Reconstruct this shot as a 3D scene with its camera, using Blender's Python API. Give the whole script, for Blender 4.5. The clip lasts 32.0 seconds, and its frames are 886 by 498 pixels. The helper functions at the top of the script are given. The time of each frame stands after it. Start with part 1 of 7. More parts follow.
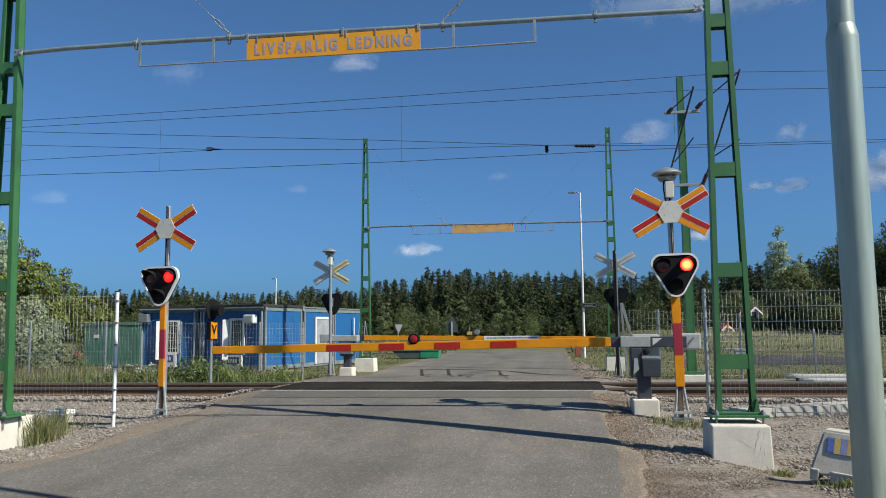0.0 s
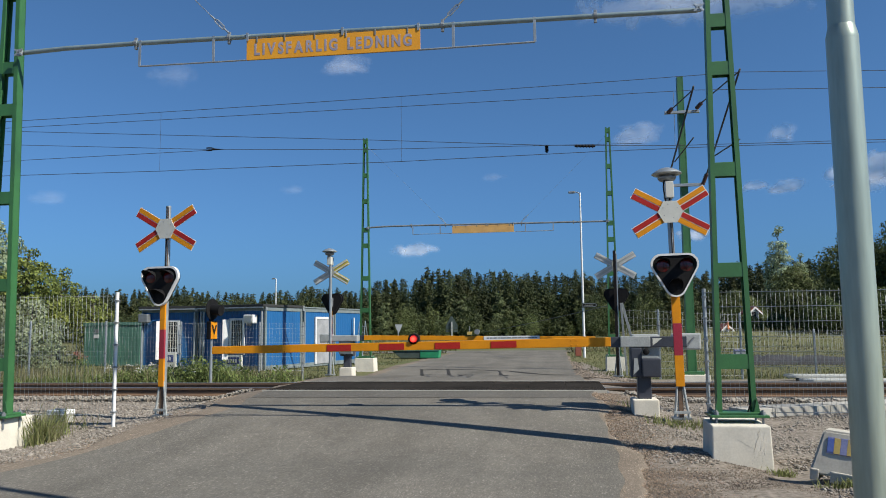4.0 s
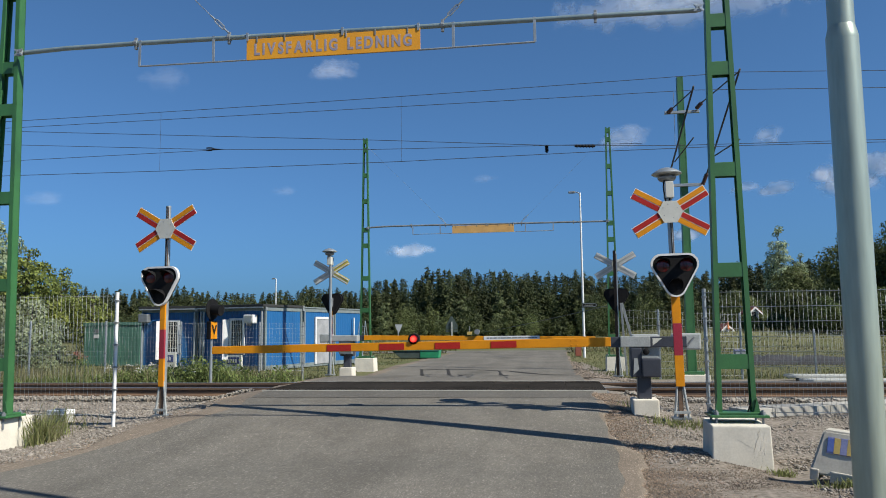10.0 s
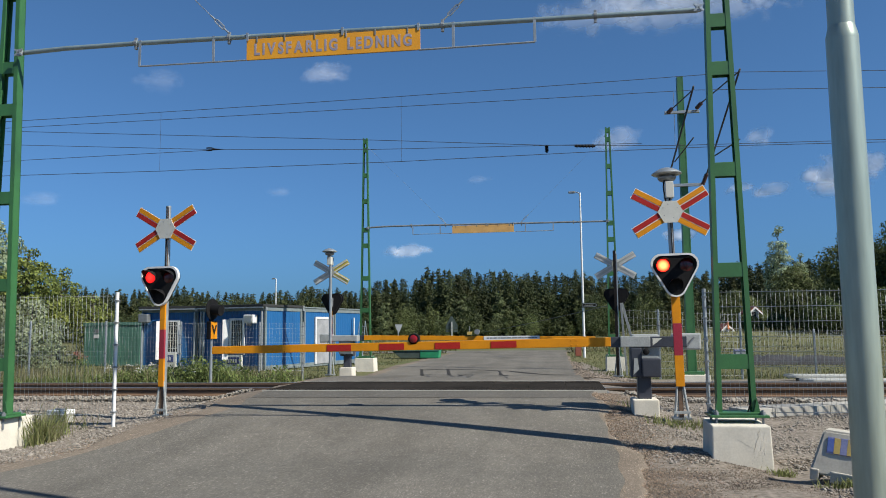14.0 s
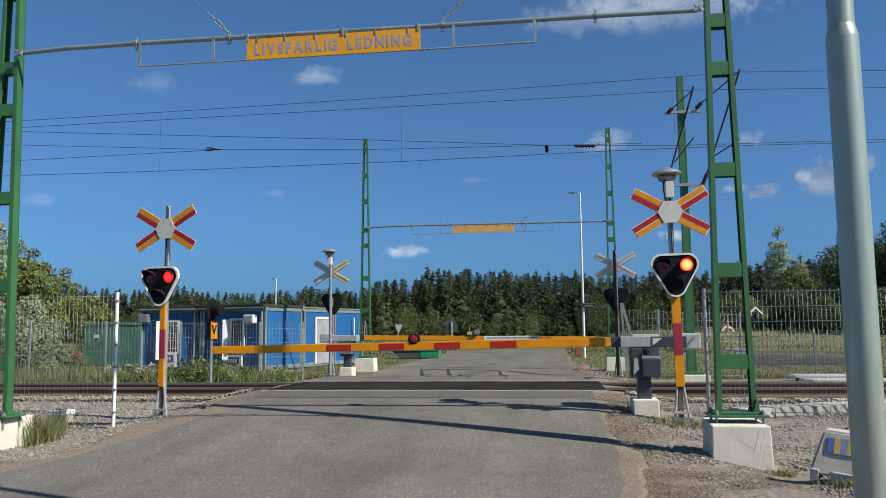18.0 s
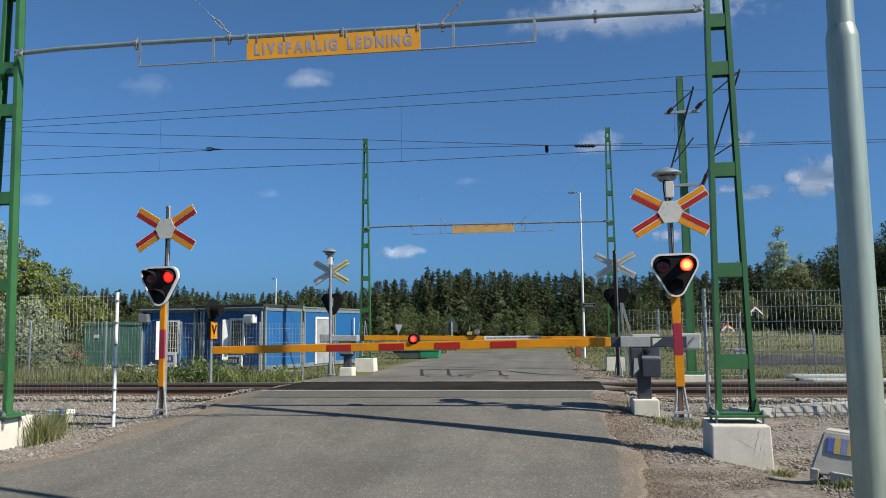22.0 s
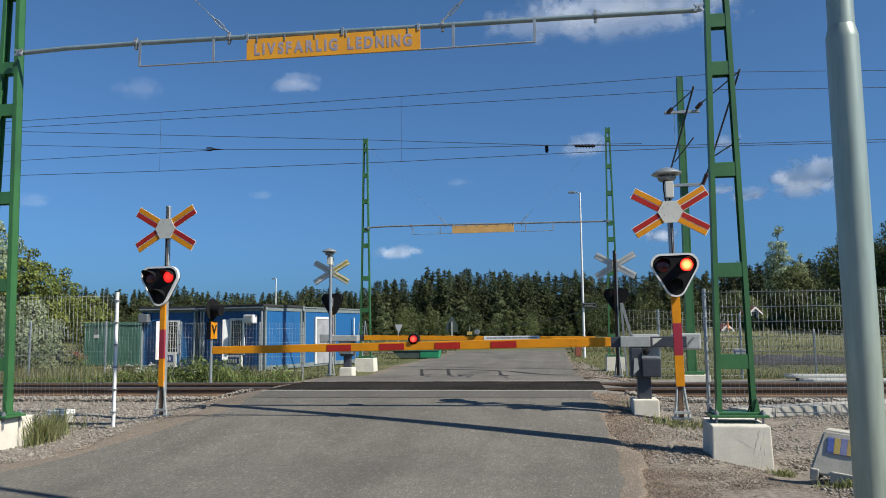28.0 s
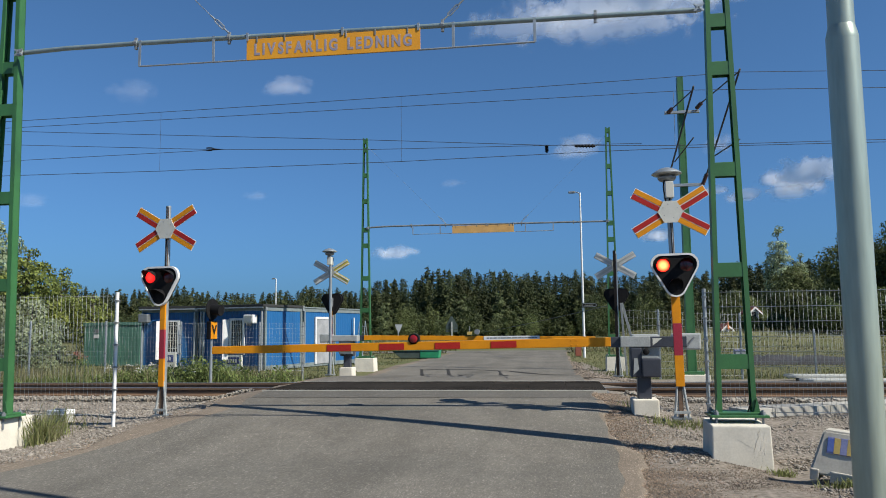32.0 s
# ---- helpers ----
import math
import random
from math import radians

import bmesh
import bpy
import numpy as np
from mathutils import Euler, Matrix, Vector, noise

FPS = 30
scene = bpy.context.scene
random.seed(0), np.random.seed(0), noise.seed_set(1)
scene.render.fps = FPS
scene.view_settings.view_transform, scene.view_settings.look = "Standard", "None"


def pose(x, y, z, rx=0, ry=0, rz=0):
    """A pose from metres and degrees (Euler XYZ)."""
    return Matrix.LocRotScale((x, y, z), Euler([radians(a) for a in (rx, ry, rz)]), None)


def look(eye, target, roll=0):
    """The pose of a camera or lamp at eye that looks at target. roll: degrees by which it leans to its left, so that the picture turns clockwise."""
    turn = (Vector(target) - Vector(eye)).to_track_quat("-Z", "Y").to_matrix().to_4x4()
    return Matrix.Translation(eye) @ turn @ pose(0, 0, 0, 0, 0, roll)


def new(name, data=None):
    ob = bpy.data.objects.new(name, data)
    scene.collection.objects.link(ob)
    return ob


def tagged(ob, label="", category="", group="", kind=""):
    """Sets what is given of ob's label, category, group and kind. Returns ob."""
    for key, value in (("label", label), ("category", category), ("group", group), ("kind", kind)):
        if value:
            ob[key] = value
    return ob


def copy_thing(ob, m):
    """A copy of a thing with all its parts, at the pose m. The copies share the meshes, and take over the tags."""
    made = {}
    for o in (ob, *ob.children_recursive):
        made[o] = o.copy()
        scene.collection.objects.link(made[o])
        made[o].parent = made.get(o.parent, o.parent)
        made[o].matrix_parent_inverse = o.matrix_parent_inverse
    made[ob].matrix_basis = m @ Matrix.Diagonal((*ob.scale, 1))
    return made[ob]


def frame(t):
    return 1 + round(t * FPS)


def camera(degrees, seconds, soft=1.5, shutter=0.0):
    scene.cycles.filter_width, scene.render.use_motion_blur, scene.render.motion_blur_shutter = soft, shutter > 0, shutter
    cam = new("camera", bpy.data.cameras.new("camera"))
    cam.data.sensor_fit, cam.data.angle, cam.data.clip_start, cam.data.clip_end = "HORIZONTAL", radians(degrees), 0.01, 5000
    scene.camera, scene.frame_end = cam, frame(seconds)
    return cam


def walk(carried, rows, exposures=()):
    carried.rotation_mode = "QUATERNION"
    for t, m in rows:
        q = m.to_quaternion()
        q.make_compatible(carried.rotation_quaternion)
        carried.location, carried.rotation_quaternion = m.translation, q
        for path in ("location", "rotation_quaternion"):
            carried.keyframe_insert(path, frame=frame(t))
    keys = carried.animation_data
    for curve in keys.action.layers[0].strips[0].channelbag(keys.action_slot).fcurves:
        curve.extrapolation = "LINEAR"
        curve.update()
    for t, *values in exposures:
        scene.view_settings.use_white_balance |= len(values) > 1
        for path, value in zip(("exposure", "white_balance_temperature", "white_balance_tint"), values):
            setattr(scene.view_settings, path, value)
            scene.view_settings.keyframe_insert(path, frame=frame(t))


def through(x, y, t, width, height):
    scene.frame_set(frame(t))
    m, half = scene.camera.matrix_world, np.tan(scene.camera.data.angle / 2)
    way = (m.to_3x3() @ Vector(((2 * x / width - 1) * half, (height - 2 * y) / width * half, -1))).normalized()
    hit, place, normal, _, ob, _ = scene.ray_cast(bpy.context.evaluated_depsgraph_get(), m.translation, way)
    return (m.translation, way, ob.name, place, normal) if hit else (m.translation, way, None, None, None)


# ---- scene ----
cam = camera(59.58, 32.0, soft=0.95)
EYE = Vector((0.0, 0.0, 1.5))
YAW, PITCH = radians(8.058), radians(5.959)
AHEAD = Vector((-math.sin(YAW) * math.cos(PITCH), math.cos(YAW) * math.cos(PITCH), math.sin(PITCH)))
STAND = look(EYE, EYE + AHEAD * 10, -0.61)
walk(cam, [(0.0, STAND), (32.0, STAND)], exposures=[(0.0, 0.525), (32.0, 0.525)])

# ---- light ----
SUN_EL, SUN_AZ = radians(43.0), radians(111.5)
world = bpy.data.worlds.new("sky")
scene.world = world
world.use_nodes = True
wn = world.node_tree.nodes
sky = wn.new("ShaderNodeTexSky")
sky.sky_type = "NISHITA"
sky.sun_disc = False
sky.sun_elevation, sky.sun_rotation = SUN_EL, SUN_AZ
sky.altitude, sky.air_density, sky.dust_density, sky.ozone_density = 0, 1.0, 1.0, 8.0
wn["Background"].inputs[1].default_value = 0.038
tint = wn.new("ShaderNodeVectorMath")
tint.operation = "MULTIPLY"
tint.inputs[1].default_value = (0.60, 1.22, 1.92)
rich = wn.new("ShaderNodeHueSaturation")
rich.inputs["Saturation"].default_value = 0.6
world.node_tree.links.new(sky.outputs[0], rich.inputs["Color"])
world.node_tree.links.new(rich.outputs[0], tint.inputs[0])
world.node_tree.links.new(tint.outputs[0], wn["Background"].inputs[0])
sun_data = bpy.data.lights.new("sun", "SUN")
sun_data.energy, sun_data.angle, sun_data.color = 5.0, radians(0.5), (1.0, 0.945, 0.845)
sun = new("sun", sun_data)
SUN_DIR = Vector((math.sin(SUN_AZ) * math.cos(SUN_EL), math.cos(SUN_AZ) * math.cos(SUN_EL), math.sin(SUN_EL)))
sun.matrix_world = look(SUN_DIR * 200, (0, 0, 0))

# ---- materials ----


def surf(name, a, b=None, rough=0.6, metal=0.0, scale=3.0, fine=60.0, bump=0.15, vary=0.12, island=0.0, stretch=(1, 1, 1), spec=0.5, rand=0.0):
    """A procedural surface: two colours in broad patches, fine grain, relief."""
    m = bpy.data.materials.new(name)
    m.use_nodes = True
    nt = m.node_tree
    n, ln = nt.nodes, nt.links
    bsdf = n["Principled BSDF"]
    bsdf.inputs["Roughness"].default_value = rough
    bsdf.inputs["Metallic"].default_value = metal
    bsdf.inputs["Specular IOR Level"].default_value = spec
    b = b or tuple(c * 0.75 for c in a)
    tc = n.new("ShaderNodeTexCoord")
    mp = n.new("ShaderNodeMapping")
    mp.inputs["Scale"].default_value = stretch
    ln.new(tc.outputs["Object"], mp.inputs["Vector"])
    big = n.new("ShaderNodeTexNoise")
    big.inputs["Scale"].default_value, big.inputs["Detail"].default_value = scale, 5
    ln.new(mp.outputs[0], big.inputs["Vector"])
    ramp = n.new("ShaderNodeValToRGB")
    ramp.color_ramp.elements[0].position, ramp.color_ramp.elements[1].position = 0.36, 0.66
    ramp.color_ramp.elements[0].color, ramp.color_ramp.elements[1].color = (*a, 1), (*b, 1)
    ln.new(big.outputs["Fac"], ramp.inputs[0])
    small = n.new("ShaderNodeTexNoise")
    small.inputs["Scale"].default_value, small.inputs["Detail"].default_value = fine, 3
    ln.new(mp.outputs[0], small.inputs["Vector"])
    gain = n.new("ShaderNodeMapRange")
    gain.inputs["From Min"].default_value, gain.inputs["From Max"].default_value = 0.3, 0.7
    gain.inputs["To Min"].default_value, gain.inputs["To Max"].default_value = 1 - vary, 1 + vary
    ln.new(small.outputs["Fac"], gain.inputs["Value"])
    out = gain.outputs[0]
    if island or rand:
        src = n.new("ShaderNodeNewGeometry").outputs["Random Per Island"] if island else n.new("ShaderNodeObjectInfo").outputs["Random"]
        amount = island or rand
        isl = n.new("ShaderNodeMapRange")
        isl.inputs["To Min"].default_value, isl.inputs["To Max"].default_value = 1 - amount, 1 + amount
        ln.new(src, isl.inputs["Value"])
        mul = n.new("ShaderNodeMath")
        mul.operation = "MULTIPLY"
        ln.new(out, mul.inputs[0])
        ln.new(isl.outputs[0], mul.inputs[1])
        out = mul.outputs[0]
    tint = n.new("ShaderNodeVectorMath")
    tint.operation = "SCALE"
    ln.new(ramp.outputs[0], tint.inputs[0])
    ln.new(out, tint.inputs["Scale"])
    ln.new(tint.outputs[0], bsdf.inputs["Base Color"])
    if bump:
        bp = n.new("ShaderNodeBump")
        bp.inputs["Strength"].default_value, bp.inputs["Distance"].default_value = bump, 0.01
        ln.new(small.outputs["Fac"], bp.inputs["Height"])
        ln.new(bp.outputs[0], bsdf.inputs["Normal"])
    return m


def foliage(name, a, b, island=0.45, through=0.35):
    m = surf(name, a, b, rough=0.55, scale=0.6, fine=8, bump=0, vary=0.15, island=island, spec=0.15)
    nt = m.node_tree
    bsdf = nt.nodes["Principled BSDF"]
    tr = nt.nodes.new("ShaderNodeBsdfTranslucent")
    # trees of a wood differ in tone
    tone = nt.nodes.new("ShaderNodeAttribute")
    tone.attribute_name = "tone"
    plus = nt.nodes.new("ShaderNodeMath")
    plus.inputs[1].default_value = 1.0
    nt.links.new(tone.outputs["Fac"], plus.inputs[0])
    sc = nt.nodes.new("ShaderNodeVectorMath")
    sc.operation = "SCALE"
    nt.links.new(bsdf.inputs["Base Color"].links[0].from_socket, sc.inputs[0])
    nt.links.new(plus.outputs[0], sc.inputs["Scale"])
    nt.links.new(sc.outputs[0], bsdf.inputs["Base Color"])
    nt.links.new(sc.outputs[0], tr.inputs["Color"])
    mix = nt.nodes.new("ShaderNodeMixShader")
    mix.inputs[0].default_value = through
    nt.links.new(bsdf.outputs[0], mix.inputs[1])
    nt.links.new(tr.outputs[0], mix.inputs[2])
    nt.links.new(mix.outputs[0], nt.nodes["Material Output"].inputs["Surface"])
    return m


def glow(name, centre, edge, strength, radius):
    """A lit signal lens: whitish in the middle, red at the rim."""
    m = bpy.data.materials.new(name)
    m.use_nodes = True
    nt = m.node_tree
    nt.nodes.clear()
    tc = nt.nodes.new("ShaderNodeTexCoord")
    ln = nt.nodes.new("ShaderNodeVectorMath")
    ln.operation = "LENGTH"
    nt.links.new(tc.outputs["Object"], ln.inputs[0])
    ramp = nt.nodes.new("ShaderNodeValToRGB")
    ramp.color_ramp.elements[0].color, ramp.color_ramp.elements[1].color = (*centre, 1), (*edge, 1)
    ramp.color_ramp.elements[0].position, ramp.color_ramp.elements[1].position = 0.35 * radius, 1.0 * radius
    nt.links.new(ln.outputs["Value"], ramp.inputs[0])
    em = nt.nodes.new("ShaderNodeEmission")
    em.inputs["Strength"].default_value = strength
    nt.links.new(ramp.outputs[0], em.inputs["Color"])
    out = nt.nodes.new("ShaderNodeOutputMaterial")
    nt.links.new(em.outputs[0], out.inputs["Surface"])
    return m


def glass(name, tint, rough=0.05):
    m = bpy.data.materials.new(name)
    m.use_nodes = True
    b = m.node_tree.nodes["Principled BSDF"]
    b.inputs["Base Color"].default_value = (*tint, 1)
    b.inputs["Roughness"].default_value = rough
    b.inputs["Specular IOR Level"].default_value = 0.6
    return m


GREEN = surf("green_mast_paint", (0.038, 0.1352, 0.0423), (0.0296, 0.1014, 0.0355), rough=0.45, scale=2.5, fine=90, bump=0.08)
GALV = surf("galvanised_steel", (0.3549, 0.3802, 0.3887), (0.2788, 0.3042, 0.3126), rough=0.42, metal=0.55, scale=5, fine=40, bump=0.05)
POLE = surf("galvanised_pole", (0.3507, 0.4014, 0.3338), (0.2746, 0.3253, 0.2746), rough=0.34, metal=0.42, scale=7, fine=22, bump=0.04, vary=0.13, stretch=(1, 1, 0.13))
FENCING = surf("dull_fence_wire", (0.3718, 0.3971, 0.3929), (0.2873, 0.3084, 0.3042), rough=0.6, metal=0.25, scale=4, fine=40, bump=0.03)
PALE_STEEL = surf("pale_zinc_steel", (0.338, 0.3549, 0.3464), (0.2704, 0.2873, 0.2788), rough=0.55, metal=0.1, scale=7, fine=50, bump=0.05)
FADED = surf("faded_orange_back", (0.5577, 0.3211, 0.1014), (0.4647, 0.2704, 0.0929), rough=0.6, scale=3, fine=50, bump=0.03)
SIGN_BACK = surf("grey_green_sign_back", (0.0634, 0.0845, 0.0718), (0.0465, 0.0634, 0.0549), rough=0.5, scale=3, fine=40, bump=0.03)
HEAP = surf("dark_heap_gravel", (0.0287, 0.0287, 0.0321), (0.0169, 0.0169, 0.0194), rough=0.9, scale=3, fine=18, bump=0.5, island=0.4)
PIPE = surf("weathered_pipe", (0.2282, 0.2915, 0.3), (0.1774, 0.2324, 0.2408), rough=0.42, metal=0.35, scale=4, fine=40, bump=0.05)
DARKGALV = surf("dull_grey_metal", (0.2282, 0.245, 0.2535), (0.169, 0.1817, 0.1859), rough=0.5, metal=0.4, scale=6, fine=50)
CONC = surf("cast_concrete", (0.6253, 0.583, 0.4859), (0.5239, 0.4901, 0.4098), rough=0.85, scale=3.4, fine=46, bump=0.10, vary=0.06)
CONC_MID = surf("worn_concrete", (0.4394, 0.4098, 0.3422), (0.3549, 0.3338, 0.2831), rough=0.85, scale=5, fine=46, bump=0.12, vary=0.08)
CONC_GREY = surf("grey_concrete", (0.3887, 0.3718, 0.3253), (0.3042, 0.2915, 0.2535), rough=0.85, scale=3, fine=45, bump=0.1, vary=0.06)
WEED = foliage("weed_leaf_green", (0.169, 0.2112, 0.0718), (0.1268, 0.1648, 0.0507), 0.5, 0.4)
TUFT = foliage("pale_grass_tuft", (0.207, 0.2155, 0.0887), (0.1521, 0.1732, 0.0634), 0.45, 0.35)
RUST_BLOOM = surf("rusty_red_flower_heads", (0.2535, 0.076, 0.0592), (0.1859, 0.0929, 0.0507), rough=0.8, scale=9, fine=40, island=0.4)
CRACK = surf("crack_stain", (0.2535, 0.2408, 0.2112), (0.3802, 0.3634, 0.3211), rough=0.9, scale=14)
YELLOW = surf("signal_yellow", (0.6253, 0.2408, 0.0051), (0.5493, 0.207, 0.0051), spec=0.3, rough=0.45, scale=4, fine=50, bump=0.03, vary=0.06)
SIGN_YEL = surf("sign_orange", (0.676, 0.3042, 0.0169), (0.6084, 0.262, 0.0169), rough=0.4, scale=3, fine=60, bump=0.02, vary=0.05)
RED = surf("signal_red", (0.3549, 0.0186, 0.0118), (0.3042, 0.0161, 0.011), spec=0.3, rough=0.45, scale=5, fine=60, bump=0.03)
WINE = surf("red_reflective_sleeve", (0.3042, 0.0237, 0.0423), (0.262, 0.0211, 0.038), rough=0.35, scale=5, fine=60, bump=0.03)
WHITE = surf("white_paint", (0.676, 0.676, 0.6591), (0.5915, 0.5915, 0.5746), rough=0.45, scale=5, fine=50, bump=0.03, vary=0.05)
CREAM = surf("pale_grey_plate", (0.5239, 0.5239, 0.4732), (0.4732, 0.4732, 0.4225), rough=0.5, scale=6, fine=50, bump=0.03, vary=0.05)
BLACK = surf("matt_black", (0.0076, 0.0076, 0.0084), (0.0118, 0.0118, 0.0118), rough=0.75, scale=6, fine=40, bump=0.05, spec=0.15)
PORCELAIN = surf("red_brown_insulator", (0.0718, 0.027, 0.022), (0.0507, 0.022, 0.0186), rough=0.35, scale=9, fine=40, bump=0.02)
WIRE = surf("dark_wire", (0.0507, 0.0575, 0.0634), rough=0.55, metal=0.3)
LETTER = surf("letter_grey", (0.3042, 0.2788, 0.338), rough=0.5, bump=0)
BLUE = surf("blue_cladding", (0.0097, 0.0955, 0.2535), (0.008, 0.0828, 0.2239), rough=0.5, scale=1.2, fine=30, bump=0.05, vary=0.06)
TRIM = surf("grey_trim", (0.169, 0.2028, 0.2028), (0.1352, 0.1605, 0.1605), rough=0.5, scale=4, fine=40, bump=0.04)
ROOF = surf("dark_roof_felt", (0.0253, 0.0279, 0.0279), rough=0.85, scale=2, fine=40, bump=0.3)
DKGREEN = surf("green_container_paint", (0.0845, 0.1943, 0.1394), (0.0676, 0.1605, 0.1183), rough=0.5, scale=1.3, fine=25, bump=0.06)
RAIL_SIDE = surf("rusty_rail", (0.1394, 0.0828, 0.0473), (0.0845, 0.0524, 0.0338), rough=0.75, scale=6, fine=60, bump=0.2, stretch=(0.2, 1, 1))
RAIL_TOP = surf("worn_rail_head", (0.338, 0.3211, 0.3042), (0.2535, 0.2366, 0.2197), rough=0.35, metal=0.8, scale=5, fine=60, bump=0.03, stretch=(0.1, 1, 1))
LENS = glass("dark_red_lens", (0.07, 0.005, 0.006), 0.12)
REDLENS = glass("red_lens", (0.22, 0.010, 0.012), 0.15)
PANE = glass("window_glass", (0.025, 0.03, 0.035), 0.04)
PLATE_BLUE = surf("blue_plate", (0.076, 0.1183, 0.3549), (0.1014, 0.1436, 0.3549), rough=0.45, scale=9, bump=0.02)
PLATE_YEL = surf("yellow_plate", (0.4732, 0.338, 0.0929), (0.4056, 0.3042, 0.1183), rough=0.45, scale=9, bump=0.02)
PLATE_LAV = surf("lilac_plate", (0.2197, 0.2282, 0.3718), (0.1859, 0.2028, 0.338), rough=0.45, scale=9, bump=0.02)
NAVY = surf("navy_panel", (0.0338, 0.0507, 0.169), rough=0.5)
PINE = foliage("spruce_needles", (0.0397, 0.0515, 0.022), (0.0566, 0.0676, 0.0287), 0.15, 0.25)
PINE_B = foliage("pine_needles", (0.0524, 0.0617, 0.0262), (0.0727, 0.0811, 0.0346), 0.15, 0.3)
LEAF = foliage("broad_leaves", (0.0592, 0.0828, 0.0279), (0.0913, 0.1141, 0.0397), 0.55, 0.35)
LEAF_FAR = foliage("far_broad_leaves", (0.0524, 0.0701, 0.027), (0.0727, 0.0896, 0.0355), 0.25, 0.35)
LEAF_SUN = foliage("olive_broad_leaves", (0.0828, 0.1031, 0.0397), (0.1141, 0.131, 0.0507), 0.45, 0.4)
BIRCH_F = foliage("far_birch_leaves", (0.0929, 0.1149, 0.0507), (0.1268, 0.147, 0.0668), 0.2, 0.35)
EDGE = foliage("wood_edge_leaves", (0.0845, 0.1065, 0.0389), (0.1166, 0.1352, 0.0507), 0.2, 0.35)
LEAF_Y = foliage("sunny_leaves", (0.1986, 0.2214, 0.0558), (0.1141, 0.1479, 0.0389), 0.6, 0.35)
WILLOW = foliage("willow_leaves", (0.262, 0.2915, 0.1774), (0.1774, 0.2155, 0.1183), 0.45, 0.4)
BIRCH = foliage("birch_leaves", (0.2282, 0.2873, 0.169), (0.2957, 0.3464, 0.2197), 0.5, 0.35)
GRASS = foliage("meadow_grass", (0.0592, 0.0794, 0.0262), (0.087, 0.0989, 0.0346), 0.45, 0.3)
STRAW = foliage("dry_grass", (0.1394, 0.1301, 0.0651), (0.1048, 0.1031, 0.0499), 0.4, 0.3)
HAY = foliage("tall_pale_hay", (0.245, 0.2239, 0.1225), (0.1774, 0.1732, 0.0887), 0.4, 0.35)
BARK = surf("bark", (0.0845, 0.0676, 0.0507), (0.0507, 0.0423, 0.0338), rough=0.9, scale=5, fine=30, bump=0.5)
STONE = surf("ballast_stone", (0.2518, 0.2248, 0.1876), (0.1774, 0.1572, 0.1293), rough=0.9, scale=6, fine=60, bump=0.2, island=0.34)
GRIT = surf("brown_grit", (0.191, 0.1538, 0.1166), (0.1225, 0.0997, 0.0769), rough=0.9, scale=2.2, fine=60, bump=0.25, island=0.5)
SANDY = surf("orange_sand_grains", (0.2831, 0.207, 0.1436), (0.2239, 0.1648, 0.1166), rough=0.9, scale=2.2, fine=60, bump=0.25, island=0.4)
ROOF_RED = surf("red_roof_tiles", (0.1859, 0.0592, 0.038), rough=0.8, scale=3, fine=20, bump=0.4)
GREYWALL = surf("grey_timber_wall", (0.2535, 0.262, 0.262), rough=0.8, scale=2, fine=20)
ORANGE = surf("orange_plastic", (0.6338, 0.169, 0.0169), rough=0.5)
DULLRED = surf("faded_red_plastic", (0.2788, 0.0845, 0.0507), rough=0.6)
BINGREEN = surf("green_plastic", (0.0169, 0.2366, 0.1014), (0.0169, 0.1859, 0.0845), rough=0.45, scale=3)
DRIVE = surf("dark_blue_grey_paint", (0.0423, 0.0465, 0.0592), (0.0321, 0.0355, 0.0465), rough=0.45, scale=6, fine=50, bump=0.05)
DOOR = surf("grey_door_paint", (0.3042, 0.3126, 0.3211), rough=0.5, scale=3, fine=40, bump=0.03)
LINE_DARK = surf("dark_line_colour", (0.0423, 0.0397, 0.0372), (0.0296, 0.0279, 0.0262), rough=0.85, spec=0.1, scale=8, fine=60)
POST_SHADE = surf("shaded_side_brown", (0.0118, 0.0093, 0.0084), (0.0169, 0.0135, 0.011), spec=0.2, rough=0.7, scale=6, fine=50, bump=0.1)
RUBBER = surf("black_rubber", (0.0169, 0.0169, 0.0169), rough=0.8)
FLOWER = surf("white_flower_heads", (0.5239, 0.5239, 0.4647), rough=0.8, scale=9, fine=40)


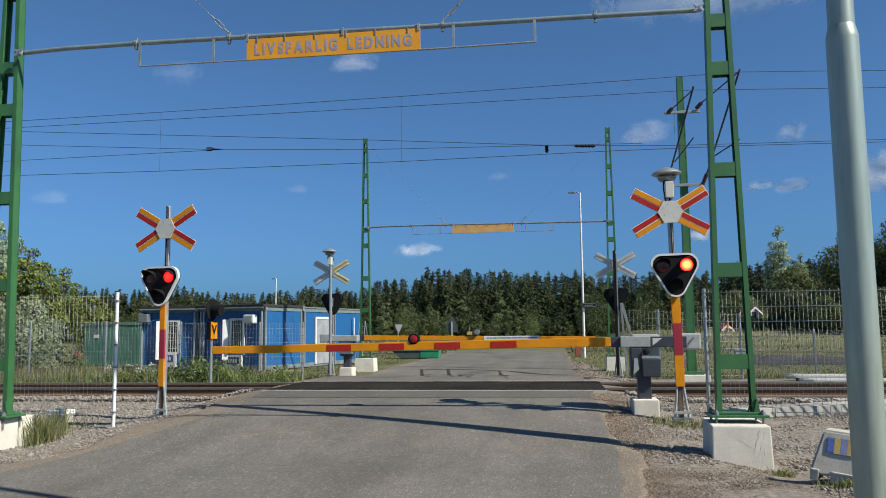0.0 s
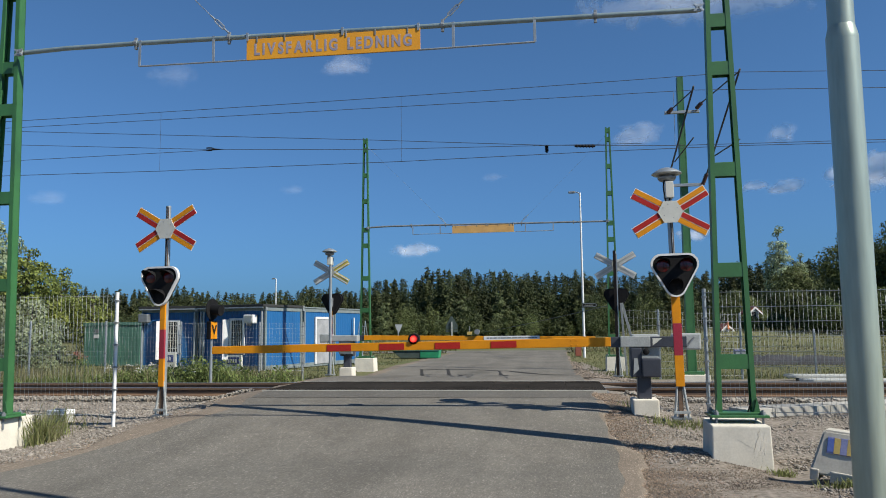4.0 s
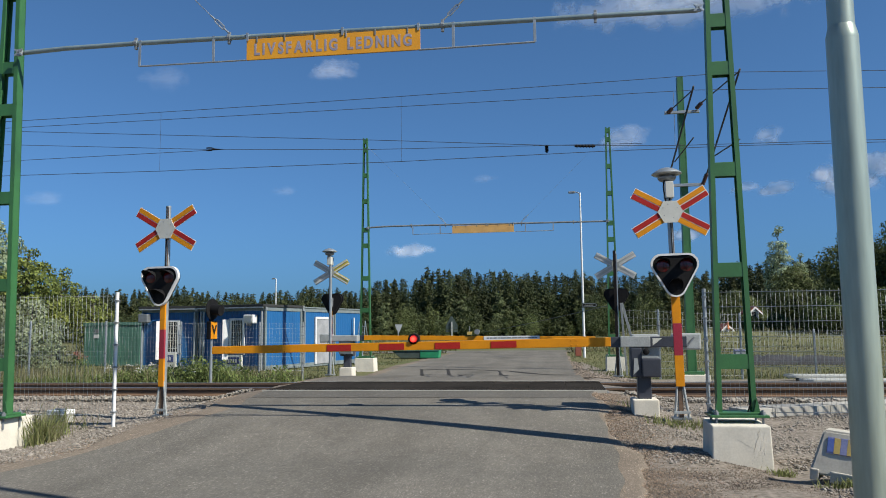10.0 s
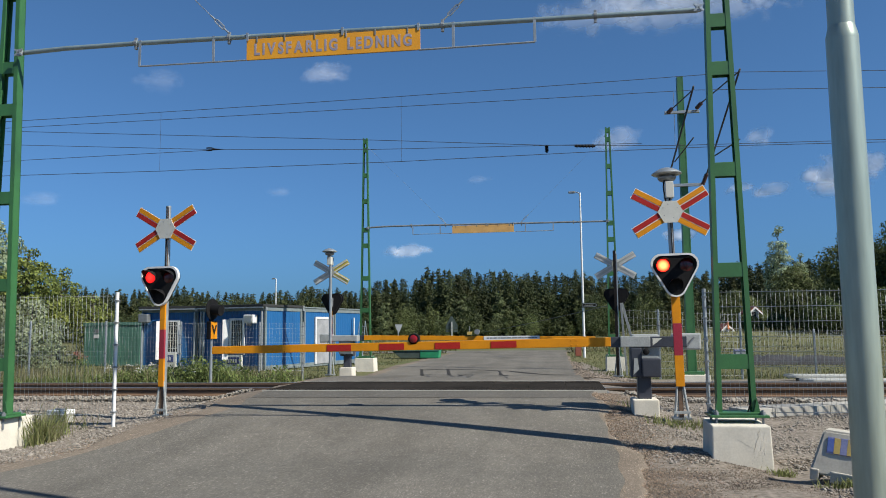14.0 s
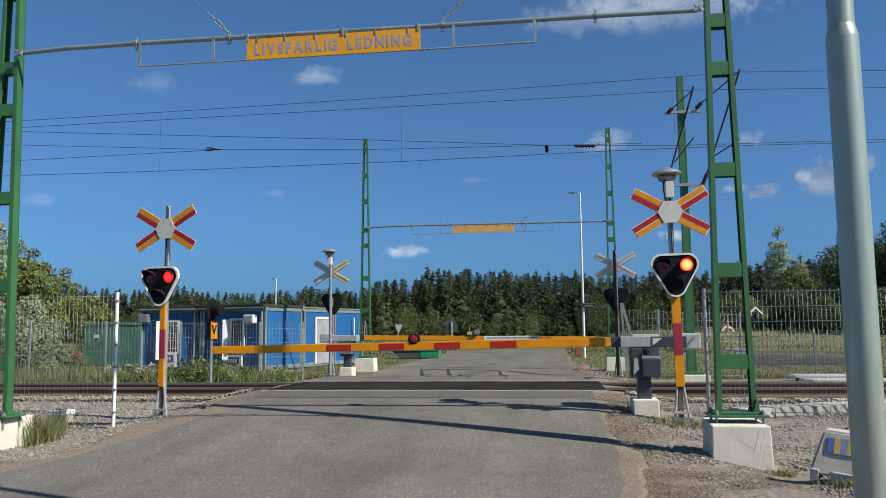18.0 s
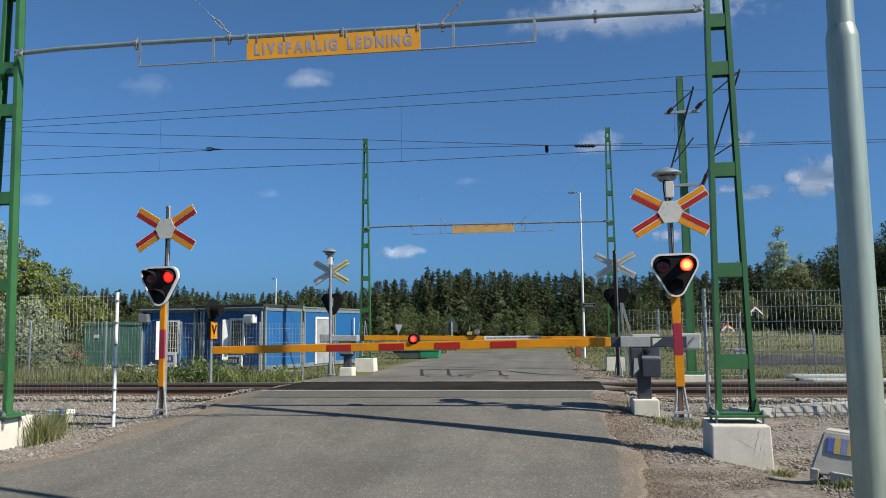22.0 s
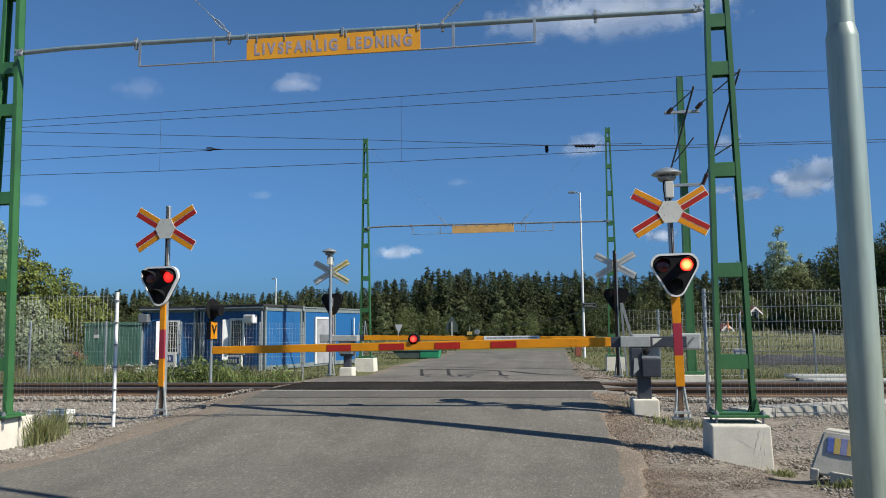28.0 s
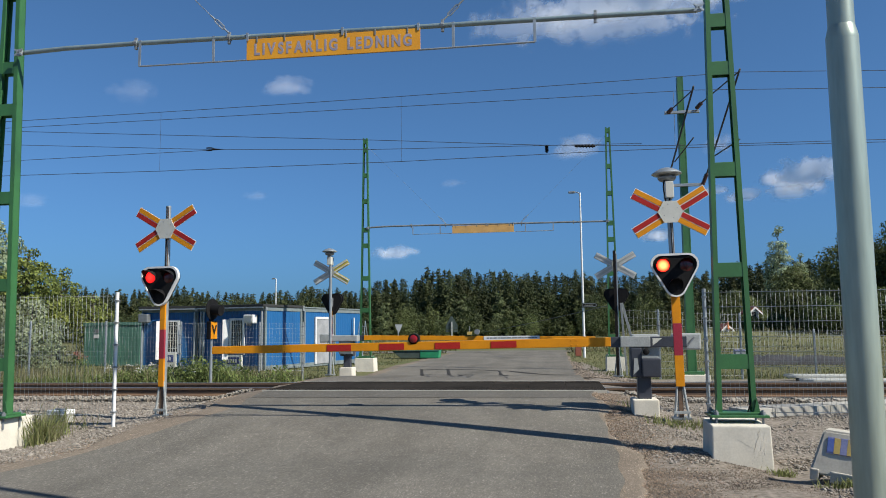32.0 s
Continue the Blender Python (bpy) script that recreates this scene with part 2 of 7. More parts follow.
def asphalt(name, a, b, specks=0.10, stain=1.0):
    """Worn bituminous surface: pale and dark aggregate in a grey binder, broad stains, long tyre tracks."""
    m = surf(name, a, b, rough=0.85, scale=0.45, fine=150, bump=0.25, vary=0.10, spec=0.12)
    nt = m.node_tree
    n, ln = nt.nodes, nt.links
    bsdf = n["Principled BSDF"]
    base = bsdf.inputs["Base Color"].links[0].from_socket
    tc = n.new("ShaderNodeTexCoord")

    def product(p, q):
        mul = n.new("ShaderNodeMath")
        mul.operation = "MULTIPLY"
        ln.new(p, mul.inputs[0])
        ln.new(q, mul.inputs[1])
        return mul.outputs[0]

    def spread_of(socket, f0, f1, t0, t1):
        r = n.new("ShaderNodeMapRange")
        for key, v in (("From Min", f0), ("From Max", f1), ("To Min", t0), ("To Max", t1)):
            r.inputs[key].default_value = v
        ln.new(socket, r.inputs["Value"])
        return r.outputs[0]

    def noise_of(scale, detail, stretch=(1, 1, 1)):
        mp = n.new("ShaderNodeMapping")
        mp.inputs["Scale"].default_value = stretch
        ln.new(tc.outputs["Object"], mp.inputs["Vector"])
        t = n.new("ShaderNodeTexNoise")
        t.inputs["Scale"].default_value, t.inputs["Detail"].default_value = scale, detail
        ln.new(mp.outputs[0], t.inputs["Vector"])
        return t.outputs["Fac"]

    # single stones of the aggregate: most dull, a few pale
    gain = None
    for size, few, high, low in ((130, specks, 1.42, 0.95), (66, specks * 0.7, 1.36, 0.96)):
        vor = n.new("ShaderNodeTexVoronoi")
        vor.inputs["Scale"].default_value = size
        along = n.new("ShaderNodeMapping")
        along.inputs["Scale"].default_value = (1, 0.34, 1)
        ln.new(tc.outputs["Object"], along.inputs["Vector"])
        ln.new(along.outputs[0], vor.inputs["Vector"])
        sep = n.new("ShaderNodeSeparateColor")
        ln.new(vor.outputs["Color"], sep.inputs[0])
        pale = spread_of(sep.outputs[0], 1 - few * 1.3, 1 - few * 0.6, low, high)
        dull = spread_of(sep.outputs[1], 0.0, 1.0, 0.88, 1.12)
        gain = product(pale, dull) if gain is None else product(gain, product(pale, dull))
    tracks = spread_of(noise_of(1.3, 4, (1.1, 0.05, 1)), 0.32, 0.68, 1 - 0.13 * stain, 1 + 0.11 * stain)
    stains = spread_of(noise_of(0.55, 7, (1, 0.55, 1)), 0.50, 0.66, 1 + 0.03 * stain, 1 - 0.17 * stain)
    blotch = spread_of(noise_of(3.1, 5), 0.3, 0.7, 0.94, 1.06)
    gain = product(gain, product(blotch, product(tracks, stains)))
    sc = n.new("ShaderNodeVectorMath")
    sc.operation = "SCALE"
    ln.new(base, sc.inputs[0])
    ln.new(gain, sc.inputs["Scale"])
    ln.new(sc.outputs[0], bsdf.inputs["Base Color"])
    return m


ASPHALT = asphalt("road_asphalt", (0.1462, 0.1352, 0.1141), (0.1234, 0.1158, 0.0989))
PATCH = asphalt("smooth_asphalt", (0.12, 0.1115, 0.0955), (0.1048, 0.098, 0.0853), 0.05, 0.6)
DECK = asphalt("dark_crossing_panel", (0.0338, 0.0313, 0.0287), (0.0245, 0.0228, 0.0211), 0.03, 1.0)
DECK.node_tree.nodes["Principled BSDF"].inputs["Specular IOR Level"].default_value = 0.0
SAND = asphalt("sandy_verge", (0.200, 0.165, 0.126), (0.147, 0.122, 0.096), 0.09, 0.9)


def ground_material():
    m = bpy.data.materials.new("ground_soil")
    m.use_nodes = True
    nt = m.node_tree
    n, ln = nt.nodes, nt.links
    bsdf = n["Principled BSDF"]
    bsdf.inputs["Roughness"].default_value = 0.95
    bsdf.inputs["Specular IOR Level"].default_value = 0.2
    tc = n.new("ShaderNodeTexCoord")

    def noise_node(scale, detail, a, b, p0=0.35, p1=0.65):
        t = n.new("ShaderNodeTexNoise")
        t.inputs["Scale"].default_value, t.inputs["Detail"].default_value = scale, detail
        ln.new(tc.outputs["Object"], t.inputs["Vector"])
        r = n.new("ShaderNodeValToRGB")
        r.color_ramp.elements[0].position, r.color_ramp.elements[1].position = p0, p1
        r.color_ramp.elements[0].color, r.color_ramp.elements[1].color = (*a, 1), (*b, 1)
        ln.new(t.outputs["Fac"], r.inputs[0])
        return r.outputs[0], t.outputs["Fac"]

    gravel, gfac = noise_node(14, 8, (0.1268, 0.1099, 0.0887), (0.2434, 0.2096, 0.1715))
    grass, _ = noise_node(0.35, 7, (0.0828, 0.0913, 0.0355), (0.1352, 0.1268, 0.0558))
    sep = n.new("ShaderNodeSeparateXYZ")
    ln.new(tc.outputs["Object"], sep.inputs[0])
    wob = n.new("ShaderNodeTexNoise")
    wob.inputs["Scale"].default_value = 0.8
    ln.new(tc.outputs["Object"], wob.inputs["Vector"])
    add = n.new("ShaderNodeMath")
    add.operation = "MULTIPLY_ADD"
    add.inputs[1].default_value = 2.5
    ln.new(wob.outputs["Fac"], add.inputs[0])
    ln.new(sep.outputs["Y"], add.inputs[2])
    off = n.new("ShaderNodeMath")
    off.operation = "SUBTRACT"
    off.inputs[1].default_value = 0.9
    ln.new(sep.outputs["X"], off.inputs[0])
    side = n.new("ShaderNodeMath")
    side.operation = "ABSOLUTE"
    ln.new(off.outputs[0], side.inputs[0])
    near = n.new("ShaderNodeMapRange")
    near.inputs["From Min"].default_value, near.inputs["From Max"].default_value = 0.3, 1.4
    near.inputs["To Min"].default_value, near.inputs["To Max"].default_value = -14.0, 0.0
    ln.new(side.outputs[0], near.inputs["Value"])
    shoulder = n.new("ShaderNodeMath")
    ln.new(add.outputs[0], shoulder.inputs[0])
    ln.new(near.outputs[0], shoulder.inputs[1])
    edge = n.new("ShaderNodeMapRange")
    edge.inputs["From Min"].default_value, edge.inputs["From Max"].default_value = 22.6, 23.6
    ln.new(shoulder.outputs[0], edge.inputs["Value"])
    mix = n.new("ShaderNodeMix")
    mix.data_type = "RGBA"
    ln.new(edge.outputs[0], mix.inputs["Factor"])
    ln.new(gravel, mix.inputs["A"])
    ln.new(grass, mix.inputs["B"])
    ln.new(mix.outputs["Result"], bsdf.inputs["Base Color"])
    bp = n.new("ShaderNodeBump")
    bp.inputs["Strength"].default_value, bp.inputs["Distance"].default_value = 0.7, 0.03
    ln.new(gfac, bp.inputs["Height"])
    ln.new(bp.outputs[0], bsdf.inputs["Normal"])
    return m


GROUND = ground_material()

# ---- building helpers ----


def link(name, bm, mat, parent=None, label="", smooth=False):
    me = bpy.data.meshes.new(name)
    bmesh.ops.recalc_face_normals(bm, faces=bm.faces)
    if smooth:
        for e in bm.edges:
            e.smooth = len(e.link_faces) == 2 and e.calc_face_angle(0.0) < 0.75
    bm.to_mesh(me)
    bm.free()
    me.materials.append(mat)
    if smooth:
        for p in me.polygons:
            p.use_smooth = True
    ob = new(name, me)
    if parent:
        ob.parent = parent
    if label:
        ob["label"] = label
    return ob


def part(name, bm, mat, parent, label="", smooth=False):
    return link(name, bm, mat, parent, label, smooth)


def bare(name, m, label, category, group="", kind=""):
    ob = new(name)
    ob.empty_display_size = 0.2
    ob.matrix_basis = m
    return tagged(ob, label, category, group, kind)


def box(x0, x1, y0, y1, z0, z1, bevel=0.0, bm=None, m=None):
    own = bmesh.new()
    bmesh.ops.create_cube(own, size=1)
    for v in own.verts:
        v.co = Vector((x0 + (v.co.x + 0.5) * (x1 - x0), y0 + (v.co.y + 0.5) * (y1 - y0), z0 + (v.co.z + 0.5) * (z1 - z0)))
    if bevel:
        bmesh.ops.bevel(own, geom=own.edges[:], offset=bevel, segments=2, affect="EDGES", profile=0.6)
    if m:
        bmesh.ops.transform(own, matrix=m, verts=own.verts)
    return merge(bm, own)


def merge(bm, own):
    if bm is None:
        return own
    me = bpy.data.meshes.new("tmp")
    own.to_mesh(me)
    own.free()
    bm.from_mesh(me)
    bpy.data.meshes.remove(me)
    return bm


def tube(p0, p1, r0, r1=None, seg=12, bm=None, caps=True):
    p0, p1 = Vector(p0), Vector(p1)
    d = p1 - p0
    bm = bm or bmesh.new()
    m = Matrix.Translation((p0 + p1) / 2) @ d.to_track_quat("Z", "Y").to_matrix().to_4x4()
    bmesh.ops.create_cone(bm, cap_ends=caps, segments=seg, radius1=r0, radius2=r0 if r1 is None else r1, depth=d.length, matrix=m)
    return bm


def path_tube(pts, r, seg=8, bm=None):
    for a, b in zip(pts, pts[1:]):
        bm = tube(a, b, r, seg=seg, bm=bm)
    return bm


def rounded(points, radius, seg=6):
    """An outline with rounded corners."""
    out = []
    n = len(points)
    for i, p in enumerate(points):
        p, a, b = Vector(p), Vector(points[i - 1]), Vector(points[(i + 1) % n])
        u, v = (a - p).normalized(), (b - p).normalized()
        half = u.angle(v) / 2
        t = radius / math.tan(half)
        c = p + (u + v).normalized() * (radius / math.sin(half))
        s, e = p + u * t - c, p + v * t - c
        for k in range(seg + 1):
            w = s.lerp(e, k / seg).normalized() * radius
            out.append((c.x + w.x, c.y + w.y))
    return out


def slab(outline, y0, y1, bm=None, hole=None):
    """An outline in x and z, drawn out along y; hole: an inner outline with as many points."""
    bm = bm or bmesh.new()
    f = [bm.verts.new((x, y0, z)) for x, z in outline]
    b = [bm.verts.new((x, y1, z)) for x, z in outline]
    n = len(f)
    for i in range(n):
        bm.faces.new((f[i], f[(i + 1) % n], b[(i + 1) % n], b[i]))
    if hole is None:
        bm.faces.new(f)
        bm.faces.new(b[::-1])
    else:
        g = [bm.verts.new((x, y0, z)) for x, z in hole]
        h = [bm.verts.new((x, y1, z)) for x, z in hole]
        for i in range(n):
            j = (i + 1) % n
            bm.faces.new((g[i], g[j], h[j], h[i]))
            bm.faces.new((f[i], f[j], g[j], g[i]))
            bm.faces.new((b[i], b[j], h[j], h[i]))
    return bm


def lathe(profile, seg=20, m=None):
    """A turned shape from (radius, z) pairs."""
    bm = bmesh.new()
    rings = []
    for r, z in profile:
        rings.append([bm.verts.new((r * math.cos(2 * math.pi * k / seg), r * math.sin(2 * math.pi * k / seg), z)) for k in range(seg)])
    for a, b in zip(rings, rings[1:]):
        for k in range(seg):
            bm.faces.new((a[k], a[(k + 1) % seg], b[(k + 1) % seg], b[k]))
    bm.faces.new(rings[0][::-1])
    bm.faces.new(rings[-1])
    if m:
        bmesh.ops.transform(bm, matrix=m, verts=bm.verts)
    return bm


def raw(name, verts, faces, mat, smooth=False):
    """A large mesh from numpy arrays: verts (n, 3), faces (m, 3 or 4)."""
    verts, faces = np.asarray(verts, np.float32), np.asarray(faces, np.int32)
    me = bpy.data.meshes.new(name)
    me.vertices.add(len(verts))
    me.vertices.foreach_set("co", verts.ravel())
    k = faces.shape[1]
    me.loops.add(faces.size)
    me.loops.foreach_set("vertex_index", faces.ravel())
    me.polygons.add(len(faces))
    me.polygons.foreach_set("loop_start", np.arange(len(faces), dtype=np.int32) * k)
    if smooth:
        me.polygons.foreach_set("use_smooth", np.ones(len(faces), bool))
    me.update()
    me.validate()
    me.materials.append(mat)
    return new(name, me)


def step(a, b, v):
    t = min(1.0, max(0.0, (v - a) / (b - a)))
    return t * t * (3 - 2 * t)


ROAD_L, ROAD_R = -5.72, 0.66


def road_rise(y):
    return (0.22 * step(8.8, 11.8, y) + 0.10 * step(11.2, 13.7, y)) * (1 - step(18.8, 26.5, y))


def gz(x, y):
    """The height of the ground."""
    side = step(ROAD_R + 0.2, ROAD_R + 1.7, x) + step(-ROAD_L + 0.1, -ROAD_L + 1.3, -x)
    low = 0.13 * step(9.6, 12.6, y) * (1 - step(20.5, 26, y))
    z = road_rise(y) * (1 - side) + low * side
    z += 1.1 * step(8, 14, x) * step(50, 73, y)
    z -= 0.10 * math.exp(-((x - 2.45) / 0.35) ** 2 - ((y - 8.75) / 0.55) ** 2)
    z += 0.085 * math.exp(-((x - 1.55) / 0.30) ** 2 - ((y - 9.25) / 0.36) ** 2)
    far = max(0.0, math.hypot(x, y - 20) - 45)
    if far > 0:
        z += 0.25 * min(1, far / 60) * noise.noise(Vector((x * 0.02, y * 0.02, 3)))
    return z


def text_mesh(words, size, bold=0.0, depth=0.003):
    cu = bpy.data.curves.new("words", "FONT")
    cu.body, cu.size, cu.offset, cu.extrude = words, size, bold, depth
    cu.align_x, cu.align_y = "CENTER", "CENTER"
    ob = new("words", cu)
    dg = bpy.context.evaluated_depsgraph_get()
    me = bpy.data.meshes.new_from_object(ob.evaluated_get(dg))
    bpy.data.objects.remove(ob)
    bpy.data.curves.remove(cu)
    return me

# ---- ground, road, track ----


def sheet(name, xs, ys, height, mat, drop=0.0):
    xs, ys = list(xs), list(ys)
    v = [(x, y, height(x, y)) for y in ys for x in xs]
    nx = len(xs)
    f = [(j * nx + i, j * nx + i + 1, (j + 1) * nx + i + 1, (j + 1) * nx + i) for j in range(len(ys) - 1) for i in range(nx - 1)]
    return raw(name, v, f, mat, True)


def spread(lo, hi, mid0, mid1, fine, grow=1.35):
    out = list(np.arange(mid0, mid1, fine))
    s, a = fine, mid0
    while a > lo:
        s *= grow
        a -= s
        out.append(max(a, lo))
    s, a = fine, out[int(round((mid1 - mid0) / fine)) - 1]
    while a < hi:
        s *= grow
        a += s
        out.append(min(a, hi))
    return sorted(set(round(float(v), 4) for v in out))


def ground_height(x, y):
    z = gz(x, y) - 0.015
    if ROAD_L - 0.1 < x < ROAD_R + 0.1 and y < 54:
        z -= 0.05
    elif 5 < y < 21:
        z += 0.018 * noise.noise(Vector((x * 2.2, y * 2.2, 0)))
    return z


ground = sheet("ground", spread(-900, 900, -14, 10, 0.25), spread(-90, 1500, 2, 30, 0.25), ground_height, GROUND)
tagged(ground, "grey gravel by the track and dry meadow grass beyond", "ground", kind="structure")


def edge(side, y):
    """The ragged edge of the asphalt."""
    w = 0.10 * noise.noise(Vector((y * 0.9, side * 7, 1))) + 0.03 * noise.noise(Vector((y * 5, side * 3, 2)))
    base = ROAD_R if side > 0 else ROAD_L
    base += (-0.12 * step(9, 5, y) if side > 0 else 0.0) - (0.55 * step(20, 34, y) - 0.5 * math.exp(-(((y - 12.1) / 1.7) ** 2)) + 0.28 * step(10.5, 7.5, y) if side < 0 else 0)
    return base + w


def strip(name, left, right, ys, lift, mat, nx=14):
    v, f = [], []
    for y in ys:
        a, b = left(y), right(y)
        for i in range(nx + 1):
            x = a + (b - a) * i / nx
            v.append((x, y, gz(x, y) + lift(i / nx)))
    n = nx + 1
    for j in range(len(ys) - 1):
        for i in range(nx):
            f.append((j * n + i, j * n + i + 1, (j + 1) * n + i + 1, (j + 1) * n + i))
    return raw(name, v, f, mat, True)


def crown(u):
    return 0.012


road_y = list(np.arange(-60, 2, 1.5)) + list(np.arange(2, 30, 0.2)) + list(np.arange(30, 55, 0.8))
road = strip("road", lambda y: edge(-1, y), lambda y: edge(1, y), road_y, crown, ASPHALT, 26)
tagged(road, "worn grey asphalt road with faint tyre tracks", "road", kind="structure")
side_road = strip("side_road", lambda y: -70.0, lambda y: 1.6, [50.2, 51.4, 52.8, 54.2], lambda u: 0.02, ASPHALT, 40)
tagged(side_road, "grey asphalt road turning off beyond the crossing", "road", kind="structure")
for side in (-1, 1):
    inner = lambda y, s=side: edge(s, y) - s * 0.12
    outer = lambda y, s=side: edge(s, y) + s * ((0.10 if s > 0 else 0.50) + (0.15 * step(11.5, 8.0, y) if s > 0 else 0) + 0.35 * noise.noise(Vector((y * 0.6, s * 9, 5))) + 0.12 * noise.noise(Vector((y * 3, s * 9, 8))))
    a, b = (outer, inner) if side < 0 else (inner, outer)
    lift = (lambda u: 0.004 - 0.03 * (u < 0.08)) if side < 0 else (lambda u: 0.004 - 0.03 * (u > 0.92))
    verge = strip("verge", a, b, road_y, lift, SAND, 8)
    tagged(verge, "strip of pale sandy grit along the asphalt edge", "road verge", kind="structure")



def shadow_lines():
    t = bare("crack_seal", pose(0, 0, 0), "dark lines on the asphalt, the long ones painted wire shadows", "road repair", kind="structure")
    # the first two are shadows of overhead wires, painted as dark strips
    lines = (
        ((-5.1, 29.2), (-3.9, 29.3), (-2.6, 28.6), (-1.64, 27.8), (-0.6, 26.0), (0.3, 24.6)),
        ((-4.4, 25.6), (-3.6, 25.2), (-2.6, 25.4)),
        ((-5.0, 29.2), (-3.45, 20.3)),
        ((-4.0, 29.2), (-2.85, 21.5)),
        ((-2.85, 25.4), (-2.4, 19.8)),
        ((-2.0, 28.2), (-1.25, 20.2)),
    )
    for k, pts in enumerate(lines):
        half = 0.13 if k < 2 else 0.055
        v, f = [], []
        for a, b in zip(pts, pts[1:]):
            a, b = Vector((*a, 0)), Vector((*b, 0))
            d = (b - a).normalized()
            w = Vector((-d.y, d.x, 0))
            n = 6
            for i in range(n + 1):
                p = a.lerp(b, i / n)
                p.y += (0.12 if k < 2 else 0.02) * noise.noise(Vector((p.x * 2, p.y, 1)))
                q = half * (1 + 0.6 * noise.noise(Vector((p.x * 3, p.y * 3, 4))))
                for e in (-q, q):
                    c = p + w * e
                    v.append((c.x, c.y, gz(c.x, c.y) + 0.017))
            base = len(v) - 2 * (n + 1)
            f += [(base + 2 * i, base + 2 * i + 1, base + 2 * i + 3, base + 2 * i + 2) for i in range(n)]
        ob = raw("dark_line", v, f, LINE_DARK)
        ob.parent = t


shadow_lines()
apron = strip("road_patch", lambda y: edge(-1, y) + 0.06, lambda y: edge(1, y) - 0.03, list(np.linspace(13.45, 14.87, 12)), lambda u: 0.017, PATCH, 20)
tagged(apron, "strip of smoother dark asphalt in front of the rails", "road", kind="structure")

TRACK = 16.2
DECK_L, DECK_R = -5.75, 0.95


def deck_panels():
    deck = bare("crossing_deck", pose(0, 0, 0), "dark rubber and asphalt panels between the rails", "level crossing", kind="structure")
    n = 9
    w = (DECK_R - DECK_L) / n
    for i in range(n):
        x0 = DECK_L + i * w
        for y0, y1 in ((TRACK - 1.30, TRACK - 0.80), (TRACK - 0.68, TRACK + 0.68), (TRACK + 0.80, TRACK + 1.25)):
            part("panel", box(x0 + 0.003, x0 + w - 0.003, y0, y1, 0.22, 0.345 + 0.002 * (i % 3), 0.004), DECK, deck)
    for y in (TRACK - 1.345, TRACK + 1.26):
        part("edge_strip", box(DECK_L, DECK_R, y, y + 0.045, 0.2, 0.352, 0.004), CONC_GREY, deck, "pale edge strip")
    for x, s in ((DECK_R, 1), (DECK_L, -1)):
        ramp = bmesh.new()
        y0, y1 = TRACK - 1.30, TRACK + 1.25
        a = [ramp.verts.new(p) for p in ((x, y0, 0.33), (x, y1, 0.33), (x, y1, 0.12), (x, y0, 0.12), (x + s * 0.3, y0, 0.12), (x + s * 0.3, y1, 0.12))]
        for q in ((0, 1, 2, 3), (0, 3, 4), (1, 5, 2), (0, 4, 5, 1), (2, 5, 4, 3)):
            ramp.faces.new([a[k] for k in q])
        part("end_ramp", ramp, DARKGALV, deck, "sloping metal end plate")


deck_panels()


def rail(y, name="rail"):
    thing = bare(name, pose(0, y, 0.185), "rusty brown steel running rail with a worn head", "railway rail", "rails of the track")
    prof = [(-0.075, 0), (0.075, 0), (0.075, 0.012), (0.012, 0.035), (0.010, 0.115), (0.036, 0.128), (0.036, 0.160), (-0.036, 0.160), (-0.036, 0.128), (-0.010, 0.115), (-0.012, 0.035), (-0.075, 0.012)]
    bm = bmesh.new()
    for x0, x1 in ((-70, 70),):
        a = [bm.verts.new((x0, p, q)) for p, q in prof]
        b = [bm.verts.new((x1, p, q)) for p, q in prof]
        for i in range(len(prof)):
            j = (i + 1) % len(prof)
            bm.faces.new((a[i], a[j], b[j], b[i]))
        bm.faces.new(a)
        bm.faces.new(b[::-1])
    part("web", bm, RAIL_SIDE, thing)
    for x0, x1 in ((-70, DECK_L), (DECK_R, 70)):
        part("head", box(x0, x1, -0.034, 0.034, 0.158, 0.172, 0.004), RAIL_TOP, thing, "dull worn running surface")
    part("head", box(DECK_L, DECK_R, -0.034, 0.034, 0.156, 0.160, 0.001), DECK, thing, "head dirtied by road traffic")
    return thing


rail(TRACK - 0.75)
rail(TRACK + 0.75)


def sleepers():
    first = None
    for i, x in enumerate(np.arange(-20.3, 14, 0.62)):
        if DECK_L - 0.2 < x < DECK_R + 0.2:
            continue
        if first is None:
            first = bare("sleeper", pose(x, TRACK, 0.035), "grey concrete sleeper in the ballast", "sleeper", "sleepers of the track")
            part("beam", box(-0.13, 0.13, -1.25, 1.25, 0.0, 0.145, 0.02), CONC_GREY, first)
            for s in (-1, 1):
                part("rail_clip", box(-0.09, 0.09, s * 0.75 - 0.14, s * 0.75 - 0.08, 0.14, 0.175, 0.01), RAIL_SIDE, first)
                part("rail_clip", box(-0.09, 0.09, s * 0.75 + 0.08, s * 0.75 + 0.14, 0.14, 0.175, 0.01), RAIL_SIDE, first)
        else:
            copy_thing(first, pose(x, TRACK, 0.035, 0, 0, random.uniform(-1.2, 1.2)))


sleepers()

# ---- poles, portals, signals ----


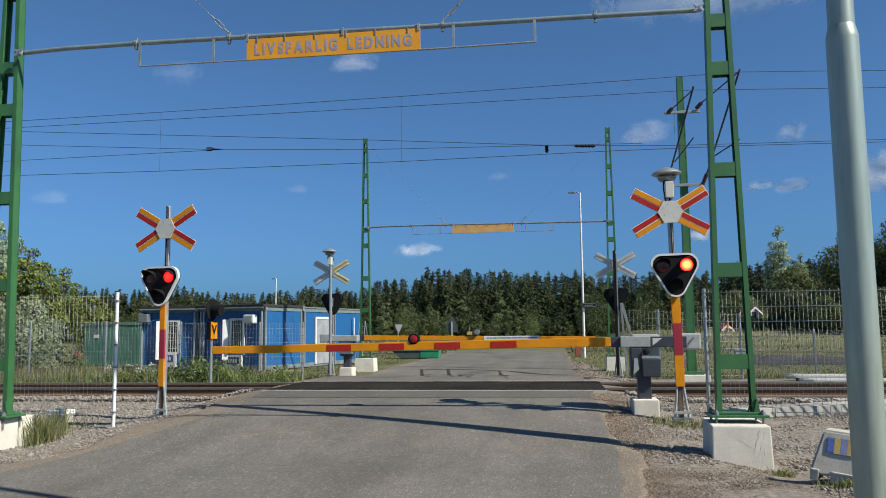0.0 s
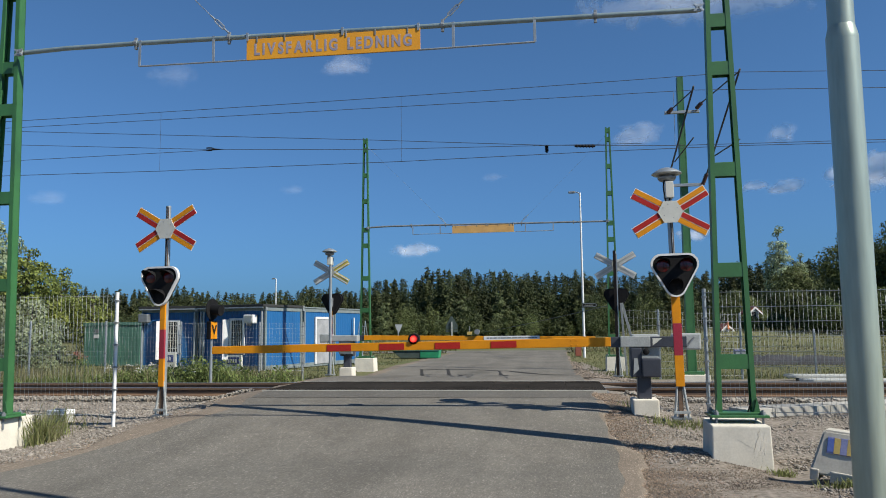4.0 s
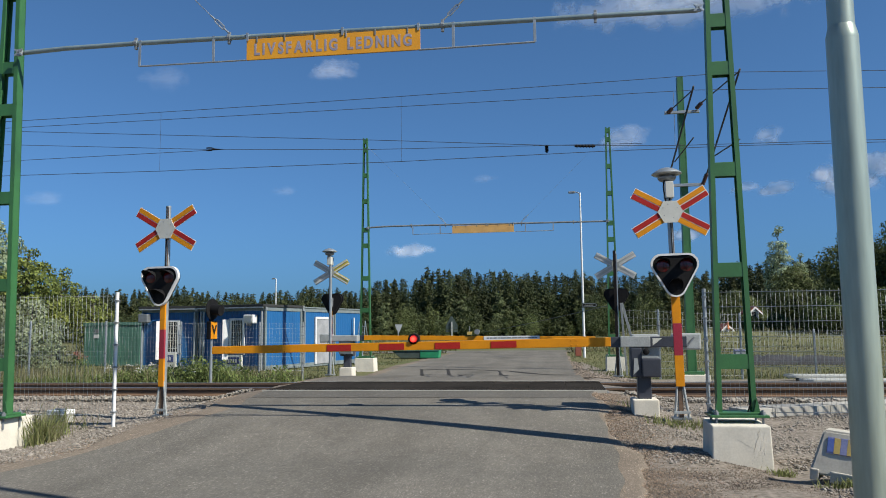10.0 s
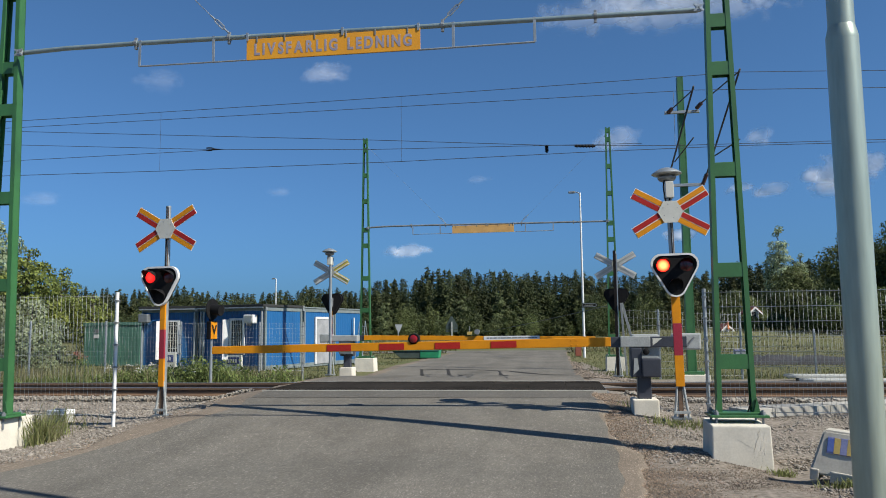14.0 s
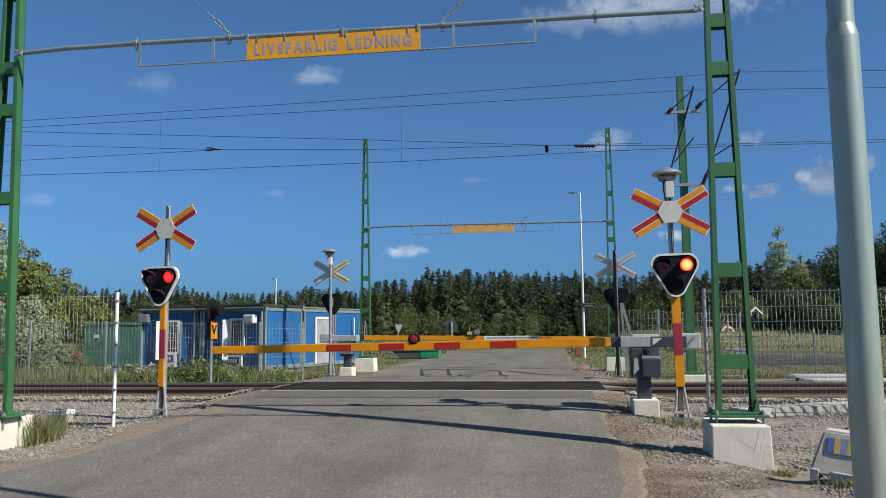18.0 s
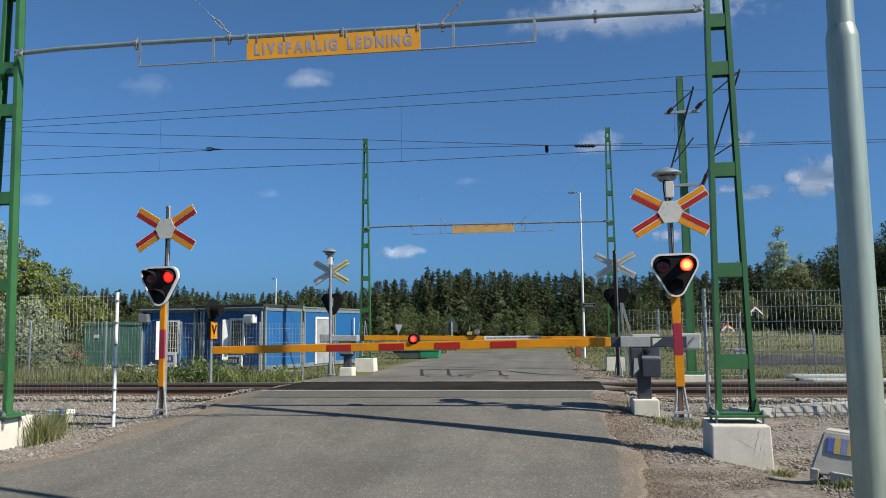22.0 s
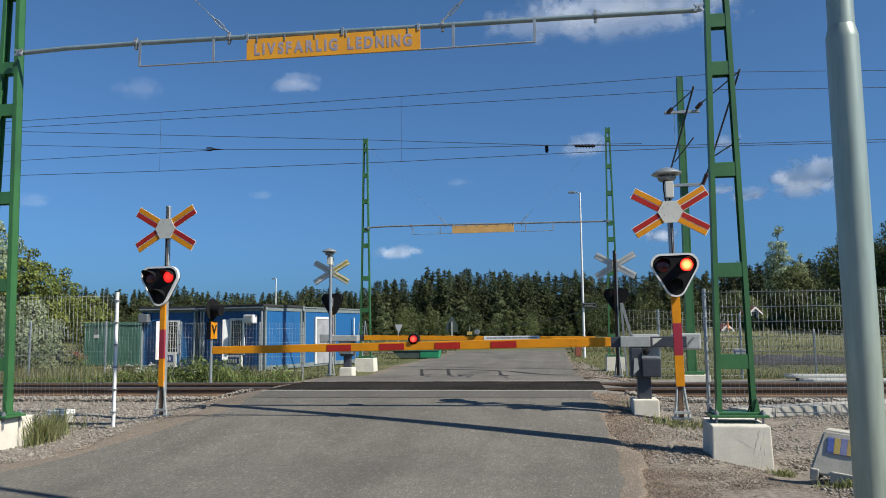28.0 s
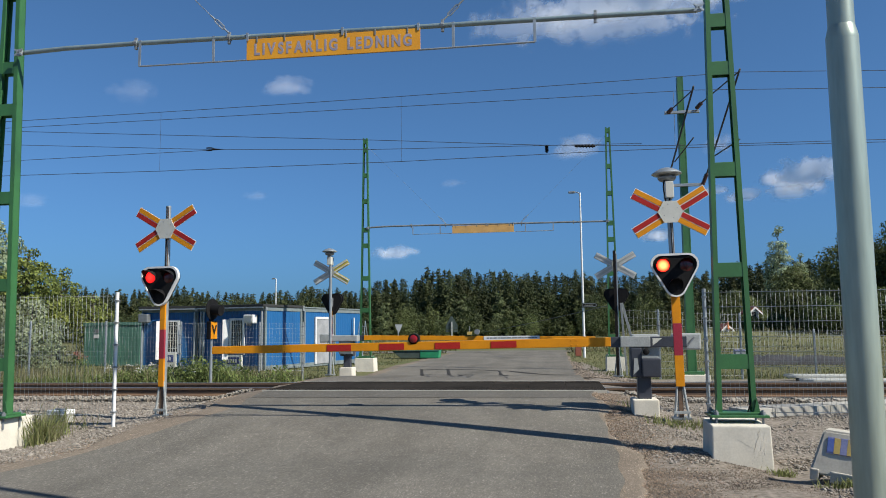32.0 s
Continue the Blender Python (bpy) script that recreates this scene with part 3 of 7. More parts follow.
def lattice_mast(m, height, label, drop=0.0, deep=0.066):
    """Two channel legs that lean together, with flat battens between them."""
    t = bare("lattice_mast", m, label, "mast", "green portal masts")
    half = lambda z: (0.220 + (0.07 - 0.220) * z / 9.3)
    for s in (-1, 1):
        leg = None
        for yy0, yy1, d0, d1 in ((-deep, deep, 0.0, 0.012), (-deep - 0.002, -deep + 0.010, 0.0, 0.055), (deep - 0.010, deep + 0.002, 0.0, 0.055)):
            bm, vs = bmesh.new(), []
            for z in (0, height):
                for yy in (yy0, yy1):
                    for d in (d0, d1):
                        vs.append(bm.verts.new((s * (half(z) - d), yy, z)))
            for q in ((0, 1, 3, 2), (4, 5, 7, 6), (0, 1, 5, 4), (2, 3, 7, 6), (0, 2, 6, 4), (1, 3, 7, 5)):
                bm.faces.new([vs[i] for i in q])
            if leg is None:
                leg = part("leg", bm, GREEN, t)
            else:
                part("flange", bm, GREEN, leg)
    for z in (0.64, 1.71, 2.91, 4.15, 4.75, 5.85, 6.85, 7.85, height - 0.12):
        z -= drop
        if z < height:
            a = half(z) - 0.014
            part("batten", box(-a, a, -deep + 0.002, -deep + 0.013, z - 0.085, z + 0.085, 0.004), GREEN, t)
            part("batten", box(-a, a, deep - 0.013, deep - 0.002, z - 0.085, z + 0.085, 0.004), GREEN, t)
    part("base_plate", box(-0.32, 0.32, -0.2, 0.2, -0.055, -0.025, 0.006), GREEN, t)
    part("base_plate", box(-0.28, 0.28, -0.16, 0.16, -0.025, 0.0, 0.005), GREEN, t)
    for sx in (-0.31, 0.31):
        for sy in (-0.16, 0.16):
            b = tube((sx * 0.82, sy, -0.2), (sx * 0.82, sy, 0.03), 0.014, seg=8)
            tube((sx * 0.82, sy, -0.03), (sx * 0.82, sy, 0.012), 0.03, seg=6, bm=b)
            part("anchor_bolt", b, DARKGALV, t, "grey anchor bolt")
    for s in (-1, 1):
        bm = bmesh.new()
        a = [bm.verts.new(p) for p in ((s * 0.18, -deep - 0.02, 0.0), (s * 0.25, -deep - 0.02, 0.0), (s * 0.215, -deep - 0.02, 0.16), (s * 0.18, -deep - 0.006, 0.0), (s * 0.25, -deep - 0.006, 0.0), (s * 0.215, -deep - 0.006, 0.16))]
        for q in ((0, 1, 2), (3, 5, 4), (0, 3, 4, 1), (1, 4, 5, 2), (2, 5, 3, 0)):
            bm.faces.new([a[i] for i in q])
        part("gusset", bm, GREEN, t)
    return t


def concrete_block(x, y, w, d, z0, z1, turn=0, label="cream concrete foundation block with fine cracks", cracks=True):
    t = bare("concrete_block", pose(x, y, z0, 0, 0, turn), label, "foundation block", "mast foundations")
    h = z1 - z0
    bm = box(-w / 2, w / 2, -d / 2, d / 2, 0, h, 0.014)
    for v in bm.verts:
        k = 1 + 0.05 * (1 - v.co.z / h)
        v.co.x, v.co.y = v.co.x * k, v.co.y * k
        v.co += 0.006 * noise.noise_vector(v.co * 6 + Vector((x, y, 0)))
    part("body", bm, CONC, t)
    if cracks:
        rnd = random.Random(int(x * 100))
        starts = [(w * 0.27, h * 0.80, -0.014, -0.034, 13), (w * 0.27, h * 0.80, 0.012, 0.02, 5), (w * 0.31, h * 0.66, -0.020, -0.026, 9), (w * 0.36, h * 0.60, -0.006, -0.036, 9), (w * 0.40, h * 0.93, -0.012, -0.03, 8)]
        starts += [(w * 0.20, h * 0.62, -0.026, 0.008, 7), (w * 0.16, h * 0.42, 0.022, 0.020, 7), (w * 0.34, h * 0.42, 0.016, -0.03, 6), (-w * 0.30, h * 0.42, 0.026, -0.012, 9)]
        for k, (cx, cz, dx, dz, n) in enumerate(starts):
            p, pts = Vector((cx, 0, cz)), []
            for q in range(n):
                pts.append(Vector((p.x, -d / 2 * (1 + 0.05 * (1 - p.z / h)) - 0.001, p.z)))
                p += Vector((dx + rnd.uniform(-0.02, 0.02), 0, dz + rnd.uniform(-0.012, 0.012)))
                p.z, p.x = min(h - 0.03, max(0.05, p.z)), min(w * 0.47, max(-w * 0.47, p.x))
            part("crack", path_tube(pts, (0.0012, 0.0008, 0.0006)[min(2, k // 2)], 4), CRACK, t, "hairline crack")
    return t


def portal_bar(y, x0, x1, z, reverse, label):
    """The height-warning bar between two masts, with its board."""
    t = bare("warning_bar", pose(0, y, z), label, "portal bar")
    s = (x1 - x0) / 9.12

    def X(v):
        return x0 + (v + 7.24) * s

    pts = [(X(-7.24), 0, 0.03), (X(-6.6), 0, 0.055), (X(-5.54), 0, 0.06), (X(-4.0), 0, 0.05), (X(-1.6), 0, 0.03), (X(0.64), 0, 0.02), (X(1.88), 0, 0.01)]
    pipe = bmesh.new()
    rings = [[pipe.verts.new((px_, 0.032 * math.cos(math.tau * k / 14), pz + 0.032 * math.sin(math.tau * k / 14))) for k in range(14)] for px_, _, pz in pts]
    for ra, rb in zip(rings, rings[1:]):
        for k in range(14):
            pipe.faces.new((ra[k], ra[(k + 1) % 14], rb[(k + 1) % 14], rb[k]))
    pipe.faces.new(rings[0][::-1])
    pipe.faces.new(rings[-1])
    bmesh.ops.recalc_face_normals(pipe, faces=pipe.faces[:])
    part("pipe", pipe, DARKGALV if reverse else PIPE, t, smooth=True)

    def bar_z(v):
        for (a, _, p), (b, _, q) in zip(pts, pts[1:]):
            if a <= v <= b:
                return p + (q - p) * (v - a) / (b - a)
        return 0.02

    for v in (-5.54, -1.3, 0.64, -4.2):
        c = tube((X(v) - 0.02, 0, bar_z(X(v))), (X(v) + 0.02, 0, bar_z(X(v))), 0.047, seg=12)
        box(X(v) - 0.018, X(v) + 0.018, -0.02, 0.02, bar_z(X(v)) - 0.085, bar_z(X(v)) + 0.075, 0.004, c)
        part("clamp", c, DARKGALV, t)
    low = -0.275
    for v in (-5.47, -4.41, -1.16, -0.12):
        part("hanger", box(X(v) - 0.018, X(v) + 0.018, -0.03, -0.02, low, bar_z(X(v)) + 0.03, 0.002), GALV, t)
    part("lower_rod", path_tube([(X(-5.47), -0.025, low), (X(-3.95), -0.025, low - 0.005)], 0.011, 8), GALV, t)
    part("lower_rod", path_tube([(X(-1.61), -0.025, low - 0.01), (X(-0.12), -0.025, low)], 0.013, 8), GALV, t)
    bx0, bx1, bz0, bz1 = X(-3.94), X(-1.59), -0.285, 0.0
    board = part("sign_board", box(bx0, bx1, -0.035, -0.02, bz0, bz1, 0.003), FADED if reverse else SIGN_YEL, t, "orange warning board")
    part("back_rib", box(bx0, bx1, -0.02, -0.008, bz0, bz0 + 0.03), GALV, board)
    for u in (0.062, 0.225, 0.40, 0.58, 0.747, 0.93):
        v = bx0 + u * (bx1 - bx0)
        part("hook", box(v - 0.010, v + 0.010, -0.042, -0.036, bz1 - 0.055, bz1 + 0.035, 0.003), DARKGALV, board)
    for u in (0.005, 0.56, 0.99):
        v = bx0 + u * (bx1 - bx0)
        part("strap", box(v - 0.016, v + 0.016, -0.046, -0.036, bz1 - 0.03, bar_z(v) + 0.04, 0.003), GALV, board, "pale galvanised strap")
    pen, glyphs = 0.0, []
    for ch in "LIVSFARLIG LEDNING":
        if ch == " ":
            pen += 0.13
            continue
        me = text_mesh(ch, 0.212, 0.0085, 0.001)
        lo_, hi_ = min(v.co.x for v in me.vertices), max(v.co.x for v in me.vertices)
        glyphs.append((ch, me, pen - lo_))
        pen += hi_ - lo_ + 0.045
    fit_ = (bx1 - bx0 - 0.22) / (pen - 0.045)
    for ch, me, at in glyphs:
        me.materials.append(LETTER)
        g = new("letter", me)
        g.parent = board
        g["label"] = "grey letter " + ch
        x = (at - (pen - 0.045) / 2) * fit_
        mid = (bx0 + bx1) / 2
        g.matrix_basis = pose(mid - x, -0.016, (bz0 + bz1) / 2 - 0.01, 90, 0, 180) if reverse else pose(mid + x, -0.0362, (bz0 + bz1) / 2 - 0.012, 90, 0, 0)
        g.scale = (fit_, 1.0, 1.0)
    # stays with turnbuckles up to the mast heads
    for v, top in ((-4.2, (x0 - 0.05, 0, 3.2)), (-1.3, (x1 + 0.05, 0, 3.2))):
        a = Vector((X(v), 0, bar_z(X(v)) + 0.06))
        b = Vector(top)
        d = (b - a).normalized()
        part("stay_wire", tube(a, b, 0.0026 if reverse else 0.005, seg=6), DARKGALV, t)
        tb = tube(a + d * 0.02, a + d * 0.10, 0.012, seg=8)
        side = Vector((-d.z, 0, d.x)) * 0.022
        for e in (-1, 1):
            path_tube([a + d * 0.09, a + d * 0.12 + side * e, a + d * 0.27 + side * e, a + d * 0.30], 0.008, 6, tb)
        tube(a + d * 0.29, a + d * 0.38, 0.012, seg=8, bm=tb)
        part("turnbuckle", tb, GALV, t, "galvanised turnbuckle")
    for xx in (x0, x1):
        brk = box(xx - 0.035, xx + 0.035, -0.085, -0.045, -0.035, 0.055, 0.006)
        for turn in (-38, 38):
            box(-0.075, 0.075, -0.094, -0.084, -0.013, 0.013, 0.003, brk, pose(xx, 0, 0.01, 0, turn, 0))
        part("end_bracket", brk, GALV, t, "crossed galvanised fixing plates")
    return t


NEAR, FAR = 9.5, 28.5
near_mast = lattice_mast(pose(2.065, NEAR, 0.525), 8.4, "green steel lattice mast on a cracked concrete block", 0.07, 0.062)
part("earth_rod", path_tube([(0.12, -0.05, 0.0), (0.16, -0.05, 0.12), (0.205, -0.05, 0.30)], 0.009, 6), BLACK, near_mast, "dark earthing rod")
lattice_mast(pose(-7.46, NEAR + 0.1, 0.455), 8.4, "green steel lattice mast on a concrete block by the verge")
lattice_mast(pose(2.13, FAR, 0.55), 8.3, "slim green lattice mast beyond the track")
lattice_mast(pose(-7.0, FAR, 0.55), 8.3, "slim green lattice mast beside the blue huts")
concrete_block(2.045, 9.50, 0.62, 0.80, -0.25, 0.405, -3)
concrete_block(-7.70, 9.72, 0.95, 0.66, -0.12, 0.385)
concrete_block(2.13, FAR, 0.62, 0.62, -0.05, 0.48, cracks=False)
concrete_block(-6.98, FAR, 0.70, 0.62, -0.05, 0.48, cracks=False)
portal_bar(NEAR, -7.22, 1.84, 5.36, False, "galvanised bar carrying an orange warning board")
portal_bar(FAR, -6.9, 2.02, 5.36, True, "galvanised bar carrying an orange board seen from behind")

TRI = [(-0.448, 0.335), (0.448, 0.335), (0.0, -0.447)]
GLOW_A = glow("lit_red_lens", (1.0, 0.42, 0.12), (1.0, 0.015, 0.01), 2.12, 0.086)
GLOW_B = glow("lit_red_lens_aside", (1.0, 0.045, 0.035), (0.8, 0.01, 0.012), 1.02, 0.092)
LAMPS = []
BACK_YEL = surf("weathered_yellow_back", (0.507, 0.4225, 0.0676), (0.4394, 0.3718, 0.1014), rough=0.5, scale=4, fine=50, bump=0.03)


def dome(radius, height, seg=24):
    prof = [(radius * math.cos(a), height * math.sin(a)) for a in (0.0, 0.3, 0.6, 0.9, 1.2, 1.45)]
    return lathe([(radius * 0.98, -0.012)] + prof, seg, pose(0, 0, 0, 90))


def crossing_signal(m, bell, label, lit=GLOW_A, faded=()):
    """A post with a crossbuck and a three-lens light head; it faces -y."""
    t = bare("crossing_signal", m, label, "crossing signal", "crossing signals")
    part("post", tube((0, 0.02, 0.0), (0, 0.02, 3.38 if not bell else 3.45), 0.042, seg=16), GALV, t, "weathered steel post", True)
    part("slot", box(-0.006, 0.010, -0.027, -0.019, 2.3, 3.36), BLACK, t, "dark groove down the post")
    part("slot", box(0.022, 0.030, -0.020, -0.010, 2.3, 3.36), RAIL_SIDE, t, "rusty seam down the post")
    # the coloured sleeve on the front of the post
    rows = ((0.47, 0.91, YELLOW), (0.91, 1.37, WINE), (1.37, 1.92, YELLOW))
    for z0, z1, mat in rows:
        wide = (0.046 if lit is GLOW_B else 0.062) if lit else 0.024
        bm = box(-wide, wide, -0.075, -0.035, z0, z1, 0.004)
        if z1 > 1.9:
            for v in bm.verts:
                if v.co.z > 1.8:
                    v.co.z -= 0.10 * (0.06 - v.co.x) / 0.12
        part("sleeve", bm, mat, t, "yellow sleeve" if mat is YELLOW else "red sleeve")
    for s in (-1, 1):
        part("foot_strut", tube((s * 0.10, -0.05, 0.0), (s * 0.035, -0.04, 0.55), 0.018, seg=8), PALE_STEEL, t, "pale grey foot strut")
    if lit:
        part("foot_stub", box(-0.034, 0.030, -0.045, -0.024, 0.0, 0.50, 0.003), RAIL_SIDE, t, "rusty brown foot of the post")
        part("foot_bar", box(-0.115, 0.115, -0.085, -0.065, 0.085, 0.125, 0.003), PALE_STEEL, t, "pale bar across the foot struts")
    part("foot_plate", box(-0.13, 0.13, -0.1, 0.12, 0.0, 0.03, 0.005), DARKGALV, t)
    # light head
    hz = 2.04
    out = rounded([(x, z) for x, z in TRI], 0.15, 8)
    inn = rounded([(x * 0.905, z * 0.905 + 0.002) for x, z in TRI], 0.13, 8)
    head = part("light_head", slab([(x, z + hz) for x, z in inn], -0.17, -0.07), BLACK, t, "black three-lens light head")
    rim = slab([(x, z + hz) for x, z in out], -0.185, -0.125, None, [(x, z + hz) for x, z in inn])
    part("rim", rim, WHITE if lit else BLACK, head, "white rim" if lit else "black rim")
    for lx, lz, lens in ((-0.165, hz + 0.165, 1), (0.165, hz + 0.165, 1), (0.0, hz - 0.135, 0)):
        part("lens", lathe([(0.095, 0.0), (0.095, 0.004), (0.088, 0.006)], 24, pose(lx, -0.169, lz, 90)), LENS if lens else BLACK, head, "unlit dark lens", True)
        hood = bmesh.new()
        n = 14
        ring = []
        for k in range(n + 1):
            a = math.pi * (-0.12 + 1.24 * k / n)
            for r in (0.100, 0.104):
                for yy, lim in ((-0.168, 1.0), (-0.30, 1.0)):
                    d = yy if yy > -0.2 else -0.168 - 0.20 * max(0.12, math.sin(max(0.0, min(math.pi, a))))
                    ring.append(hood.verts.new((lx + r * math.cos(a), d, lz + r * math.sin(a))))
        for k in range(n):
            i, j = 4 * k, 4 * k + 4
            hood.faces.new((ring[i], ring[i + 1], ring[j + 1], ring[j]))
            hood.faces.new((ring[i + 2], ring[j + 2], ring[j + 3], ring[i + 3]))
            hood.faces.new((ring[i + 1], ring[i + 3], ring[j + 3], ring[j + 1]))
        part("hood", hood, BLACK, head, "black sun hood", True)
        if lens and lit:
            g = part("lamp", dome(0.092, 0.022), lit, t, "glowing red lamp", True)
            g.matrix_basis = pose(lx, -0.12, lz)
            LAMPS.append((g, -1 if lx < 0 else 1, lx, lz))
    part("head_bracket", box(-0.05, 0.05, -0.075, 0.02, hz - 0.05, hz + 0.2, 0.006), DARKGALV, t)
    # crossbuck
    cz = 3.0
    cross = part("crossbuck_plate", slab([(0.185 * math.cos(a), cz + 0.185 * math.sin(a)) for a in [math.pi / 3 * k for k in range(6)]], -0.062, -0.05), CREAM, t, "pale hexagonal centre plate")
    for ang in (30, 150, 210, 330):
        a = radians(ang)
        u, w = Vector((math.cos(a), 0, math.sin(a))), Vector((-math.sin(a), 0, math.cos(a)))
        up = 1 if math.cos(a) > 0 else -1
        for k, (mat, o0, o1) in enumerate(((YELLOW if ang in (30, 150) else RED, 0.007, 0.08), (RED if ang in (30, 150) else YELLOW, -0.08, -0.007))):
            pts = [u * 0.15 + w * (o0 * up), u * 0.595 + w * (o0 * up), u * 0.595 + w * (o1 * up), u * 0.15 + w * (o1 * up)]
            part("band", slab([(p.x, p.z + cz) for p in pts], -0.052, -0.047), mat, cross, "yellow band" if mat is YELLOW else "red band")
        pts = [u * 0.1 + w * 0.089, u * 0.606 + w * 0.089, u * 0.606 - w * 0.089, u * 0.1 - w * 0.089]
        part("arm", slab([(p.x, p.z + cz) for p in pts], -0.047, -0.042), WHITE if lit else BACK_YEL if ang in faded else CREAM, cross, "reflective pale edging" if lit else "weathered yellowish back" if ang in faded else "pale grey back")
        for o in (-0.05, 0.05):
            pts = [u * 0.1 + w * (o + 0.012), u * 0.59 + w * (o + 0.012), u * 0.59 + w * (o - 0.012), u * 0.1 + w * (o - 0.012)]
            part("stiffener", slab([(p.x, p.z + cz) for p in pts], -0.042, -0.015), CREAM if lit else WHITE, cross)
    for bx, bz in ((-0.10, 0.06), (0.10, 0.06), (0.04, -0.09), (-0.03, 0.11), (-0.09, -0.05)):
        part("bolt", lathe([(0.007, 0), (0.006, 0.003)], 8, pose(bx, -0.062, cz + bz, 90)), DARKGALV, cross)
    if bell:
        post_top = 3.43
        part("bell_bracket", box(-0.055, 0.065, -0.075, 0.16, post_top - 0.22, post_top + 0.02, 0.01), CREAM, t, "grey junction box")
        part("bell_neck", lathe([(0.06, 0), (0.065, 0.05), (0.11, 0.065), (0.135, 0.095), (0.135, 0.115), (0.10, 0.125), (0.11, 0.135), (0.19, 0.150)], 24, pose(0, 0.11, post_top)), DARKGALV, t, "grey bell body", True)
        part("bell_dome", lathe([(0.19, 0.0), (0.222, 0.018), (0.215, 0.030), (0.16, 0.068), (0.10, 0.096), (0.05, 0.112), (0.01, 0.118)], 28, pose(0, 0.11, post_top + 0.145)), GALV, t, "shiny metal bell dome", True)
        part("cable", path_tube([(-0.055, 0.0, post_top + 0.05), (-0.075, 0.0, post_top - 0.05), (-0.06, 0.0, post_top - 0.2), (-0.03, 0.03, post_top - 0.35)], 0.009, 8), BLACK, t, "black cable")
    return t


crossing_signal(pose(1.78, 11.65, 0.187, 0, -0.9, 0), True, "lit crossing signal with yellow and red crossbuck and bell")
crossing_signal(pose(-6.195, 11.75, 0.18, 0, 0, -7), False, "lit crossing signal with yellow and red crossbuck", GLOW_B)
crossing_signal(pose(-6.45, 22.0, 0.22, 0, 0, 176), True, "crossing signal with bell seen from behind", None, (150, 210))
braced = crossing_signal(pose(1.69, 21.5, 0.20, 0, 0, 172), False, "crossing signal with grey crossbuck seen from behind", None)

# shaded and sunlit sides of the post, put in as dark and pale strips
part("channel", box(-0.030, 0.046, 0.062, 0.085, 0.0, 3.40, 0.004), POST_SHADE, braced, "dark brown strip painting the shaded side of the post")
part("lit_strip", box(-0.058, -0.030, 0.058, 0.083, 0.0, 3.30, 0.004), GALV, braced, "pale strip painting the sunlit side of the post")
part("brace", box(-0.028, 0.028, -0.01, 0.01, -1.95, 0.0, 0.003), PALE_STEEL, braced, "slanting grey brace").matrix_basis = pose(-0.13, 0.12, 1.97, -6, 2.5, 0)
part("brace", box(-0.034, 0.034, -0.01, 0.01, -1.97, 0.0, 0.003), PALE_STEEL, braced, "slanting grey brace").matrix_basis = pose(-0.15, 0.10, 1.97, -5, 13.5, 0)

# ---- barriers ----
BARRIER_LAMPS = []


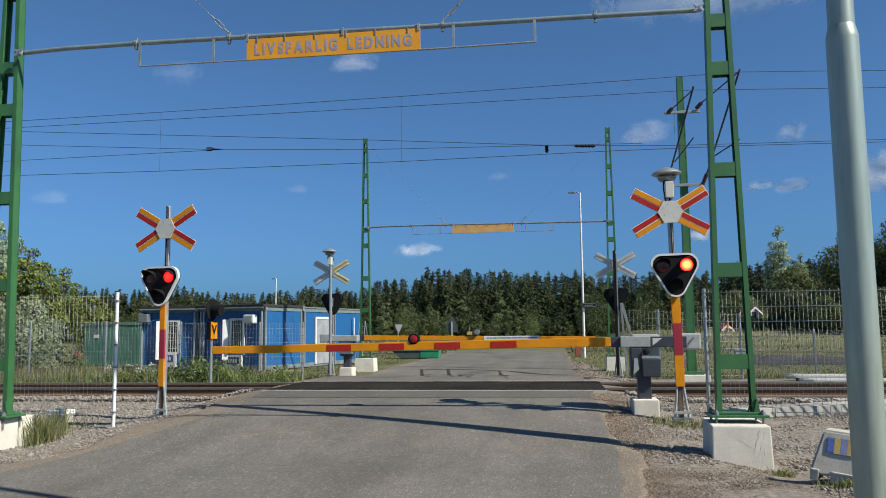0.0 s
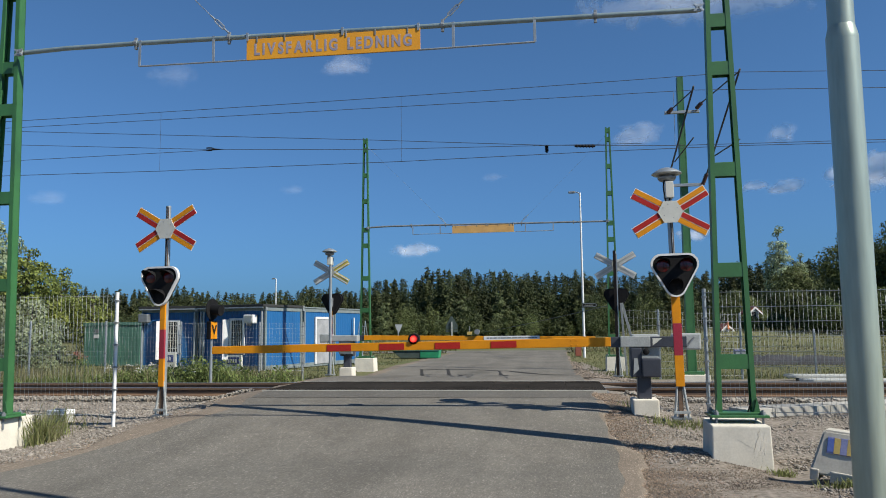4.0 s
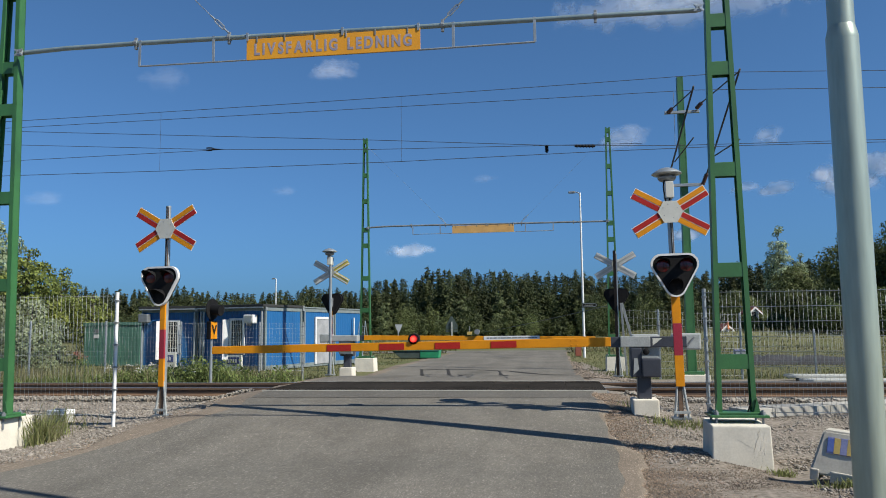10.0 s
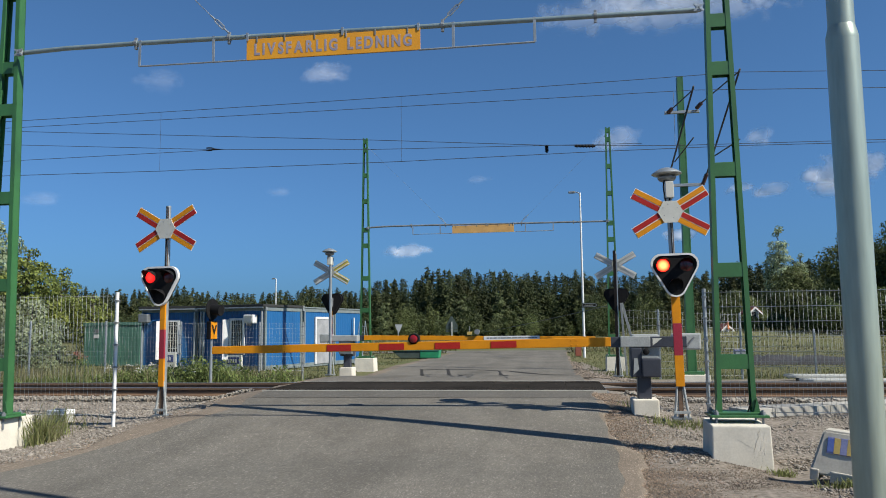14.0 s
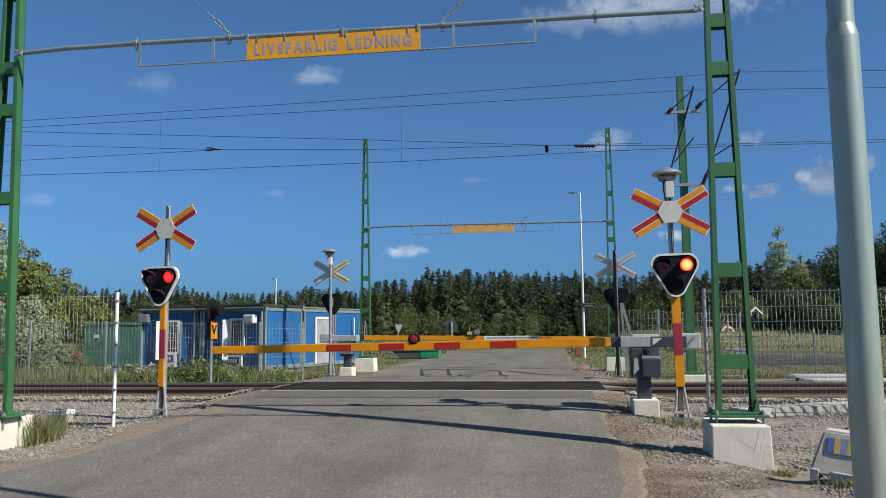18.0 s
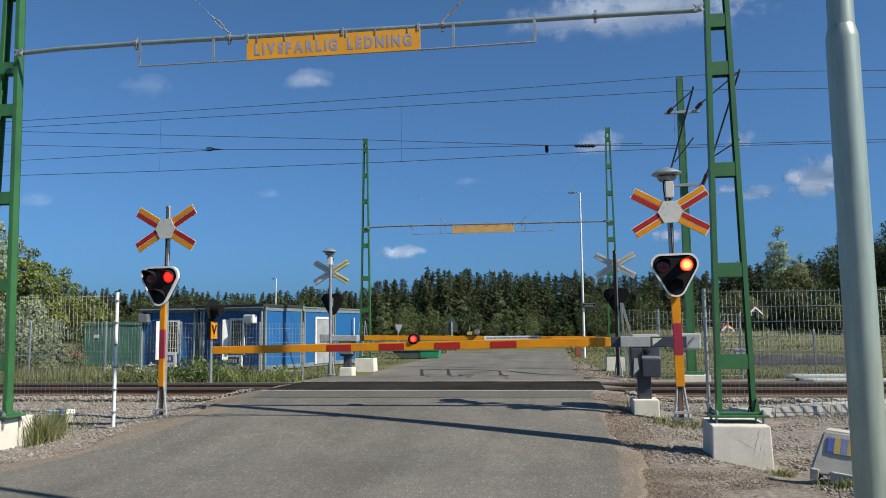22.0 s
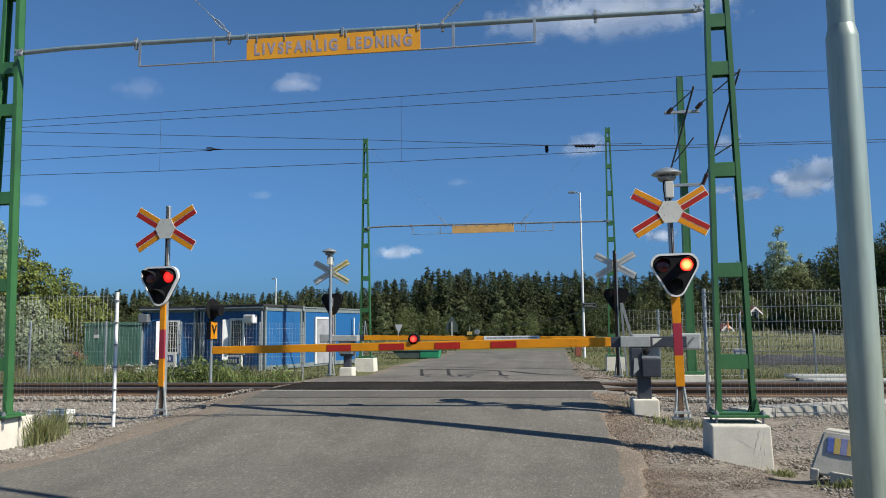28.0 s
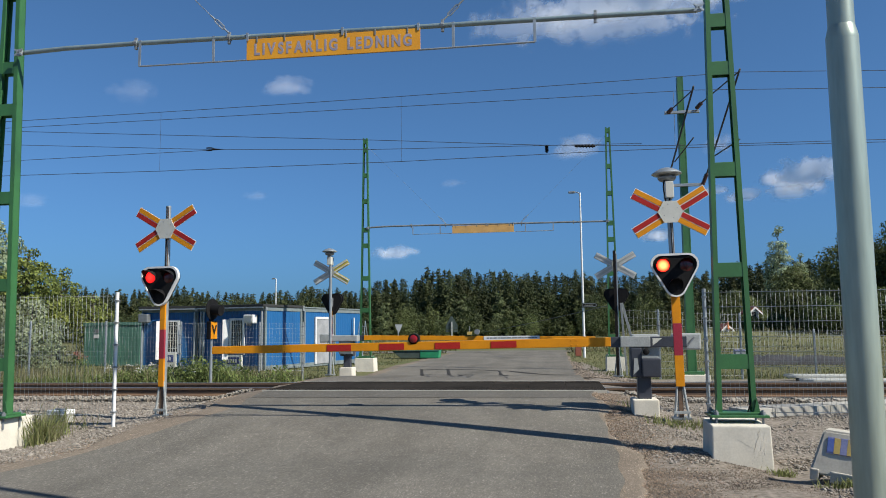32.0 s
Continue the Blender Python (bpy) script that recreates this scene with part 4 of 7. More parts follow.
def barrier(m, label, side, length=6.4, plate=False):
    """A lowered barrier: pivot drive at the origin, its arm along -x at 1.09 m."""
    t = bare("barrier", m, label, "barrier", "level crossing barriers")
    part("footing", box(-0.19, 0.19, -0.24, 0.24, -0.12, 0.235, 0.02), CONC, t, "pale concrete footing")
    part("pedestal", box(-0.10, 0.10, -0.10, 0.10, 0.23, 0.60, 0.015), DRIVE, t, "dark grey steel pedestal")
    body = part("drive_box", box(-0.20, -0.03, -0.16, 0.10, 0.56, 1.0, 0.02), DRIVE, t, "dark grey drive cabinet")
    part("cover", box(-0.04, 0.24, -0.20, -0.02, 0.56, 0.84, 0.02), DRIVE, body)
    part("hinge", slab([(-0.165, 0.60), (-0.08, 0.68), (-0.10, 0.84), (-0.15, 0.84)], -0.178, -0.158), PALE_STEEL, body, "pale cover plate")
    part("knob", lathe([(0.05, 0), (0.045, 0.03), (0.02, 0.04)], 16, pose(0.03, -0.16, 0.94, 90)), BLACK, body, "black knob")
    if plate:
        part("gear_housing", box(-0.19, 0.19, 0.04, 0.28, 0.62, 0.99, 0.02), DARKGALV, body, "grey gear housing")
    part("upper_housing", box(-0.36, 0.42, -0.02, 0.30, 0.99, 1.17, 0.02) if plate else box(-0.16, 0.25, -0.04, 0.30, 0.58, 1.20, 0.04), PALE_STEEL, body, "pale grey housing")
    part("arm_clamp", box(-0.34, 0.10, -0.15, -0.09, 1.01, 1.17, 0.01), PALE_STEEL, t, "galvanised arm clamp")
    part("arm_root", box(-0.50, 0.64, -0.095, -0.055, 1.005, 1.165, 0.01), DRIVE, t, "dark arm root")
    cw = part("counterweight", box(0.42, 0.86, -0.05, 0.02, 0.96, 1.21, 0.03), PALE_STEEL, t, "grey counterweight plate")
    part("lever", box(-0.012, 0.012, -0.08, -0.05, -0.09, 0.09, 0.005, None, pose(0.70, 0, 1.08, 0, 40, 0)), DARKGALV, cw)
    part("pointer", slab([(0.14, 1.03), (0.28, 1.14), (0.14, 1.14)], -0.10, -0.096), CREAM, t, "pale triangular plate")
    z0, z1 = 1.02, 1.16
    x1 = -0.48

    def beam(xa, xb, droop):
        bm = box(xb, xa, -0.10, -0.03, z0, z1, 0.008)
        for v in bm.verts:
            k = (x1 - v.co.x) / length
            v.co.z -= 0.085 * k + (v.co.z - 1.09) * 0.12 * k
        return bm

    arm = part("arm", beam(x1, x1 - length, 0.08), YELLOW, t, "yellow barrier arm")
    for c in side:
        bm = box(c - 0.20, c + 0.20, -0.106, -0.101, z0 + 0.015, z1 - 0.025)
        for v in bm.verts:
            v.co.z -= 0.085 * (x1 - v.co.x) / length
        part("band", bm, RED, arm, "red reflective band")
    for k in range(7):
        c = x1 - 0.55 - k * 0.93
        for dx in (-0.04, 0.04):
            for dz in (0.035, 0.105):
                zz = z0 + dz - 0.085 * (x1 - c) / length
                part("rivet", lathe([(0.011, 0), (0.009, 0.005)], 8, pose(c + dx, -0.10, zz, 90)), YELLOW, arm)
    return t, arm


def red_lamp(arm, x, z, back=False):
    h = part("lamp_housing", tube((x, -0.10, z), (x, 0.04, z), 0.088, seg=20), BLACK, arm, "dark lamp housing", True)
    part("lamp_bracket", box(x - 0.03, x + 0.03, -0.085, -0.02, z - 0.16, z - 0.05, 0.006), BLACK, arm)
    part("lamp_lens", lathe([(0.064, 0.0), (0.060, 0.012), (0.035, 0.024)], 20, pose(x, -0.10, z, 90)), REDLENS, arm, "red lamp lens", True)
    g = part("lamp", dome(0.050, 0.018), GLOW_C, arm, "red flashing lamp", True)
    g.matrix_basis = pose(x, -0.085, z)
    BARRIER_LAMPS.append((g, x, z))


GLOW_C = glow("lit_barrier_lens", (1.0, 0.12, 0.08), (1.0, 0.012, 0.01), 1.47, 0.05)
b_near, arm_near = barrier(pose(1.33, 12.2, 0.20), "lowered yellow barrier with red bands on a concrete footing", (-4.74, -3.88, -2.99, -2.11))
red_lamp(arm_near, -3.53, 1.16)
b_far, arm_far = barrier(pose(-6.03, 22.35, 0.20, 0, 0, 180), "lowered yellow barrier beyond the track seen from behind", (-2.1, -3.0, -3.9, -4.8), 6.7, True)
part("lamp_housing", tube((-3.83, -0.10, 1.23), (-3.83, 0.06, 1.23), 0.075, seg=20), DARKGALV, arm_far, "grey lamp housing", True)
part("lamp_bracket", box(-3.68, -3.54, -0.08, 0.0, 1.14, 1.235, 0.01), PLATE_YEL, arm_far, "yellow lamp bracket")
part("antenna", tube((-3.61, -0.04, 1.2), (-3.61, -0.04, 1.40), 0.012, seg=8), DARKGALV, arm_far)
notice = part("notice_plate", box(-5.62, -4.02, -0.028, -0.018, 0.99, 1.105, 0.004), WHITE, arm_far, "white notice strip with dark writing")
rnd = random.Random(4)
nx = -5.55
while nx < -4.12:
    w = rnd.uniform(0.05, 0.15)
    part("bar", box(nx, min(nx + w, -4.08), -0.0175, -0.0155, 1.036, 1.064), DRIVE, notice, "dark line of writing")
    nx += w + 0.024

# ---- lamp posts ----


def near_pole():
    t = bare("street_lamp", pose(1.577, 4.30, 0), "tall galvanised steel lamp post", "lamp post")
    part("base", tube((0, 0, -0.1), (0, 0, 3.023), 0.0857, 0.0812, seg=48), POLE, t, "thicker lower tube", True)
    part("collar", lathe([(0.0812, 0), (0.0818, 0.022), (0.0672, 0.084)], 48, pose(0, 0, 3.023)), POLE, t, "shoulder between tubes", True)
    part("upper_tube", tube((0, 0, 3.10), (0, 0, 8.0), 0.0672, 0.052, seg=48), POLE, t, "slimmer upper tube", True)
    part("arm", path_tube([(0, 0, 7.95), (-0.1, 0.1, 8.15), (-0.5, 0.5, 8.25)], 0.03, 12), POLE, t)
    part("luminaire", box(-0.62, 0.62, -0.12, 0.12, -0.05, 0.05, 0.03, None, Matrix.Translation((-0.8, 0.8, 8.27)) @ pose(0, 0, 0, 0, 0, 135)), DARKGALV, t, "flat grey lamp head")
    return t


near_pole()


def far_lamp(x, y, h, arm, label):
    t = bare("street_lamp", pose(x, y, gz(x, y) - 0.03), label, "lamp post")
    part("post", tube((0, 0, 0), (0, 0, h), 0.07, 0.042, seg=14), WHITE, t, "", True)
    part("arm", path_tube([(0, 0, h - 0.03), (-arm * 0.5, 0, h + 0.04), (-arm * 0.7, 0, h + 0.05)], 0.03, 10), GALV, t)
    part("luminaire", box(-arm - 0.25, -arm * 0.7, -0.1, 0.1, h - 0.01, h + 0.09, 0.03), DARKGALV, t, "flat grey lamp head")
    return t


lamp_far = far_lamp(1.53, 41.0, 8.65, 0.35, "tall pale street lamp beside the far road")
arrow = part("arrow_sign", slab([(-0.05, 2.60), (0.62, 2.60), (0.78, 2.72), (0.62, 2.84), (-0.05, 2.84)], -0.12, -0.09), BLACK, lamp_far, "dark arrow sign with a pale border")
part("border", slab([(-0.02, 2.625), (0.60, 2.625), (0.74, 2.72), (0.60, 2.815), (-0.02, 2.815)], -0.126, -0.121, None, [(0.0, 2.65), (0.59, 2.65), (0.70, 2.72), (0.59, 2.79), (0.0, 2.79)]), TRIM, arrow)
part("bar", box(0.08, 0.5, -0.1265, -0.1215, 2.71, 2.73), CREAM, arrow)
far_lamp(-22.9, 62.0, 5.9, 0.1, "distant lamp post behind the huts")

# ---- fences ----


def bars(segments, r):
    """Thin square bars from (p0, p1) pairs, as arrays."""
    v, f = [], []
    for p0, p1 in segments:
        p0, p1 = np.array(p0, float), np.array(p1, float)
        d = p1 - p0
        d /= np.linalg.norm(d)
        a = np.cross(d, (0, 0, 1.0) if abs(d[2]) < 0.9 else (1.0, 0, 0))
        a /= np.linalg.norm(a)
        b = np.cross(d, a)
        n = len(v)
        for p in (p0, p1):
            v += [p + r * (a + b), p + r * (a - b), p - r * (a + b), p - r * (a - b)]
        f += [(n, n + 1, n + 5, n + 4), (n + 1, n + 2, n + 6, n + 5), (n + 2, n + 3, n + 7, n + 6), (n + 3, n, n + 4, n + 7), (n, n + 3, n + 2, n + 1), (n + 4, n + 5, n + 6, n + 7)]
    return v, f


def fence(name, p0, p1, h0, h1, posts, label, pitch=0.066, gap=0.2, r=0.0032, post_r=0.03, post_mat=None, cross=2.0):
    """A welded-mesh fence from p0 to p1 (x, y, z of its foot)."""
    a, b = Vector(p0), Vector(p1)
    t = bare(name, Matrix.Translation(a), label, "fence", "mesh fences")
    d = b - a
    n = int(d.length / pitch)
    seg = []
    for i in range(n + 1):
        k = i / n
        p = d * k
        h = h0 + (h1 - h0) * k
        seg.append((p + Vector((0, 0, 0.06)), p + Vector((0, 0, h))))
    panel = raw("mesh_panel", *bars(seg, r), FENCING)
    panel.parent = t
    z = h0 - 0.03
    while z > 0.05:
        seg = []
        for o in (-0.007, 0.007):
            q = Vector((0, o, z))
            seg.append((q, d + q + Vector((0, 0, (h1 - h0) * z / h0))))
        w = raw("cross_wire", *bars(seg, r * cross), FENCING)
        w.parent = t
        z -= gap
    for k in posts:
        p = d * k
        h = h0 + (h1 - h0) * k
        part("post", tube(p + Vector((0, 0.03, -0.12)), p + Vector((0, 0.03, h + 0.03)), post_r, seg=12), post_mat or GALV, t, "pale round post", True)
        for c in range(6):
            zz = 0.2 + c * (h - 0.3) / 5
            part("clip", box(p.x - post_r - 0.006, p.x + post_r + 0.006, p.y - 0.018, p.y + 0.03 + post_r + 0.006, zz + p.z - 0.012, zz + p.z + 0.012, 0.003), DARKGALV, t)
    return t


fence("fence", (2.345, 12.6, 0.11), (14.0, 12.6, 0.11), 1.96, 1.94, [0.0, 0.215, 0.43, 0.645, 0.86], "galvanised welded-mesh fence beside the track", gap=0.231, r=0.0016, cross=2.7)
fence("fence", (-6.66, 11.1, 0.11), (-16.5, 11.1, 0.11), 1.99, 2.0, [0.0, 0.255, 0.51, 0.765, 1.0], "galvanised welded-mesh fence by the verge", gap=0.9, pitch=0.07, r=0.00115, post_r=0.028, cross=1.0, post_mat=WHITE)
fence("fence", (1.88, 22.0, 0.12), (5.0, 22.0, 0.12), 1.9, 1.72, [0.31, 1.0], "galvanised mesh fence beyond the track", pitch=0.1, gap=0.2, r=0.0020, cross=1.4)
fence("fence", (5.0, 22.0, 0.12), (18.0, 22.0, 0.12), 1.27, 1.27, [0.145, 0.35, 0.55, 0.75], "low galvanised mesh fence beyond the track", pitch=0.1, gap=0.2, r=0.0020, cross=1.5)
fence("fence", (-18.5, 22.0, 0.12), (-7.3, 22.0, 0.12), 1.8, 1.62, [0.0, 0.22, 0.445, 0.66, 0.882, 1.0], "galvanised mesh fence in front of the blue huts", pitch=0.1, gap=0.15, r=0.0012, cross=1.1)

# ---- huts ----
HUT = pose(-11.02, 28.74, 0.0, 0, 0, -15.94)


def hut(x0, x1, y0, y1, label, windows=(), doors=(), roof_dark=True, turn=0):
    t = bare("cabin", HUT @ pose(x1, y0, 0, 0, 0, turn), label, "cabin", "blue site cabins")
    w, d, h = x1 - x0, y1 - y0, 2.46

    def ribbed(length, place):
        """A trapezoid-ribbed wall panel, length along local x, facing -y."""
        bm = bmesh.new()
        xs, n = [], int(length / 0.16)
        st = length / n
        cols = []
        for i in range(n):
            for u, o in ((0.0, 0.0), (0.52, 0.0), (0.62, -0.006), (0.9, -0.006)):
                cols.append((i * st + u * st, o))
        cols.append((length, 0.0))
        lo = [bm.verts.new((x, o, 0.18)) for x, o in cols]
        hi = [bm.verts.new((x, o, h - 0.14)) for x, o in cols]
        for i in range(len(cols) - 1):
            bm.faces.new((lo[i], lo[i + 1], hi[i + 1], hi[i]))
        bmesh.ops.transform(bm, matrix=place, verts=bm.verts)
        return bm

    part("wall", box(-w + 0.03, -0.03, 0.03, d - 0.03, 0.14, h - 0.05), BLUE, t, "blue wall core")
    part("wall", ribbed(w - 0.2, pose(-w + 0.1, 0.025, 0)), BLUE, t, "blue ribbed front wall")
    part("wall", ribbed(d - 0.2, Matrix.Translation((-0.025, 0.1, 0)) @ pose(0, 0, 0, 0, 0, 90)), BLUE, t, "blue ribbed side wall")
    for cx in (-w, -0.09):
        for cy in (0, d - 0.09):
            part("corner_post", box(cx, cx + 0.09, cy, cy + 0.09, 0.0, h, 0.006), TRIM, t, "grey corner post")
    for a in (box(-w, 0, -0.005, 0.08, h - 0.15, h, 0.006), box(-0.08, 0.005, 0.0, d, h - 0.15, h, 0.006), box(-w, 0, -0.005, 0.08, 0.02, 0.19, 0.006), box(-0.08, 0.005, 0.0, d, 0.02, 0.19, 0.006)):
        part("frame_rail", a, TRIM, t, "grey frame rail")
    part("roof", box(-w - 0.04, 0.04, -0.20 if roof_dark else -0.03, d + 0.04, h, h + (0.10 if roof_dark else 0.05), 0.01), ROOF if roof_dark else TRIM, t, "dark flat roof")
    if roof_dark:
        part("gutter", box(-w - 0.02, 0.02, -0.215, -0.15, h - 0.05, h, 0.01), GALV, t, "pale metal gutter")
    part("corner_cap", box(-0.11, 0.03, -0.03, 0.1, h - 0.12, h + 0.10, 0.01), GALV, t, "galvanised corner cap")
    for s0, s1, z0, z1 in windows:
        win = part("window", box(-s1, -s0, -0.022, 0.02, z0, z1, 0.004), PANE, t, "dark window behind a steel grille")
        part("frame", slab([(-s1 - 0.085, z0 - 0.085), (-s0 + 0.085, z0 - 0.085), (-s0 + 0.085, z1 + 0.085), (-s1 - 0.085, z1 + 0.085)], -0.05, 0.0, None, [(-s1, z0), (-s0, z0), (-s0, z1), (-s1, z1)]), WHITE, win, "pale window frame")
        n = 6
        for k in range(n):
            x = -s1 + (k + 0.5) * (s1 - s0) / n
            part("grille_bar", box(x - 0.008, x + 0.008, -0.075, -0.058, z0, z1), CREAM, win)
        for k in range(4):
            z = z0 + (k + 0.5) * (z1 - z0) / 4
            part("grille_bar", box(-s1, -s0, -0.08, -0.062, z - 0.008, z + 0.008), CREAM, win)
        leaf = box(-0.24 if not turn else -0.15, 0.0, -0.02, 0.02, z0 - 0.30, z1 + 0.04, 0.01, None, pose(-s1 - 0.09, -0.07, 0, 0, 0, 42))
        part("shutter", leaf, WHITE, win, "white shutter leaf standing open")
        part("shutter", box(-s0 + 0.07, -s0 + 0.13, -0.07, -0.03, z0 - 0.1, z1 - 0.3, 0.01), WHITE, win, "white folded shutter")
    for s0, s1, z1 in doors:
        dr = part("door", box(-0.01, 0.035, s0, s1, 0.12, z1, 0.005), DOOR, t, "grey steel door")
        for a in (box(0.0, 0.055, s0 - 0.09, s0, 0.12, z1 + 0.09), box(0.0, 0.055, s1, s1 + 0.09, 0.12, z1 + 0.09), box(0.0, 0.055, s0, s1, z1, z1 + 0.09)):
            part("door_frame", a, WHITE, dr, "white door frame")
        part("handle", box(0.035, 0.08, s1 - 0.14, s1 - 0.11, 0.98, 1.14, 0.006), DARKGALV, dr)
    return t


corner = hut(-3.22, 0.0, 0.0, 2.45, "blue site cabin with a barred window and grey trim", windows=((1.08, 1.62, 0.72, 1.95),))
end_hut = hut(-5.80, -3.36, 0.02, 2.47, "blue site cabin with a barred window and dark roof", windows=((0.84, 1.50, 0.72, 1.93),), turn=15)
mid_hut = hut(-3.22, 0.0, 2.5, 4.95, "blue site cabin with a grey side door", doors=((0.98, 1.98, 2.02),), roof_dark=False)
back_hut = hut(-3.22, 0.0, 5.0, 7.45, "blue site cabin at the end of the row", roof_dark=False)


def hut_fittings():
    ac = part("cooling_unit", box(-0.82, -0.36, -0.32, -0.01, 1.84, 2.16, 0.03), WHITE, corner, "white cooling unit")
    for k in range(5):
        part("louvre", box(-0.78, -0.40, -0.333, -0.318, 1.90 + k * 0.048, 1.92 + k * 0.048), CREAM, ac)
    part("bracket", box(-0.7, -0.64, -0.28, -0.01, 1.74, 1.87), DARKGALV, ac)
    ac = part("cooling_unit", box(-2.42, -2.02, -0.32, -0.01, 1.92, 2.26, 0.03), DARKGALV, end_hut, "grey cooling unit")
    part("duct", path_tube([(-2.2, -0.12, 1.95), (-2.05, -0.1, 1.84), (-1.92, -0.08, 1.98), (-1.6, -0.06, 2.02)], 0.03, 8), BLUE, ac, "blue duct")
    for h, s0, s1, z1 in ((corner, 1.05, 1.86, 0.60), (end_hut, 0.86, 1.6, 0.68)):
        pn = part("service_panel", box(-s1, -s0, -0.09, -0.01, 0.04, z1, 0.01), CREAM, h, "pale service panel")
        pl = part("name_plate", box(-s1 + 0.1, -s0 - 0.1, -0.098, -0.088, z1 - 0.36, z1 - 0.08), NAVY, pn, "navy plate with pale writing")
        for k in range(4):
            w = (s1 - s0 - 0.34) / 4
            x = -s1 + 0.16 + k * w
            part("bar", box(x, x + w * 0.65, -0.102, -0.099, z1 - 0.29, z1 - 0.15), CREAM, pl)
    for h, x in ((corner, -0.13), (end_hut, -0.10), (end_hut, -2.38), (corner, -2.98), (corner, -3.12)):
        part("downpipe", tube((x, -0.06, 0.05), (x, -0.06, 2.3), 0.04, seg=12), GALV, h, "grey downpipe", True)
    part("gutter_pipe", tube((0.07, 0.05, 0.05), (0.07, 0.05, 2.35), 0.04, seg=12), GALV, mid_hut, "grey downpipe", True)
    part("vent_pipe", tube((0.1, 1.5, 1.0), (0.1, 1.5, 2.1), 0.035, seg=10), WHITE, back_hut, "white vent pipe", True)
    lad = bare("stepladder", HUT @ pose(0.5, 6.6, 0), "aluminium stepladder beside the cabin", "ladder")
    for s in (-0.2, 0.2):
        part("rail", tube((s, -0.42, 0), (s * 0.7, 0, 1.95), 0.02, seg=8), GALV, lad)
        part("leg", tube((s, 0.42, 0), (s * 0.7, 0, 1.95), 0.02, seg=8), GALV, lad)
    for k in range(6):
        z = 0.28 * (k + 1)
        part("rung", box(-0.19, 0.19, -0.44 + 0.42 * z / 1.95, -0.38 + 0.42 * z / 1.95, z - 0.012, z + 0.012), GALV, lad)


hut_fittings()


def green_container():
    t = bare("shipping_container", pose(-21.7, 33.6, 0, 0, 0, -6), "dark green steel container behind the fence", "container")
    for i in range(15):
        part("panel", box(i * 0.2 + 0.012, i * 0.2 + 0.188, -0.02, 0.01, 0.12, 1.86, 0.01), DKGREEN, t)
    part("body", box(0, 3.0, 0, 2.4, 0.05, 1.95), DKGREEN, t)
    part("top_rail", box(-0.03, 3.03, -0.05, 0.06, 1.86, 2.0, 0.01), DKGREEN, t)
    part("bottom_rail", box(-0.03, 3.03, -0.05, 0.06, 0.02, 0.14, 0.01), DKGREEN, t)
    pl = part("notice", box(0.55, 0.82, -0.04, -0.022, 1.28, 1.45), WHITE, t, "small white notice")
    part("notice", box(0.58, 0.80, -0.04, -0.022, 1.5, 1.7), DARKGALV, t)


green_container()

# ---- overhead line ----


def insulator(p0, p1, parent):
    p0, p1 = Vector(p0), Vector(p1)
    bm = tube(p0, p1, 0.028, seg=10)
    d = p1 - p0
    for k in range(5):
        c = p0 + d * (0.12 + 0.19 * k)
        tube(c - d * 0.05, c + d * 0.05, 0.052, 0.03, 12, bm)
    return part("insulator", bm, PORCELAIN, parent, "dark red-brown ribbed insulator")


